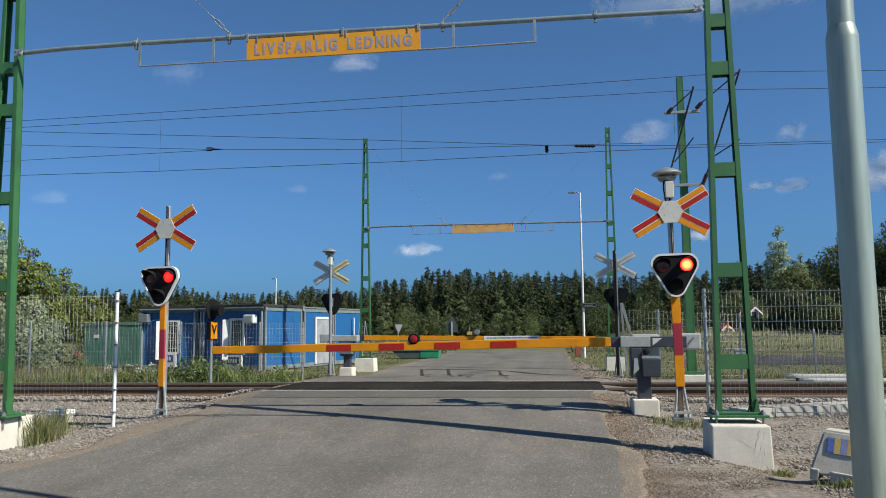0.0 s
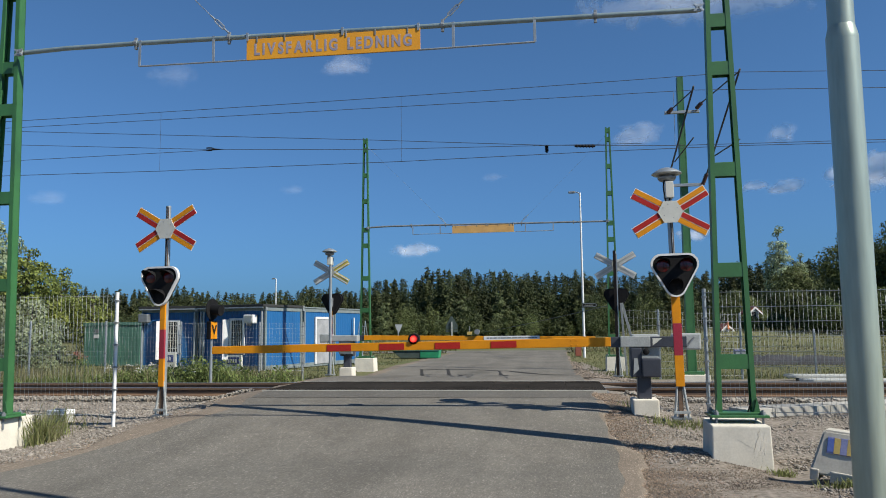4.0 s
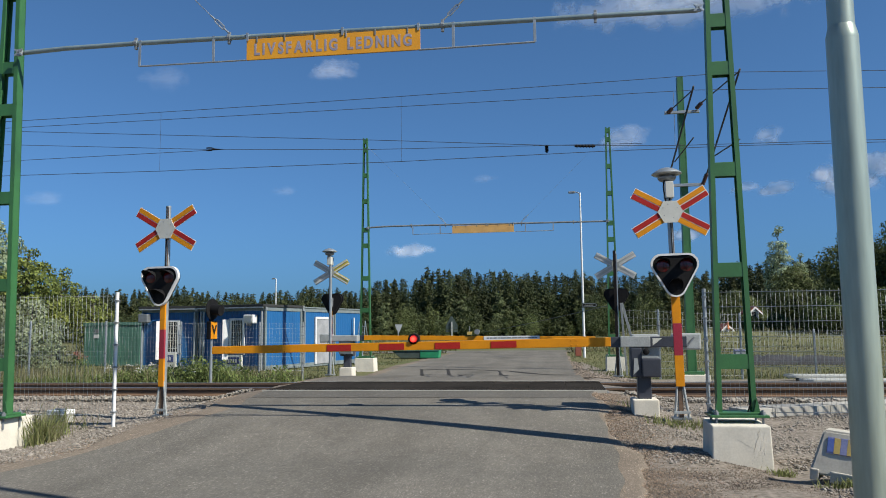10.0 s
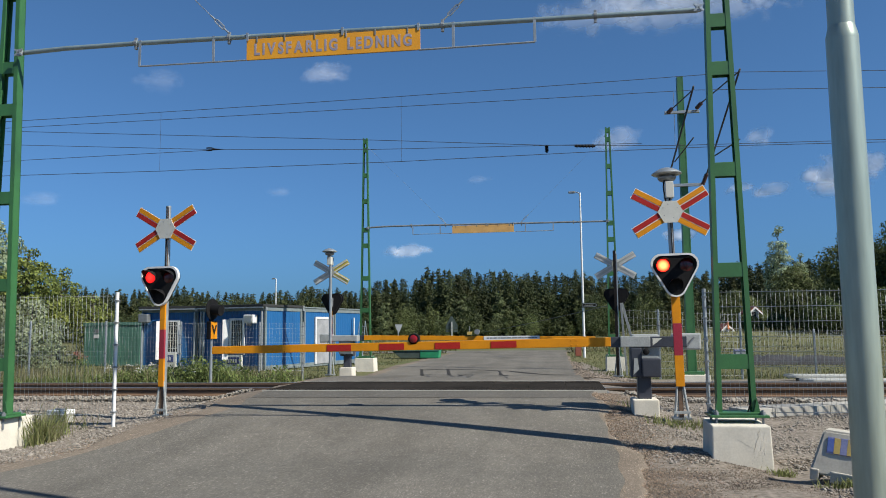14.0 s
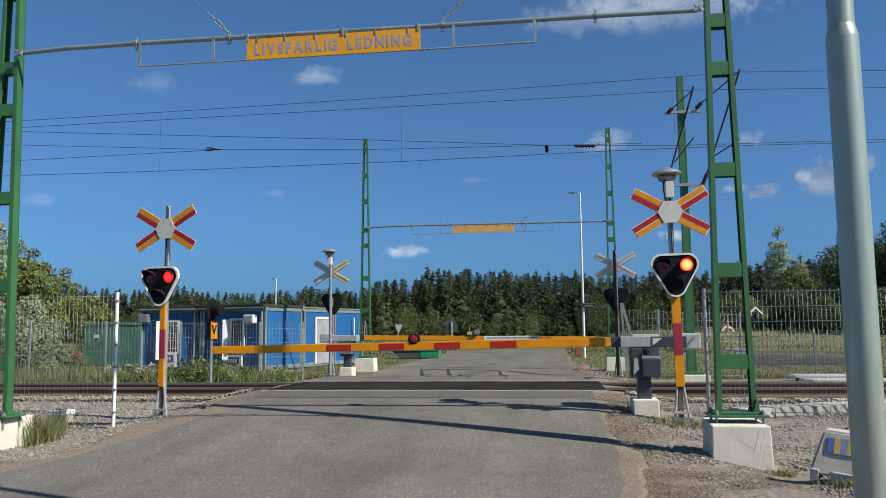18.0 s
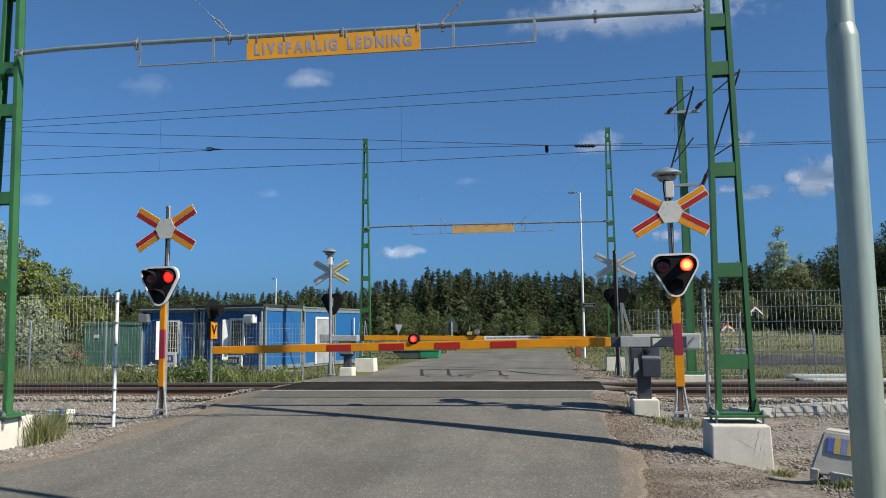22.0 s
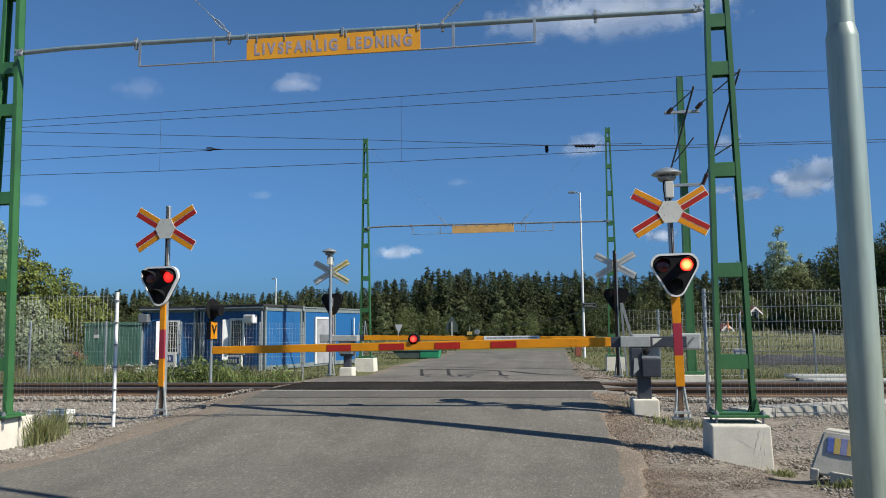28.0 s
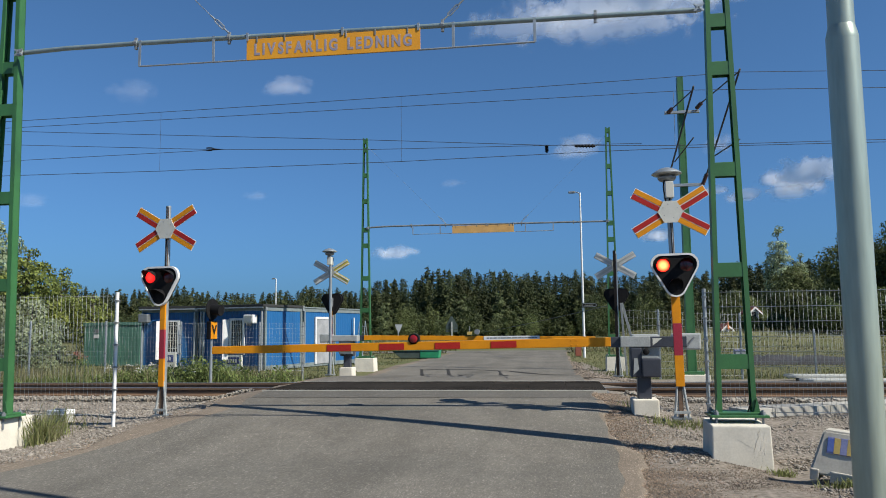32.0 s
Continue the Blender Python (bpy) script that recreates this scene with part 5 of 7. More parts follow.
def catenary_mast():
    t = bare("catenary_mast", pose(3.28, 19.6, 0.42), "green overhead-line mast with two cantilever arms", "mast")
    bm = bmesh.new()
    for part_x, part_y in (((-1, -0.72), (-1, 1)), ((0.72, 1), (-1, 1)), ((-0.72, 0.72), (-0.96, -0.78))):
        vs = []
        for z, w in ((0.0, 0.105), (7.33, 0.072)):
            for x in part_x:
                for y in part_y:
                    vs.append(bm.verts.new((x * w, y * 0.1, z)))
        for q in ((0, 1, 3, 2), (4, 5, 7, 6), (0, 1, 5, 4), (2, 3, 7, 6), (0, 2, 6, 4), (1, 3, 7, 5)):
            bm.faces.new([vs[i] for i in q])
    part("column", bm, GREEN, t)
    part("base_plate", box(-0.26, 0.26, -0.2, 0.2, -0.06, 0.02, 0.006), GREEN, t)
    for sx in (-0.2, 0.2):
        part("anchor_bolt", tube((sx, -0.15, -0.1), (sx, -0.15, 0.1), 0.016, seg=8), DARKGALV, t)
    up = Vector((3.28, 19.6, 0.42))
    for z in (6.82, 4.98):
        part("bracket", box(-0.42, 0.42, -0.19, -0.12, z - 0.42 - 0.035, z - 0.42 + 0.035, 0.006), GALV, t, "galvanised cross bracket")

    def rel(p):
        return Vector(p) - up

    part("stay_tube", tube(rel((3.64, 19.3, 6.92)), rel((4.05, 16.7, 6.91)), 0.015, seg=10), WIRE, t)
    part("boom", tube(rel((3.72, 19.25, 5.05)), rel((4.05, 16.7, 6.95)), 0.021, seg=10), WIRE, t)
    part("registration_arm", tube(rel((3.76, 18.6, 5.45)), rel((3.95, 16.6, 5.40)), 0.015, seg=10), WIRE, t)
    part("steady_arm", tube(rel((3.95, 16.65, 5.42)), rel((3.7, 16.7, 5.24)), 0.012, seg=8), WIRE, t)
    part("stay_tube", tube(rel((2.96, 19.3, 6.82)), rel((3.14, 17.0, 6.65)), 0.015, seg=10), WIRE, t)
    part("boom", tube(rel((2.84, 19.25, 5.05)), rel((3.14, 17.0, 6.72)), 0.021, seg=10), WIRE, t)
    part("registration_arm", tube(rel((2.93, 18.6, 5.4)), rel((3.07, 16.9, 5.55)), 0.015, seg=10), WIRE, t)
    for a, b in (((3.64, 19.42, 6.90), (3.68, 19.0, 6.91)), ((3.70, 19.42, 4.98), (3.74, 19.05, 5.18)), ((2.95, 19.42, 6.82), (2.98, 19.0, 6.80)), ((2.84, 19.42, 4.98), (2.87, 19.05, 5.18))):
        insulator(rel(a), rel(b), t)
    part("wire_pull", tube(rel((3.10, 19.45, 7.33)), rel((3.09, 19.45, 5.98)), 0.006, seg=6), DARKGALV, t)


catenary_mast()
concrete_block(3.32, 19.6, 0.66, 0.7, -0.1, 0.365, cracks=False)


def wire(name, pts, r, label):
    """One unbroken strand through the points."""
    pts = [Vector(p) for p in pts]
    bm, rings = bmesh.new(), []
    for i, p in enumerate(pts):
        d = (pts[min(i + 1, len(pts) - 1)] - pts[max(i - 1, 0)]).normalized()
        a = d.cross(Vector((0, 1, 0)) if abs(d.y) < 0.9 else Vector((0, 0, 1))).normalized()
        b = d.cross(a)
        rings.append([bm.verts.new(p + r * (a * math.cos(k * math.pi / 3) + b * math.sin(k * math.pi / 3))) for k in range(6)])
    for p, q in zip(rings, rings[1:]):
        for k in range(6):
            bm.faces.new((p[k], p[(k + 1) % 6], q[(k + 1) % 6], q[k]))
    bm.faces.new(rings[0])
    bm.faces.new(rings[-1][::-1])
    t = link(name, bm, WIRE)
    return tagged(t, label, "overhead wire", "overhead wires")


def sag(a, b, drop, n=10):
    a, b = Vector(a), Vector(b)
    return [a.lerp(b, k / n) - Vector((0, 0, 4 * drop * (k / n) * (1 - k / n))) for k in range(n + 1)]


R_ = 0.0066
messenger = sag((-46, 16.7, 6.97), (4.05, 16.7, 6.88), 0.30, 20) + sag((4.05, 16.7, 6.91), (52, 16.7, 7.0), 0.75, 20)[1:]
wire("messenger_wire", messenger, R_, "dark messenger wire over the track")
contact = [(-46, 16.7, 5.36), (-12.69, 16.7, 5.30), (-9.04, 16.7, 5.26), (-3.27, 16.7, 5.25), (1.17, 16.7, 5.29), (3.97, 16.7, 5.29), (6.84, 16.7, 5.24), (50, 16.7, 5.24)]
wire("contact_wire", contact, R_, "dark contact wire over the track")
for x in (-9.04, -3.28, -15.0, 9.6):
    za = min(messenger, key=lambda p: abs(p.x - x)).z
    wire("dropper_wire", [(x, 16.7, 5.25), (x, 16.7, za)], 0.0034, "thin dropper between overhead wires")
wire("messenger_wire", sag((-46, 17.0, 6.6), (3.14, 17.0, 6.63), 0.06, 12) + sag((3.14, 17.0, 6.63), (50, 17.0, 6.55), 0.5, 14)[1:], R_, "second messenger wire over the track")
wire("contact_wire", [(-46, 17.0, 9.0), (-12.82, 17.0, 6.46), (-4.2, 17.0, 5.86), (-0.09, 17.0, 5.55), (2.64, 17.0, 5.42), (6.96, 17.0, 5.36), (50, 17.0, 5.30)], R_, "rising contact wire run out over the track")
wire("anchor_wire", [(-46, 17.0, 8.2), (-12.8, 17.0, 6.12), (-7.97, 17.0, 5.80), (-4.2, 17.0, 5.63), (2.0, 17.0, 5.5)], 0.006, "thin wire over the track")
wire("anchor_wire", [(-46, 17.0, 5.6), (-12.78, 17.0, 5.74), (-7.68, 17.0, 5.78)], 0.006, "thin wire with an end insulator")


def hung(p0, p1, label):
    t = bare("line_insulator", Matrix.Translation(Vector(p0)), label, "insulator")
    d = Vector(p1) - Vector(p0)
    bm = tube((0, 0, 0), d, 0.022, seg=8)
    part("core", bm, BLACK, t)
    for k in range(6):
        part("shed", tube(d * (0.1 + 0.15 * k), d * (0.16 + 0.15 * k), 0.045, 0.03, 10), BLACK, t)


wire("stay_wire", sag((-5.4, 60.0, 1.28), (2.02, 28.5, 2.32), 0.05), 0.012, "thin stay wire running to the far mast")
t = bare("wire_clamp", pose(-8.03, 17.0, 5.80), "dark forked clamp joining two wires", "wire clamp")
for z in (0.035, -0.025):
    part("prong", path_tube([(0, 0, z), (0.12, 0, z), (0.19, 0, 0.0)], 0.016, 8), BLACK, t)
part("tip", tube((0.16, 0, 0.0), (0.40, 0, -0.01), 0.024, 0.005, 10), BLACK, t, "tapered dark tip")
hung((0.55, 17.0, 5.50), (1.0, 17.0, 5.48), "long dark insulator strung in the wire")
hung((-0.06, 17.0, 5.54), (-0.06, 17.0, 5.38), "small dark hanging insulator")

# ---- small fixtures ----


def v_signal():
    t = bare("track_sign", pose(-8.64, 18.8, 0.1, 0, 0, 80), "yellow track signal with a letter V on a slim post", "railway sign")
    part("post", tube((0, 0, 0), (-0.0, 0, 1.3), 0.04, 0.034, seg=12), GALV, t, "", True)
    part("foot", box(-0.09, 0.09, -0.09, 0.09, -0.02, 0.03, 0.005), GALV, t)
    b = part("lamp_box", box(-0.14, 0.14, -0.06, 0.06, 1.22, 1.68, 0.02), BLACK, t, "black lamp box")
    part("face", box(-0.128, 0.128, -0.075, -0.061, 1.235, 1.665, 0.004), YELLOW, b, "yellow face")
    me = text_mesh("V", 0.32, 0.012)
    me.materials.append(BLACK)
    w = new("letter", me)
    w.parent = b
    w["label"] = "black letter V"
    w.matrix_basis = pose(0, -0.08, 1.45, 90)
    part("disc", lathe([(0.27, 0), (0.275, 0.01), (0.27, 0.02)], 28, pose(0.0, 0.0, 1.98, 90, 0, 0)), BLACK, t, "round black backing disc")
    part("visor", tube((0, 0.0, 1.98), (0, -0.28, 1.95), 0.13, 0.14, 16), BLACK, t, "black visor", True)
    part("neck", box(-0.05, 0.05, -0.02, 0.06, 1.66, 1.80), BLACK, t)


v_signal()


def cable_box(x, y):
    t = bare("cable_box", pose(x, y, gz(x, y) - 0.05, 0, 0, -14), "low grey cable pit with a pale lid in the gravel", "cable box")
    part("body", box(-0.15, 0.15, -0.12, 0.12, 0, 0.16, 0.02), CONC_GREY, t)
    lid = part("lid", box(-0.165, 0.165, -0.135, 0.135, 0.16, 0.235, 0.015), WHITE, t, "pale lid")
    part("grip", box(-0.1, 0.1, -0.03, 0.03, 0.235, 0.25, 0.004), DARKGALV, lid)


cable_box(-7.9, 11.68)


def cable_trough():
    t = bare("cable_trough", pose(0, 0, 0), "line of pale concrete cable trough lids", "cable trough")
    a, b = Vector((2.75, 12.58, 0)), Vector((9.4, 15.86, 0))
    d = b - a
    n = 14
    ang = math.degrees(math.atan2(d.y, d.x))
    for i in range(n):
        p = a + d * ((i + 0.5) / n)
        part("lid", box(-0.26, 0.26, -0.21, 0.21, -0.04, 0.10, 0.008, None, pose(p.x, p.y, gz(p.x, p.y) + 0.025 + 0.006 * (i % 2), 0, 0, ang)), CONC_GREY, t)


cable_trough()


def metal_beams():
    """Pale planks stacked on bearers, their ends cut at a slant."""
    for x, y, z, turn, long_ in ((5.80, 21.0, 0.20, -4, 1.75), (5.95, 20.2, 0.14, -3, 3.4)):
        t = bare("plank_stack", pose(x, y, z, 0, 0, turn), "pale weathered planks stacked on bearers in the gravel", "plank stack", "stacked planks")
        for k in range(3):
            o = 0.16 * (k % 2)
            bm = bmesh.new()
            prof = ((0.0 + o, -0.16 + 0.17 * k), (0.22 + o, -0.26 + 0.17 * k), (long_, -0.26 + 0.17 * k), (long_ + 0.1, -0.10 + 0.17 * k), (0.1 + o, -0.10 + 0.17 * k))
            lo = [bm.verts.new((px_, py_, 0.01 + 0.004 * k)) for px_, py_ in prof]
            hi = [bm.verts.new((px_, py_, 0.065 + 0.006 * k)) for px_, py_ in prof]
            bm.faces.new(lo[::-1])
            bm.faces.new(hi)
            for i in range(5):
                j = (i + 1) % 5
                bm.faces.new((lo[i], lo[j], hi[j], hi[i]))
            part("plank", bm, CREAM, t)
        for x2 in (0.35, long_ * 0.5, long_ - 0.2):
            part("bearer", box(x2 - 0.05, x2 + 0.05, -0.24, 0.22, gz(x, y) - z - 0.02, 0.01), BARK, t, "dark timber bearer")


metal_beams()


def striped_block():
    t = bare("concrete_barrier", pose(2.80, 8.28, 0.02, 0, 6, -27), "grey concrete barrier block with a striped plate", "barrier block")
    bm = bmesh.new()
    lo = [(-0.29, -0.25), (0.62, -0.25), (0.62, 0.22), (-0.29, 0.22)]
    hi = [(-0.20, -0.10), (0.52, -0.10), (0.52, 0.12), (-0.20, 0.12)]
    a = [bm.verts.new((x, y, 0.02)) for x, y in lo]
    b = [bm.verts.new((x, y, 0.44)) for x, y in hi]
    bm.faces.new(a[::-1])
    bm.faces.new(b)
    for i in range(4):
        bm.faces.new((a[i], a[(i + 1) % 4], b[(i + 1) % 4], b[i]))
    bmesh.ops.bevel(bm, geom=bm.edges[:], offset=0.02, segments=2, affect="EDGES")
    part("body", bm, CONC_MID, t)
    for x0, x1 in ((-0.28, -0.20), (-0.1, 0.26), (0.46, 0.6)):
        part("foot", box(x0, x1, -0.252, 0.22, -0.04, 0.07, 0.01), CONC_MID, t)
    tilt = math.degrees(math.atan2(0.15, 0.42))
    at = pose(-0.005, -0.152, 0.305, -tilt, 0, 0)
    pl = part("striped_plate", box(-0.148, 0.148, -0.006, 0.0, -0.082, 0.082, 0.003, None, at), PLATE_LAV, t, "blue and yellow striped plate")
    for k, mat in enumerate((PLATE_BLUE, PLATE_YEL, PLATE_LAV, PLATE_YEL, PLATE_LAV)):
        part("stripe", box(-0.145 + k * 0.058, -0.145 + k * 0.058 + 0.0565, -0.009, -0.006, -0.078 + 0.012 * (k in (0, 4)), 0.078 - 0.012 * (k in (0, 4)), 0.002, None, at), mat, pl, "blue stripe" if mat is PLATE_BLUE else "yellow stripe" if mat is PLATE_YEL else "lilac stripe")


striped_block()


def far_clutter():
    t = bare("marker_post", pose(1.27, 42.7, gz(1.27, 42.7)), "short red marker post at the roadside", "marker post")
    part("post", box(-0.16, 0.16, -0.05, 0.05, 0, 0.52, 0.02), DULLRED, t)
    part("cap", box(-0.17, 0.17, -0.06, 0.06, 0.5, 0.56, 0.01), RED, t)
    t = bare("storage_bin", pose(-7.3, 41.0, 0), "low green grit bin beside the far road", "grit bin")
    bm = box(0.25, 1.25, -0.4, 0.4, 0.02, 0.42, 0.04)
    for v in bm.verts:
        v.co.x *= 1 + 0.06 * (v.co.z / 0.6)
    part("body", bm, BINGREEN, t)
    bm = box(-1.25, 0.25, -0.38, 0.38, 0.02, 0.40, 0.03)
    for v in bm.verts:
        if v.co.x < -1:
            v.co.x += 0.5 * (1 - v.co.z / 0.4)
    part("tub", bm, SIGN_BACK, t, "dark green tub end")
    part("lid", box(-1.3, 1.3, -0.43, 0.43, 0.40, 0.46, 0.02), DKGREEN, t, "dark green lid")
    t = bare("road_sign", pose(-10.5, 52, -0.12, 0, 0, 55), "white give-way sign seen from behind", "road sign")
    part("post", tube((0, 0, 0), (0, 0, 2.0), 0.03, seg=10), GALV, t)
    part("plate", slab(rounded([(-0.38, 2.02), (0.38, 2.02), (0, 1.36)], 0.05), -0.05, -0.035), DARKGALV, t)
    t = bare("road_sign", pose(-7.62, 58, -0.1), "grey-green warning triangle and plates seen from behind", "road sign")
    part("post", tube((0, 0, 0), (0, 0, 2.2), 0.06, seg=10), PALE_STEEL, t, "pale post")
    part("triangle", slab(rounded([(-0.42, 1.98), (0.42, 1.98), (0, 2.68)], 0.05), 0.05, 0.07), SIGN_BACK, t, "triangular plate")
    for z in (1.42, 1.62, 1.82):
        part("plate", slab(rounded([(-0.45, z), (0.45, z), (0.45, z + 0.17), (-0.45, z + 0.17)], 0.02), 0.05, 0.07), SIGN_BACK, t)
    t = bare("gravel_heap", pose(9.6, 33.2, gz(9.5, 33.2) - 0.05), "low heap of dark grey gravel on the meadow", "gravel heap")
    nx, ny = 30, 12
    v = []
    for j in range(ny + 1):
        for i in range(nx + 1):
            u, w = 2 * i / nx - 1, 2 * j / ny - 1
            k = max(0.0, 1 - u ** 4) * max(0.0, 1 - w * w)
            v.append((u * 2.3, w * 1.1, 0.40 * k ** 0.35 * (0.85 + 0.5 * noise.noise(Vector((u * 3, w * 2, 1)))) + 0.08 * k * noise.noise(Vector((u * 12, w * 8, 4)))))
    f = [(j * (nx + 1) + i, j * (nx + 1) + i + 1, (j + 1) * (nx + 1) + i + 1, (j + 1) * (nx + 1) + i) for j in range(ny) for i in range(nx)]
    hp = raw("mound", v, f, HEAP, True)
    hp.parent = t
    t = bare("utility_box", pose(7.2, 32.0, gz(7.2, 32.0)), "small pale blue utility box in the meadow", "utility box")
    part("body", box(-0.2, 0.2, -0.15, 0.15, 0, 0.55, 0.02), PALE_STEEL, t)
    part("lid", box(-0.22, 0.22, -0.17, 0.17, 0.55, 0.6, 0.01), PLATE_LAV, t)
    for x, y, w, d, h, wall, roof, lab in ((19.5, 80.0, 1.0, 0.9, 1.87, WHITE, ROOF_RED, "white gabled house with a red roof among trees"), (15.75, 75.0, 0.72, 0.5, 0.3, WHITE, ROOF_RED, "small white shed at the edge of the meadow")):
        t = bare("house" if h > 1 else "shed", pose(x, y, gz(x, y) - 0.1, 0, 0, 18), lab, "house" if h > 1 else "shed")
        part("wall", box(-w / 2, w / 2, 0, d, 0, h), wall, t)
        part("wall", slab([(-w / 2, h), (w / 2, h), (0, h + w * 0.42)], 0.0, d), wall, t, "gable end")
        for s in (-1, 1):
            o = [(0, h + w * 0.42 + 0.05), (s * (w / 2 + 0.3), h - 0.2), (s * (w / 2 + 0.3), h - 0.02), (0, h + w * 0.42 + 0.22)]
            part("roof", slab(o, -0.3, d + 0.3), roof, t)
        for s in (-1, 1):
            o = [(0, h + w * 0.42 - 0.05), (s * (w / 2 + 0.28), h - 0.3), (s * (w / 2 + 0.28), h - 0.12), (0, h + w * 0.42 + 0.13)]
            part("bargeboard", slab(o, -0.36, -0.31), WHITE, t, "white bargeboard")
        if h < 1:
            continue
        wn_ = part("window", box(-0.22, 0.22, -0.04, 0.02, h * 0.7, h * 0.7 + 0.6), PANE, t)
        part("frame", slab([(-0.28, h * 0.7 - 0.06), (0.28, h * 0.7 - 0.06), (0.28, h * 0.7 + 0.66), (-0.28, h * 0.7 + 0.66)], -0.08, -0.02, None, [(-0.22, h * 0.7), (0.22, h * 0.7), (0.22, h * 0.7 + 0.6), (-0.22, h * 0.7 + 0.6)]), WHITE, wn_, "white frame")
    t = bare("parasol", pose(15.62, 73.5, gz(15.62, 73.5) - 0.1), "folded orange parasol by the shed", "parasol")
    part("canopy", tube((0, 0, 0.25), (0, 0, 1.0), 0.14, 0.05, 12), ORANGE, t)
    part("pole", tube((0, 0, 0), (0, 0, 1.08), 0.03, seg=8), WHITE, t)


far_clutter()

# ---- loose stones ----
rng = np.random.default_rng(7)
PHI = (1 + 5 ** 0.5) / 2
ICO = np.array([(-1, PHI, 0), (1, PHI, 0), (-1, -PHI, 0), (1, -PHI, 0), (0, -1, PHI), (0, 1, PHI), (0, -1, -PHI), (0, 1, -PHI), (PHI, 0, -1), (PHI, 0, 1), (-PHI, 0, -1), (-PHI, 0, 1)]) / 1.9
ICO_F = np.array([(0, 11, 5), (0, 5, 1), (0, 1, 7), (0, 7, 10), (0, 10, 11), (1, 5, 9), (5, 11, 4), (11, 10, 2), (10, 7, 6), (7, 1, 8), (3, 9, 4), (3, 4, 2), (3, 2, 6), (3, 6, 8), (3, 8, 9), (4, 9, 5), (2, 4, 11), (6, 2, 10), (8, 6, 7), (9, 8, 1)])


def stones(name, spots, lo, hi, label, mat=None):
    n = len(spots)
    size = rng.uniform(lo, hi, n) * (1 + 0.7 * (rng.random(n) > 0.93))
    v = ICO[None] * rng.uniform(0.5, 1.3, (n, 12, 1)) * (size[:, None] * rng.uniform((0.8, 0.8, 0.5), (1.3, 1.1, 0.85), (n, 3)))[:, None]
    a = rng.uniform(0, 2 * np.pi, n)
    c, s = np.cos(a)[:, None], np.sin(a)[:, None]
    v = np.stack([v[..., 0] * c - v[..., 1] * s, v[..., 0] * s + v[..., 1] * c, v[..., 2]], -1)
    v += np.array([(x, y, z + 0.12 * q) for (x, y, z), q in zip(spots, size)])[:, None]
    f = ICO_F[None] + 12 * np.arange(n)[:, None, None]
    ob = raw(name, v.reshape(-1, 3), f.reshape(-1, 3), mat or STONE)
    return tagged(ob, label, "ballast", kind="stuff")


def scatter(n, x0, x1, y0, y1, keep=None):
    out = []
    while len(out) < n:
        x, y = rng.uniform(x0, x1), rng.uniform(y0, y1)
        if keep is None or keep(x, y):
            out.append((x, y, gz(x, y) - 0.015))
    return out


def shoulder_edge(y):
    """Where the gravel shoulder beyond the crossing meets the grass."""
    return 0.75 + 1.5 * math.exp(-(y - 19.5) / 7.5)


def raised(spots, lift):
    return [(x, y, z + lift * rng.uniform(0.3, 1.0)) for x, y, z in spots]


stones("track_ballast", raised(scatter(4600, -15.5, -6.1, 14.75, 15.36), 0.075), 0.014, 0.030, "grey crushed stone packed against the rail")
stones("track_ballast", raised(scatter(4200, 1.3, 10.5, 14.75, 15.36), 0.06), 0.014, 0.030, "grey crushed stone packed against the rail")
stones("track_ballast", scatter(11000, -15.5, -6.1, 12.4, 19.3), 0.013, 0.028, "grey crushed stone ballast beside the rails")
stones("track_ballast", scatter(11000, 1.25, 10.5, 12.7, 19.3), 0.013, 0.028, "grey crushed stone ballast beside the rails")
stones("gravel", scatter(5600, -9.6, -6.15, 8.6, 12.6), 0.008, 0.024, "loose grey gravel by the verge")
stones("gravel", scatter(15000, 1.5, 7.0, 7.6, 13.0, lambda x, y: y > 9.3 or x > 2.6) + scatter(2600, 1.1, 1.8, 9.0, 13.0), 0.006, 0.017, "loose grey gravel by the verge")
stones("gravel", scatter(1800, 2.45, 5.5, 7.4, 11.0) + scatter(260, 1.2, 1.75, 8.9, 10.0), 0.011, 0.025, "coarse grey gravel beside the blocks")
stones("verge_grit", scatter(24000, 0.9, 3.1, 4.4, 9.6), 0.003, 0.009, "coarse brown grit scattered over the verge", GRIT)
stones("verge_grit", scatter(9000, 0.62, 2.3, 4.5, 14.8) + scatter(3600, 0.45, 1.1, 4.5, 14.8) + scatter(4200, -6.9, -5.85, 6.0, 14.5) + scatter(9000, 0.72, 1.5, 4.4, 9.5), 0.004, 0.010, "fine grit scattered along the road edge", GRIT)
near_edge = []
for k in range(15000):
    y = rng.uniform(4.4, 14.6)
    x = edge(1, y) + abs(rng.normal(0, 0.42)) - 0.10
    near_edge.append((x, y, gz(x, y) - 0.004))
for k in range(7000):
    y = rng.uniform(5.5, 14.4)
    x = edge(-1, y) - abs(rng.normal(0, 0.34)) + 0.07
    near_edge.append((x, y, gz(x, y) - 0.004))
stones("verge_sand", near_edge, 0.003, 0.0085, "loose orange sand and grit fading out from the asphalt", SANDY)
shoulder = [(x, y, gz(x, y) - 0.006) for x, y in zip(rng.uniform(0.5, 2.6, 14000), 19.3 + 17 * rng.random(14000) ** 1.3) if edge(1, y) - 0.03 < x < shoulder_edge(y) + 0.25 * noise.noise(Vector((x * 2, y, 3)))]
stones("gravel", shoulder, 0.012, 0.028, "loose brown gravel on the far road shoulder", GRIT)
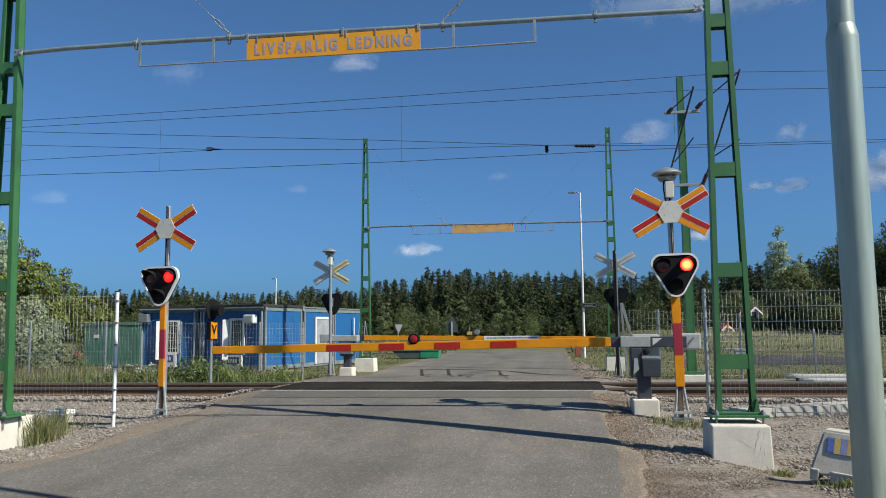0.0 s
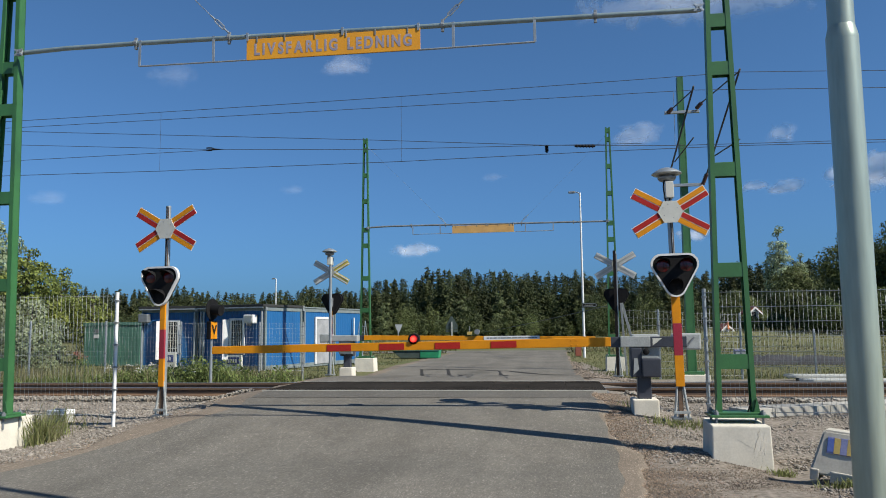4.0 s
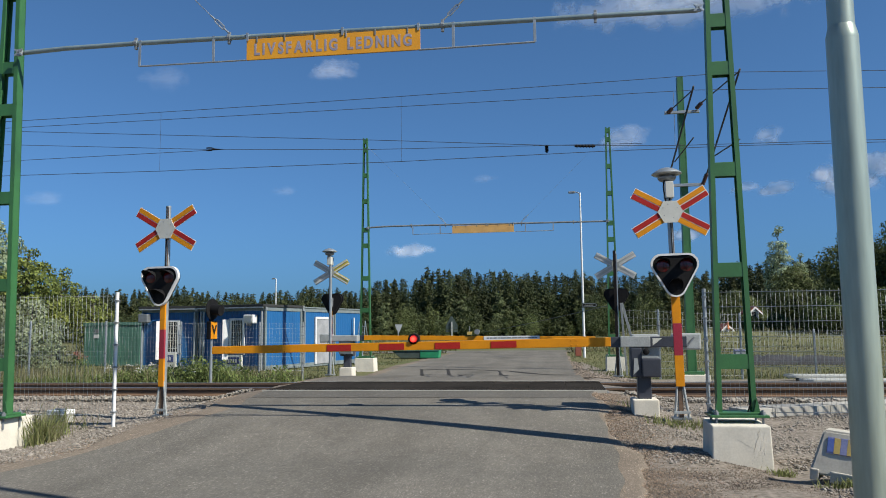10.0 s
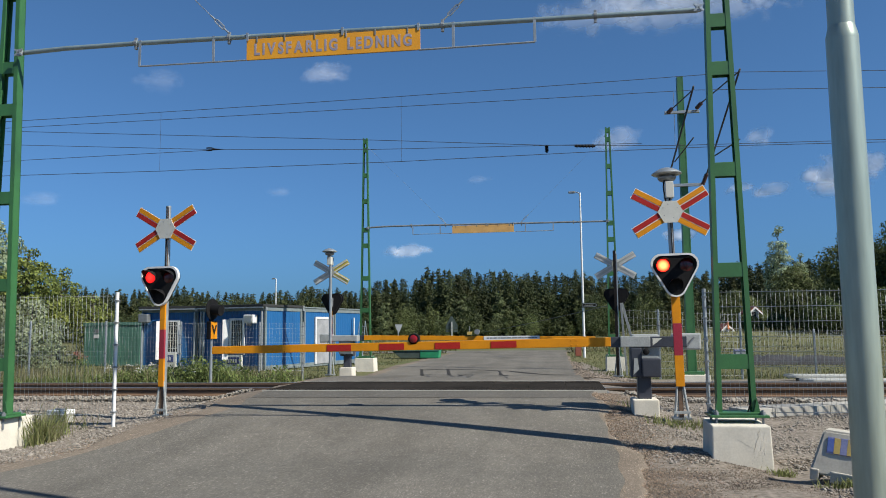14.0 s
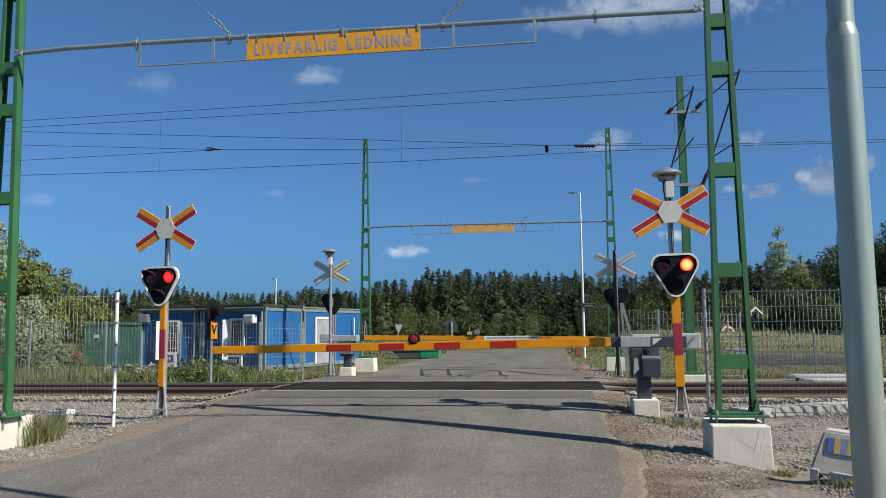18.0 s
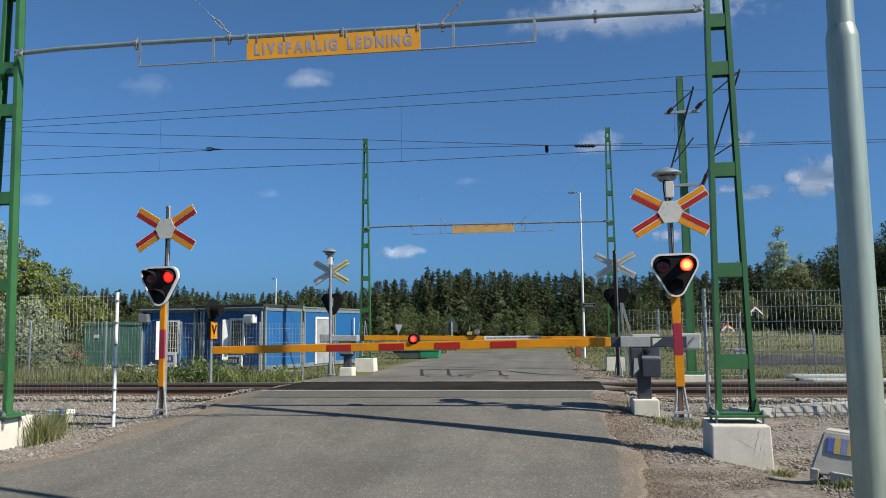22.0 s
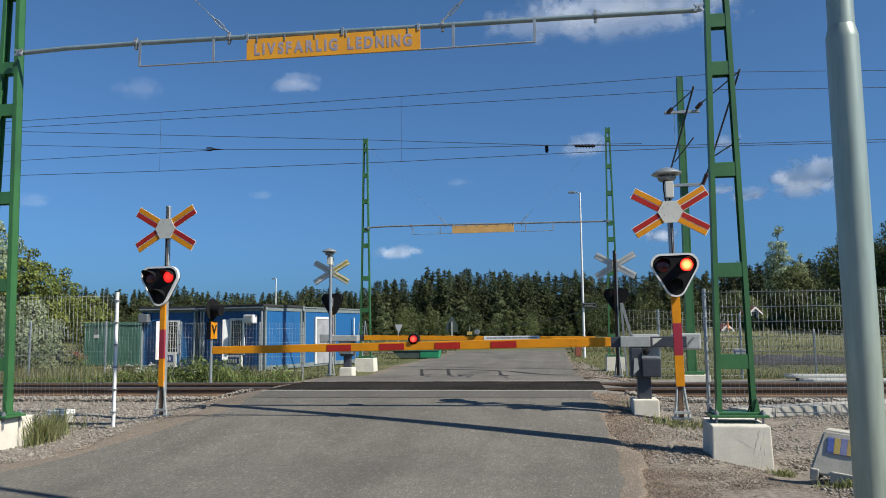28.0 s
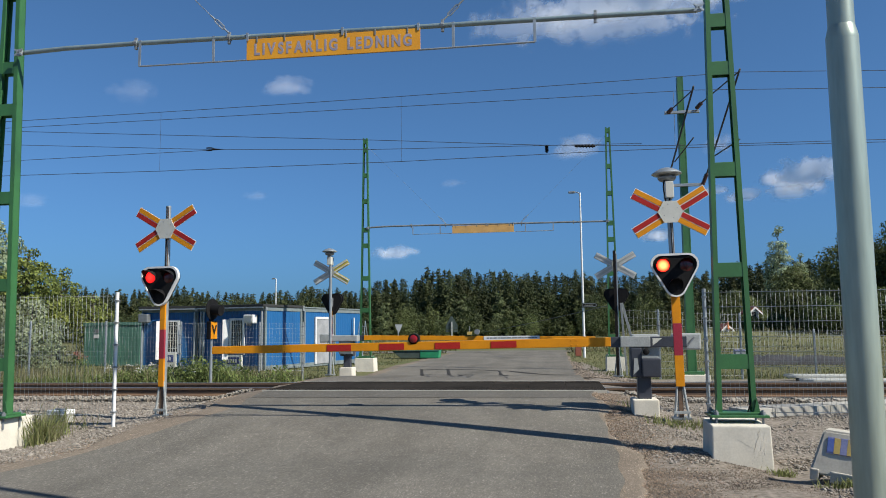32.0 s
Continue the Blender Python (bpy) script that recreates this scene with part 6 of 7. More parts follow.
stones("rocks", [(-8.8, 11.6, 0.08), (1.95, 12.4, 0.13), (4.7, 15.0, 0.13), (3.2, 15.1, 0.13), (2.2, 14.6, 0.13), (6.1, 15.1, 0.13)], 0.08, 0.14, "larger stones lying in the gravel")

# ---- plants ----


def leaf_quads(c, size, flat=0.0, face=None):
    """Small leaf quads round the centres c, turned roughly towards face where it is given."""
    n = len(c)
    u = rng.normal(size=(n, 3))
    u[:, 2] *= 1 - flat
    if face is not None:
        u = np.cross(u, face + rng.normal(0, 0.42, (n, 3)))
    u /= np.linalg.norm(u, axis=1)[:, None]
    w = rng.normal(size=(n, 3)) if face is None else np.cross(u, face + rng.normal(0, 0.42, (n, 3)))
    w -= u * (u * w).sum(1)[:, None]
    w /= np.linalg.norm(w, axis=1)[:, None]
    s = np.asarray(size)[:, None]
    v = np.stack([c + u * s, c + w * s * 0.55, c - u * s, c - w * s * 0.55], 1).reshape(-1, 3)
    f = np.arange(4 * n).reshape(-1, 4)
    return v, f


def crown_points(n, blobs):
    """Points in the shells of several blobs (centre, radii), and the way out of the crown at each."""
    pts, ways = [], []
    vol = np.array([r[0] * r[1] * r[2] for _, r in blobs]) ** 0.67
    for (c, r), k in zip(blobs, (n * vol / vol.sum()).astype(int)):
        d = rng.normal(size=(k, 3))
        d /= np.linalg.norm(d, axis=1)[:, None]
        q = rng.uniform(0.45, 1.08, (k, 1)) ** 0.6
        pts.append(np.array(c) + d * q * np.array(r))
        out = np.array((c[0], c[1], 0.0))
        ways.append(d + out / max(1e-6, np.linalg.norm(out)) * 0.5 + np.array((0, 0, 0.35)))
    ways = np.concatenate(ways)
    return np.concatenate(pts), ways / np.linalg.norm(ways, axis=1)[:, None]


def tree(x, y, h, spread_, leaf, n, size, label, mat, name="tree", trunk=0.12, lean=0.0, low=0.25, blobs_n=11, clump=1.0):
    t = bare(name, pose(x, y, gz(x, y) - 0.1), label, "tree" if name == "tree" else "bush")
    base = tube((0, 0, 0), (lean * h * 0.4, 0, h * 0.55), trunk, trunk * 0.6, 9)
    tube((lean * h * 0.4, 0, h * 0.55), (lean * h, 0, h * 0.93), trunk * 0.6, 0.02, 8, base)
    blobs = []
    for k in range(blobs_n):
        z = h * (low + (0.92 - low) * (k + 0.5) / blobs_n)
        taper = math.sin(math.pi * min(0.97, 0.16 + 0.84 * (k + 0.5) / blobs_n)) ** 0.7
        a = k * 2.4 + rng.uniform(-0.4, 0.4)
        d = spread_ * 0.55 * taper
        c = (lean * z + d * math.cos(a), d * math.sin(a), z + rng.uniform(-0.04, 0.04) * h)
        r = clump * spread_ * rng.uniform(0.38, 0.62) * (0.45 + 0.55 * taper)
        blobs.append((c, (r, r, r * rng.uniform(0.6, 0.9))))
        tube((lean * z * 0.9, 0, max(0.1, z - d * 0.6)), c, trunk * 0.32, 0.012, 6, base)
    part("trunk", base, mat, t, "brown trunk with limbs")
    p, way = crown_points(n, blobs)
    v, f = leaf_quads(p, rng.uniform(size * 0.6, size * 1.4, len(p)), 0.0, way)
    cr = raw("crown", v, f, leaf)
    cr.parent = t
    return t


# willows and trees behind the fence
for x, y, h, s, lab in ((-20.3, 25.5, 3.1, 1.6, "grey-green willow bush behind the fence"), (-18.3, 25.2, 2.9, 1.5, "grey-green willow bush behind the fence"), (-22.6, 26.0, 3.4, 1.6, "tall grey-green willow bush behind the fence"), (-19.4, 24.3, 1.9, 1.2, "low grey-green willow bush behind the fence")):
    tree(x, y, h, s, WILLOW, 5200, 0.055, lab, BARK, "bush", 0.05, 0, 0.08, 12)
tree(-23.2, 31.5, 5.5, 1.9, LEAF_Y, 7500, 0.075, "young broad-leaved tree with sunlit yellow-green leaves", BARK, low=0.25, blobs_n=38, clump=0.55)
tree(-25.3, 37.0, 5.1, 1.8, LEAF_Y, 5000, 0.07, "young broad-leaved tree with sunlit yellow-green leaves", BARK, low=0.3, blobs_n=30, clump=0.55)
tree(-23.6, 37.2, 3.9, 1.5, LEAF_Y, 3400, 0.065, "low broad-leaved tree with sunlit yellow-green leaves", BARK, low=0.2, blobs_n=26, clump=0.55)
tree(-24.8, 30.5, 4.4, 1.6, LEAF, 4200, 0.10, "dense green broad-leaved tree by the willows", BARK)
tree(-28.3, 36.0, 8.2, 1.5, BIRCH, 4200, 0.10, "slender birch behind the willows", WHITE, trunk=0.09, low=0.3)
bloom = tree(-15.9, 24.3, 0.95, 0.42, WEED, 900, 0.03, "small bush with rusty red flower heads by the container", BARK, "bush", 0.015, 0, 0.1, 9)
q = np.array([(0.3 * math.cos(a) * r, 0.25 * math.sin(a) * r, 0.95 - 0.2 * r) for a, r in zip(rng.uniform(0, 6.3, 26), rng.random(26))])
heads = raw("flower_heads", *leaf_quads(np.repeat(q, 12, 0) + rng.normal(0, 0.03, (312, 3)), rng.uniform(0.012, 0.03, 312)), RUST_BLOOM)
heads.parent = bloom
heads["label"] = "rusty red flower heads"
# trees on the far side of the meadow
for x, y, h, s, mat, n, lab in (
    (26.6, 96, 12.7, 1.9, BIRCH, 7500, "tall pale birch above the trees"),
    (30.2, 100, 9.7, 1.3, BIRCH, 2600, "slim birch at the wood's edge"),
    (27.0, 74, 9.1, 4.2, LEAF_SUN, 7000, "olive-green broad-leaved tree beyond the meadow"),
    (31.5, 72, 11.5, 4.6, LEAF_SUN, 8000, "tall olive-green broad-leaved tree beyond the meadow"),
    (36.0, 70, 14.4, 5.0, LEAF_SUN, 9000, "tall olive-green broad-leaved tree beyond the meadow"),
    (24.0, 82, 6.5, 3.6, LEAF_SUN, 6000, "broad-leaved tree beyond the meadow"),
    (20.6, 92, 4.5, 3.2, EDGE, 5000, "low sunlit bushes beyond the meadow"),
    (26.2, 66, 3.7, 3.0, LEAF, 5000, "dense low tree beyond the meadow"),
    (30.2, 64, 4.1, 3.2, LEAF, 5000, "dense low tree beyond the meadow"),
    (22.8, 70, 2.8, 2.4, LEAF, 4000, "low green bush beyond the meadow"),
    (18.6, 77, 1.4, 1.2, LEAF, 3000, "low bush in front of the white house"),
    (20.9, 77, 1.6, 1.2, LEAF, 3000, "low bush beside the white house"),
):
    tree(x, y, h, s, mat, int(n * (1.0 if mat is BIRCH else 2.2)), (0.11 if mat is BIRCH else 0.12) if h > 6 else 0.09, lab, BARK, trunk=0.16, low=0.12, blobs_n=30 if mat is BIRCH else 18, clump=0.95 if mat is BIRCH else 0.9)


def spruce_arrays(h, width):
    """A spruce of unit height: uneven boughs, each a row of small drooping sprays."""
    pts, out, size = [], [], []
    for i in range(200):
        z = 0.06 + 0.92 * rng.random() ** 0.8
        reach = (width * (1 - z) ** 0.72 + 0.010) * rng.uniform(0.6, 1.12)
        a = rng.uniform(0, 2 * math.pi)
        n = 3 + int(reach / width * 9)
        for k in range(n):
            u = (k + rng.uniform(0.2, 1.0)) / n
            r = reach * u
            pts.append((r * math.cos(a) + rng.normal(0, 0.006), r * math.sin(a) + rng.normal(0, 0.006), z - 0.30 * r * u + 0.05 * r + rng.normal(0, 0.006)))
            out.append((math.cos(a), math.sin(a), -0.55))
            size.append(0.010 + 0.020 * (1 - z) * rng.uniform(0.6, 1.3))
    p, o, sz = np.array(pts), np.array(out), np.array(size)[:, None]
    o = o + rng.normal(0, 0.45, o.shape)
    o /= np.linalg.norm(o, axis=1)[:, None]
    w = np.cross(o, np.stack([p[:, 0] * 2, p[:, 1] * 2, np.full(len(p), 0.35)], -1) + rng.normal(0, 0.45, o.shape))
    w /= np.linalg.norm(w, axis=1)[:, None]
    v = np.stack([p - o * sz, p + w * sz * 0.6, p + o * sz, p - w * sz * 0.6], 1).reshape(-1, 3)
    f = np.arange(len(v)).reshape(-1, 4)
    k = len(v)
    t = np.array([(-0.010, 0, 0), (0.010, 0, 0), (0.001, 0, 1.0), (-0.001, 0, 1.0), (0, -0.010, 0), (0, 0.010, 0), (0, 0.001, 1.0), (0, -0.001, 1.0)])
    return np.concatenate([v, t]), np.concatenate([f, [(k, k + 1, k + 2, k + 3), (k + 4, k + 5, k + 6, k + 7)]])


def pine_arrays(n, wide, low):
    """A pine of unit height: bare trunk, uneven rounded crown of flat clumps."""
    blobs = []
    for k in range(16):
        u = (k + 0.5) / 16
        z = low + (0.97 - low) * u
        w = wide * math.sin(math.pi * (0.25 + 0.7 * u)) ** 0.8
        a = rng.uniform(0, 6.3)
        d = w * rng.uniform(0.25, 0.8)
        blobs.append(((d * math.cos(a), d * math.sin(a), z), (w * 0.5, w * 0.5, w * 0.26)))
    p, way = crown_points(n, blobs)
    v, f = leaf_quads(p, rng.uniform(0.012, 0.024, len(p)), 0.0, way)
    k = len(v)
    t = np.array([(-0.011, 0, 0), (0.011, 0, 0), (0.004, 0, 0.9), (-0.004, 0, 0.9), (0, -0.011, 0), (0, 0.011, 0), (0, 0.004, 0.9), (0, -0.004, 0.9)])
    return np.concatenate([v, t]), np.concatenate([f, [(k, k + 1, k + 2, k + 3), (k + 4, k + 5, k + 6, k + 7)]])


def leafy_arrays(h, n, wide=0.30):
    blobs = []
    for k in range(9):
        z = h * (0.14 + 0.74 * (k + 0.5) / 9)
        w = wide * h * math.sin(math.pi * (0.2 + 0.75 * (k + 0.5) / 9)) ** 0.6
        a = k * 2.4
        blobs.append(((w * 0.55 * math.cos(a), w * 0.55 * math.sin(a), z), (w * 0.6, w * 0.6, w * 0.45)))
    p, way = crown_points(n, blobs)
    return leaf_quads(p, rng.uniform(0.012, 0.030, len(p)) * h * 0.8, 0.0, way)


def far_wood(name, kinds, spots, mat, label):
    vs, fs, tones, off = [], [], [], 0
    for x, y, h in spots:
        v, f = kinds[rng.integers(len(kinds))]
        a = rng.uniform(0, 6.3)
        c, s = math.cos(a), math.sin(a)
        q = v * h
        q = np.stack([q[:, 0] * c - q[:, 1] * s + x, q[:, 0] * s + q[:, 1] * c + y, q[:, 2] - 0.3], -1)
        vs.append(q)
        fs.append(f + off)
        tones.append(np.full(len(v), rng.uniform(-0.38, 0.45), np.float32))
        off += len(v)
    ob = raw(name, np.concatenate(vs), np.concatenate(fs), mat)
    ob.data.attributes.new("tone", "FLOAT", "POINT").data.foreach_set("value", np.concatenate(tones))
    return tagged(ob, label, "wood", kind="stuff")


def skyline(az):
    """How high the wood stands over the horizon, in degrees, along the compass."""
    keys = ((-40, 3.0), (-31, 3.0), (-27, 3.15), (-23, 2.7), (-19, 3.0), (-17.6, 3.4), (-17, 3.0), (-15.7, 3.15), (-14.3, 2.9), (-13.7, 3.5), (-12.8, 3.95), (-11, 3.9), (-10.3, 3.6), (-9.9, 4.4), (-9.2, 4.85), (-8.5, 4.6), (-7.7, 4.7), (-7, 4.2), (-6.3, 4.7), (-5.4, 4.1), (-4.6, 4.5), (-3.5, 4.5), (-2.6, 4.2), (-1.8, 4.25), (0.4, 4.2), (1.2, 3.9), (1.7, 4.4), (3.2, 3.9), (4.1, 4.2), (5.3, 3.9), (8.7, 4.3), (12, 4.3), (14.3, 4.6), (18, 4.6), (30, 5.5))
    for (a, p), (b, q) in zip(keys, keys[1:]):
        if a <= az <= b:
            return p + (q - p) * (az - a) / (b - a)
    return 3.0


spruces = [spruce_arrays(1.0, w) for w in (0.20, 0.25, 0.29, 0.32, 0.22, 0.27)]
pines = [pine_arrays(1700, w, lo) for w, lo in ((0.15, 0.3), (0.18, 0.4), (0.13, 0.25), (0.2, 0.45), (0.16, 0.2))]
leafies = [leafy_arrays(1.0, 1700, w) for w in (0.30, 0.24, 0.34, 0.18, 0.27)]
slender = [leafy_arrays(1.0, 1400, w) for w in (0.13, 0.16, 0.2)]
spots_s, spots_l, spots_f = [], [], []
for row, dist in enumerate((150, 157, 165, 174, 184)):
    az = -40.0 + row * 0.3
    while az < 30:
        d = dist * rng.uniform(0.98, 1.03)
        h = 1.5 + d * math.tan(radians(skyline(max(-40, min(30, az))))) * rng.choice((0.84, 0.90, 0.95, 0.98, 1.0, 1.03) if az > -14 else (0.94, 0.98, 1.02, 1.05, 1.08)) * rng.uniform(0.97, 1.03)
        spot = (d * math.sin(radians(az)), d * math.cos(radians(az)), h)
        if rng.random() < (0.76 if az > -14 else 0.5):
            spots_s.append(spot)
        else:
            spots_l.append((spot[0], spot[1], h * rng.uniform(0.78, 1.0)))
        az += rng.uniform(0.4, 0.9) if az > -14 else rng.uniform(0.3, 0.62)
for row, dist in enumerate((128, 136, 143)):
    az = -40.0
    while az < 24:
        d = dist * rng.uniform(0.97, 1.03)
        spots_f.append((d * math.sin(radians(az)), d * math.cos(radians(az)), (1.8 + 6.0 * rng.random() ** 1.5) + row * 1.2))
        az += rng.uniform(0.5, 1.7)
far_wood("spruce_wood", spruces, spots_s, PINE, "dark spruce wood along the horizon")
far_wood("pine_wood", pines, spots_l[::4] + spots_l[1::4] + spots_l[2::4], PINE_B, "dull green pines among the spruces")
far_wood("broadleaf_wood", leafies, [(x, y, h * 0.82) for x, y, h in spots_l[3::4]], LEAF_FAR, "green broad-leaved trees among the spruces")
far_wood("wood_edge", leafies, spots_f[::3], EDGE, "lighter bushes and young trees at the wood's edge")
far_wood("wood_edge", leafies + slender, spots_f[1::3], LEAF_FAR, "darker young trees at the wood's edge")
far_wood("wood_edge", slender, spots_f[2::3], BIRCH_F, "slender pale birches at the wood's edge")


def blades(name, spots, h0, h1, mat, label, lean=0.35, width=0.006, lumpy=False):
    n = len(spots)
    p = np.array(spots)
    a = rng.uniform(0, 2 * np.pi, n)
    h = rng.uniform(h0, h1, n)
    if lumpy:
        h *= np.array([0.35 + 1.3 * max(0.0, noise.noise(Vector((q[0] * 0.8, q[1] * 0.8, 9))) + 0.3) for q in spots])
    w = width * rng.uniform(0.7, 1.4, n)
    side = np.stack([np.cos(a), np.sin(a), np.zeros(n)], -1)
    tip = np.stack([rng.normal(0, lean, n) * h, rng.normal(0, lean, n) * h, h], -1)
    mid = tip * 0.5
    mid[:, 2] = h * 0.58
    v = np.stack([p - side * w[:, None], p + side * w[:, None], p + mid + side * w[:, None] * 0.8, p + mid - side * w[:, None] * 0.8, p + tip], 1).reshape(-1, 3)
    b = 5 * np.arange(n)[:, None]
    f = np.concatenate([b + np.array([0, 1, 2]), b + np.array([0, 2, 3]), b + np.array([3, 2, 4])])
    ob = raw(name, v, f, mat)
    return tagged(ob, label, "grass", kind="stuff")


def patch(n, cx, cy, rx, ry):
    q = rng.normal(size=(n, 2)) * 0.5
    return [(cx + rx * u, cy + ry * w, gz(cx + rx * u, cy + ry * w) - 0.03) for u, w in q]


blades("grass_tuft", patch(130, -7.02, 10.1, 0.10, 0.35) + patch(60, -7.5, 11.0, 0.6, 0.3), 0.12, 0.46, HAY, "dry stalks in the tuft beside the block", 0.25, 0.004)
blades("grass_tuft", patch(300, -7.05, 10.05, 0.07, 0.30) + patch(40, -7.2, 10.8, 0.25, 0.25) + patch(30, -7.9, 11.2, 0.8, 0.3), 0.1, 0.5, TUFT, "tuft of green grass beside the concrete block")
blades("grass_tuft", patch(170, 1.62, 11.35, 0.35, 0.25) + patch(80, 2.0, 11.5, 0.25, 0.2) + patch(60, 1.2, 12.6, 0.2, 0.2), 0.04, 0.17, TUFT, "low grass at the foot of the signal")
blades("grass_tuft", patch(260, 2.75, 7.95, 0.3, 0.08) + patch(160, 2.4, 8.9, 0.12, 0.1), 0.03, 0.12, TUFT, "short grass by the concrete blocks")


def field(n, x0, x1, y0, y1, keep=None):
    out = []
    while len(out) < n:
        x, y = rng.uniform(x0, x1), y0 + (y1 - y0) * rng.random() ** 1.5
        if (x < ROAD_L - 1.3 or x > ROAD_R + 0.1) and (x < 0 or x > shoulder_edge(y)) and (keep is None or keep(x, y)):
            out.append((x, y, gz(x, y) - 0.03))
    return out


def clumpy(x, y):
    return noise.noise(Vector((x * 0.9, y * 0.9, 2))) + 0.25 > rng.uniform(-0.4, 0.6)


blades("tall_weeds", field(4200, -20, -6.6, 18.9, 21.6, clumpy), 0.12, 0.5, WEED, "tall green weeds beside the track", 0.3, 0.009, True)
blades("tall_weeds", field(1500, -14, -6.9, 18.7, 20.3, clumpy), 0.15, 0.45, WEED, "tall green weeds beside the track", 0.4, 0.014, True)
p = np.array(field(4200, -12.0, -6.8, 18.9, 20.6, clumpy))
p[:, 2] += rng.uniform(0.03, 0.5, len(p)) * np.array([0.25 + 1.4 * max(0.0, noise.noise(Vector((q[0] * 0.8, q[1] * 0.8, 9))) + 0.3) for q in p])
tagged(raw("weed_leaves", *leaf_quads(p, rng.uniform(0.025, 0.06, len(p))), WEED), "broad weed leaves beside the track", "weeds", kind="stuff")
blades("tall_dry_grass", field(3200, -22, -10.2, 18.9, 23.5, clumpy), 0.25, 0.65, HAY, "tall pale dry grass in front of the willows", 0.22, 0.007)
blades("tall_dry_grass", field(500, -10.5, -6.8, 18.9, 21.5, clumpy), 0.3, 0.6, HAY, "dry stalks among the green weeds", 0.22, 0.006)
p = np.array(field(34, -12.0, -9.2, 19.0, 20.4))
p[:, 2] += rng.uniform(0.35, 0.6, len(p))
tagged(raw("weed_flowers", *leaf_quads(np.repeat(p, 14, 0) + rng.normal(0, 0.035, (14 * len(p), 3)) * (1, 1, 0.3), rng.uniform(0.012, 0.025, 14 * len(p)), 0.7), FLOWER), "white umbel flower heads among the weeds", "weeds", kind="stuff")
blades("meadow_grass", field(42000, -30, 30, 22.4, 60), 0.04, 0.15, STRAW, "dry yellowish meadow grass beyond the track", 0.45, 0.008)
blades("meadow_grass", field(26000, -30, 30, 22.4, 60, clumpy), 0.04, 0.16, GRASS, "green meadow grass beyond the track", 0.45, 0.009)
blades("meadow_grass", field(16000, -60, 60, 50, 120), 0.15, 0.35, STRAW, "dry meadow grass in the distance", 0.35, 0.035)

# ---- clouds ----


def cloud_material():
    m = bpy.data.materials.new("cloud_vapour")
    m.use_nodes = True
    nt = m.node_tree
    n, ln = nt.nodes, nt.links
    n.clear()
    tc = n.new("ShaderNodeTexCoord")
    sub = n.new("ShaderNodeVectorMath")
    sub.operation = "SUBTRACT"
    sub.inputs[1].default_value = (0.5, 0.5, 0.47)
    ln.new(tc.outputs["Generated"], sub.inputs[0])
    length = n.new("ShaderNodeVectorMath")
    length.operation = "LENGTH"
    flat = n.new("ShaderNodeVectorMath")
    flat.operation = "MULTIPLY"
    flat.inputs[1].default_value = (1, 0, 1)
    ln.new(sub.outputs[0], flat.inputs[0])
    ln.new(flat.outputs[0], length.inputs[0])
    ns = n.new("ShaderNodeTexNoise")
    ns.inputs["Scale"].default_value, ns.inputs["Detail"].default_value, ns.inputs["Roughness"].default_value = 0.017, 4, 0.5
    ln.new(tc.outputs["Object"], ns.inputs["Vector"])
    # density falls off outwards and is torn by the noise
    fall = n.new("ShaderNodeMapRange")
    fall.inputs["From Min"].default_value, fall.inputs["From Max"].default_value = 0.08, 0.5
    fall.inputs["To Min"].default_value, fall.inputs["To Max"].default_value = 0.34, -0.42
    ln.new(length.outputs["Value"], fall.inputs["Value"])
    add = n.new("ShaderNodeMath")
    ln.new(fall.outputs[0], add.inputs[0])
    ln.new(ns.outputs["Fac"], add.inputs[1])
    cut = n.new("ShaderNodeMapRange")
    cut.interpolation_type = "SMOOTHSTEP"
    cut.inputs["From Min"].default_value, cut.inputs["From Max"].default_value = 0.43, 0.76
    ln.new(add.outputs[0], cut.inputs["Value"])
    info = n.new("ShaderNodeObjectInfo")
    mul = n.new("ShaderNodeMath")
    mul.operation = "MULTIPLY"
    # flatter underside
    axis = n.new("ShaderNodeSeparateXYZ")
    ln.new(tc.outputs["Generated"], axis.inputs[0])
    base = n.new("ShaderNodeMapRange")
    base.interpolation_type = "SMOOTHSTEP"
    base.inputs["From Min"].default_value, base.inputs["From Max"].default_value = 0.20, 0.42
    ln.new(axis.outputs["Z"], base.inputs["Value"])
    body = n.new("ShaderNodeMath")
    body.operation = "MULTIPLY"
    ln.new(cut.outputs[0], body.inputs[0])
    ln.new(base.outputs[0], body.inputs[1])
    ln.new(body.outputs[0], mul.inputs[0])
    ln.new(info.outputs["Alpha"], mul.inputs[1])
    dif = n.new("ShaderNodeBsdfDiffuse")
    dif.inputs["Color"].default_value = (0.67, 0.67, 0.67, 1)
    tr = n.new("ShaderNodeBsdfTranslucent")
    tr.inputs["Color"].default_value = (0.67, 0.67, 0.67, 1)
    both = n.new("ShaderNodeAddShader")
    ln.new(dif.outputs[0], both.inputs[0])
    ln.new(tr.outputs[0], both.inputs[1])
    clear = n.new("ShaderNodeBsdfTransparent")
    mix = n.new("ShaderNodeMixShader")
    ln.new(mul.outputs[0], mix.inputs[0])
    ln.new(clear.outputs[0], mix.inputs[1])
    ln.new(both.outputs[0], mix.inputs[2])
    out = n.new("ShaderNodeOutputMaterial")
    ln.new(mix.outputs[0], out.inputs["Surface"])
    return m


CLOUD = cloud_material()
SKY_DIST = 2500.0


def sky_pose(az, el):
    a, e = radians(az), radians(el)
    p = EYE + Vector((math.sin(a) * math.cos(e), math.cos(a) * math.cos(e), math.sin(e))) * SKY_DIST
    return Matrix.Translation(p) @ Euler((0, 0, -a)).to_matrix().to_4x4()


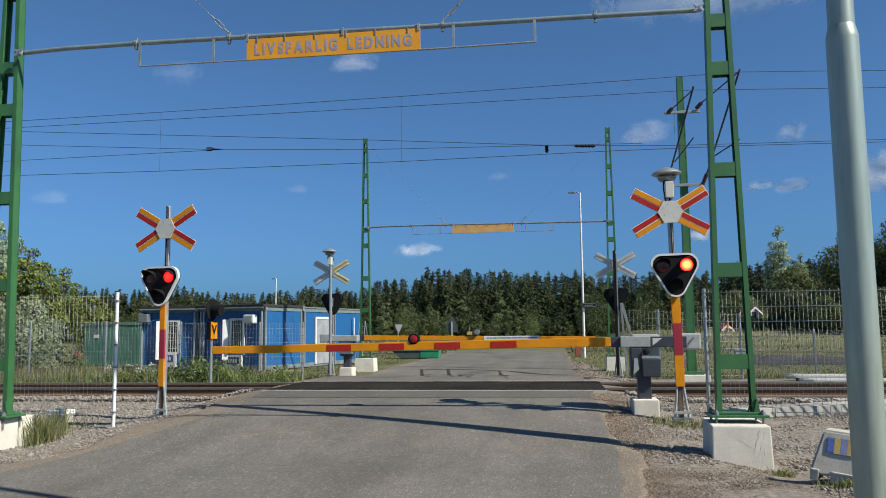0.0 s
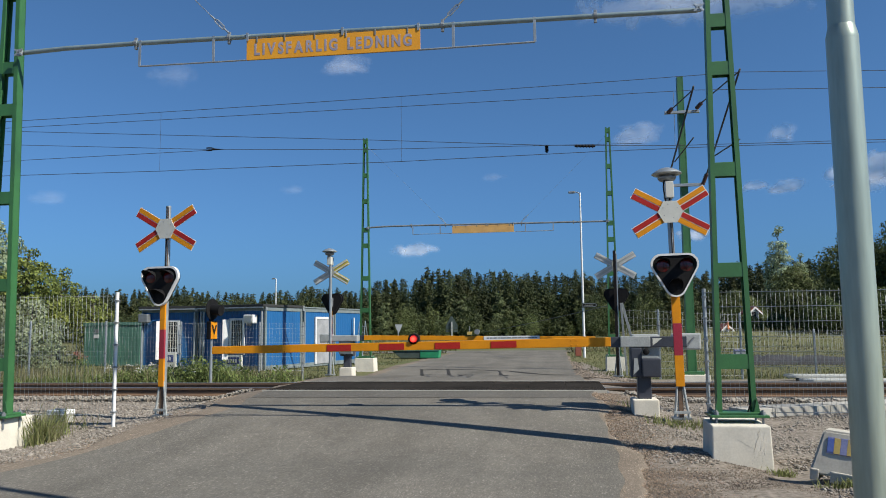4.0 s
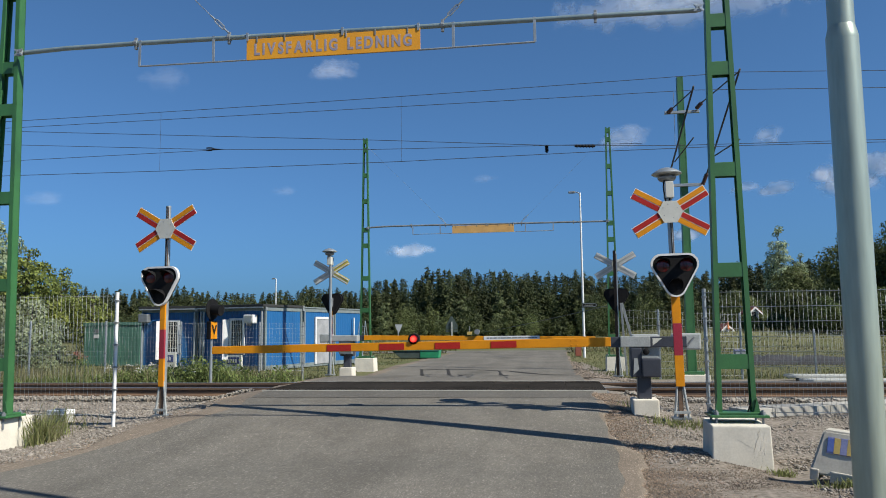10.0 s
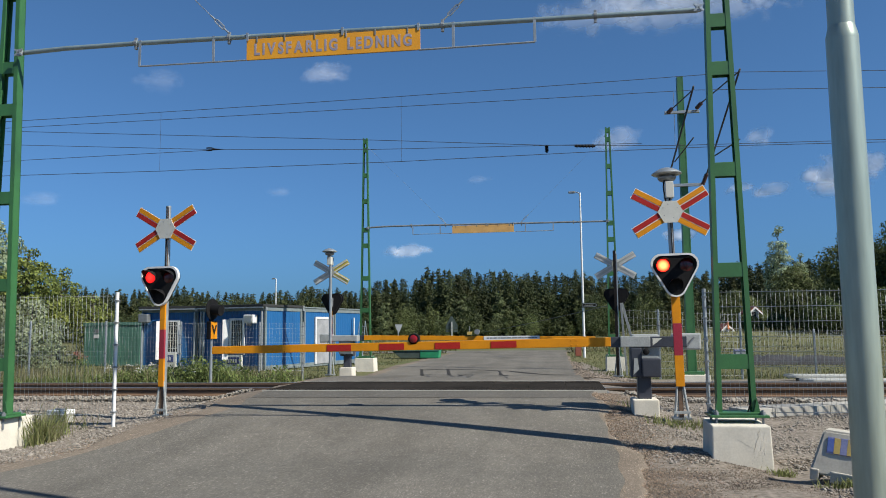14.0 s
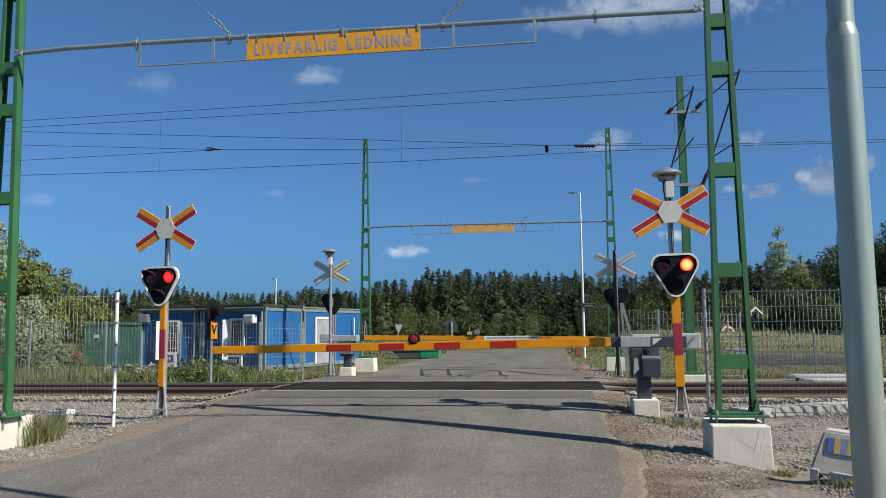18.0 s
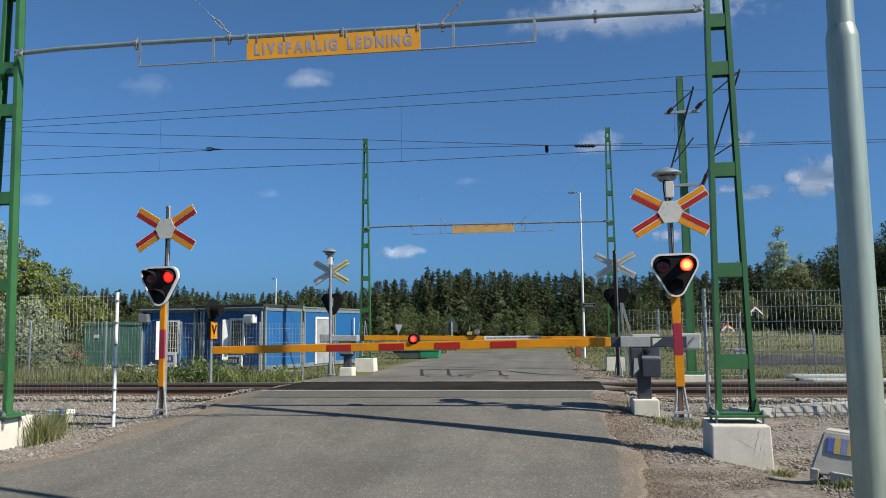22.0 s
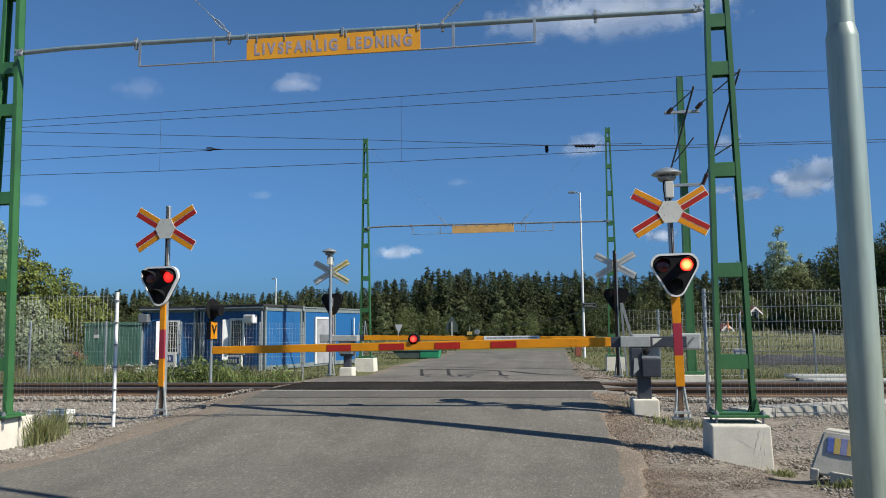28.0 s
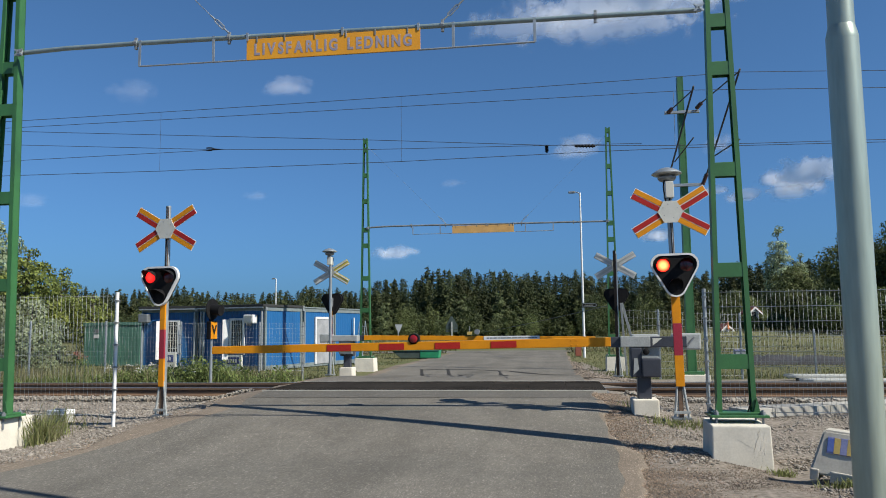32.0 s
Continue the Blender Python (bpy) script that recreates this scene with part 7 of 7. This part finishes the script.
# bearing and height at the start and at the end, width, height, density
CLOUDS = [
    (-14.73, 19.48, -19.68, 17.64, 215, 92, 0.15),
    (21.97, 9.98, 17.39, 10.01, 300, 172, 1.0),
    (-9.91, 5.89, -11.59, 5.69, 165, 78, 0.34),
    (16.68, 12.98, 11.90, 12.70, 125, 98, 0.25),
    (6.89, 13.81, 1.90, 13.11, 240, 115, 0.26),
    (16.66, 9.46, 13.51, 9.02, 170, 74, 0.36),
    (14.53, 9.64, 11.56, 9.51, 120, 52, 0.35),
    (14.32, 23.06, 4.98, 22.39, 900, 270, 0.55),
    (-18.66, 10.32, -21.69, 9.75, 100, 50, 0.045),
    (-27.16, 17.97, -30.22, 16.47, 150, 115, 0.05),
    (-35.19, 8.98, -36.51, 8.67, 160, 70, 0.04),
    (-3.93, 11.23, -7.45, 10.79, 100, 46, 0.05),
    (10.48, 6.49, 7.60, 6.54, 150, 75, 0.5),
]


def puff(parent, w, h, density, seed, x, z):
    """Layered wisps, wider in the middle than at front and back."""
    v, f = [], []
    layers = 2 if seed < 1000 else 1
    nx_, nz_ = 10, 6
    for k in range(layers):
        u = (k - (layers - 1) / 2) / layers * 2
        scale = math.sqrt(max(0.15, 1 - u * u * 0.8))
        base = len(v)
        for j in range(nz_ + 1):
            for i in range(nx_ + 1):
                px_ = (i / nx_ - 0.5) * w * scale
                pz = (j / nz_ - 0.5) * h * scale
                py = u * h * 0.5 + h * 0.12 * noise.noise(Vector((px_ / h * 3, pz / h * 3, seed + k)))
                v.append((px_, py, pz))
        for j in range(nz_):
            for i in range(nx_):
                q = base + j * (nx_ + 1) + i
                f.append((q, q + 1, q + nx_ + 2, q + nx_ + 1))
    ob = raw("puff", v, f, CLOUD, True)
    ob.color = (1, 1, 1, density)
    ob.visible_shadow = False
    ob.parent = parent
    ob.location = (x, 0, z)


def cloud(w, h, density, seed):
    wide = w > 700
    t = bare("cloud", pose(0, 0, 0), "broad white cloud drifting overhead" if wide else "small white cumulus cloud drifting in the blue sky", "cloud", "drifting clouds")
    r = random.Random(seed)
    puff(t, w, h, density, seed, 0, 0)
    for k in range(4 if wide else 2):
        puff(t, w * r.uniform(0.4, 0.65), h * r.uniform(0.5, 0.75), density * 0.8, seed + 1000 + k, w * r.uniform(-0.32, 0.32), h * r.uniform(-0.16, 0.16))
    return t


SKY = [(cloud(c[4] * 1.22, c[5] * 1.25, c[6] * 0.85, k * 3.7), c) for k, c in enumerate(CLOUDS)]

# ---- flashing lamps and drifting clouds ----


def flash(g, x, z, back, front, spans):
    rows = [(0.0, pose(x, front if spans and spans[0][0] <= 0 else back, z))]
    tick = 1 / FPS
    for a, b in spans:
        if a > 0:
            rows += [(a - tick, pose(x, back, z)), (a, pose(x, front, z))]
        if b < 32:
            rows += [(b - tick, pose(x, front, z)), (b, pose(x, back, z))]
    rows.append((32.0, pose(x, front if spans and spans[-1][1] >= 32 else back, z)))
    walk(g, rows)


def blink(side, dark):
    """Times at which the lamp on that side shines; the two change every 3/8 s."""
    out = []
    t = 0.367 - 0.75 + (0.0 if side < 0 else 0.375)
    while t < 32:
        a, b = max(0.0, t), min(32.0, t + 0.367)
        if b > 0.05 and not any(p <= (a + b) / 2 <= q for p, q in dark):
            out.append((round(a * 30) / 30, round(b * 30) / 30))
        t += 0.75
    return out


def motions():
    for g, side, x, z in LAMPS:
        near = g.parent.matrix_basis.translation.x > 0
        dark = [(1.95, 4.75), (8.9, 10.2), (15.8, 17.75)] if near else [(1.55, 4.75), (8.75, 10.2), (15.8, 17.4)]
        flash(g, x, z, -0.12, -0.176, blink(side, dark))
    for g, x, z in BARRIER_LAMPS:
        spans, t = [], 0.367 - 0.2
        while t < 32:
            spans.append((round(max(0, t) * 30) / 30, round(min(32, t + 0.27) * 30) / 30))
            t += 0.75
        flash(g, x, z, -0.075, -0.122, spans)
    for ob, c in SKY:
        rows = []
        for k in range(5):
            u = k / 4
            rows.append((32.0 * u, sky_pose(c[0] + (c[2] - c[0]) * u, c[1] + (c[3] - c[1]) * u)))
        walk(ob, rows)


motions()
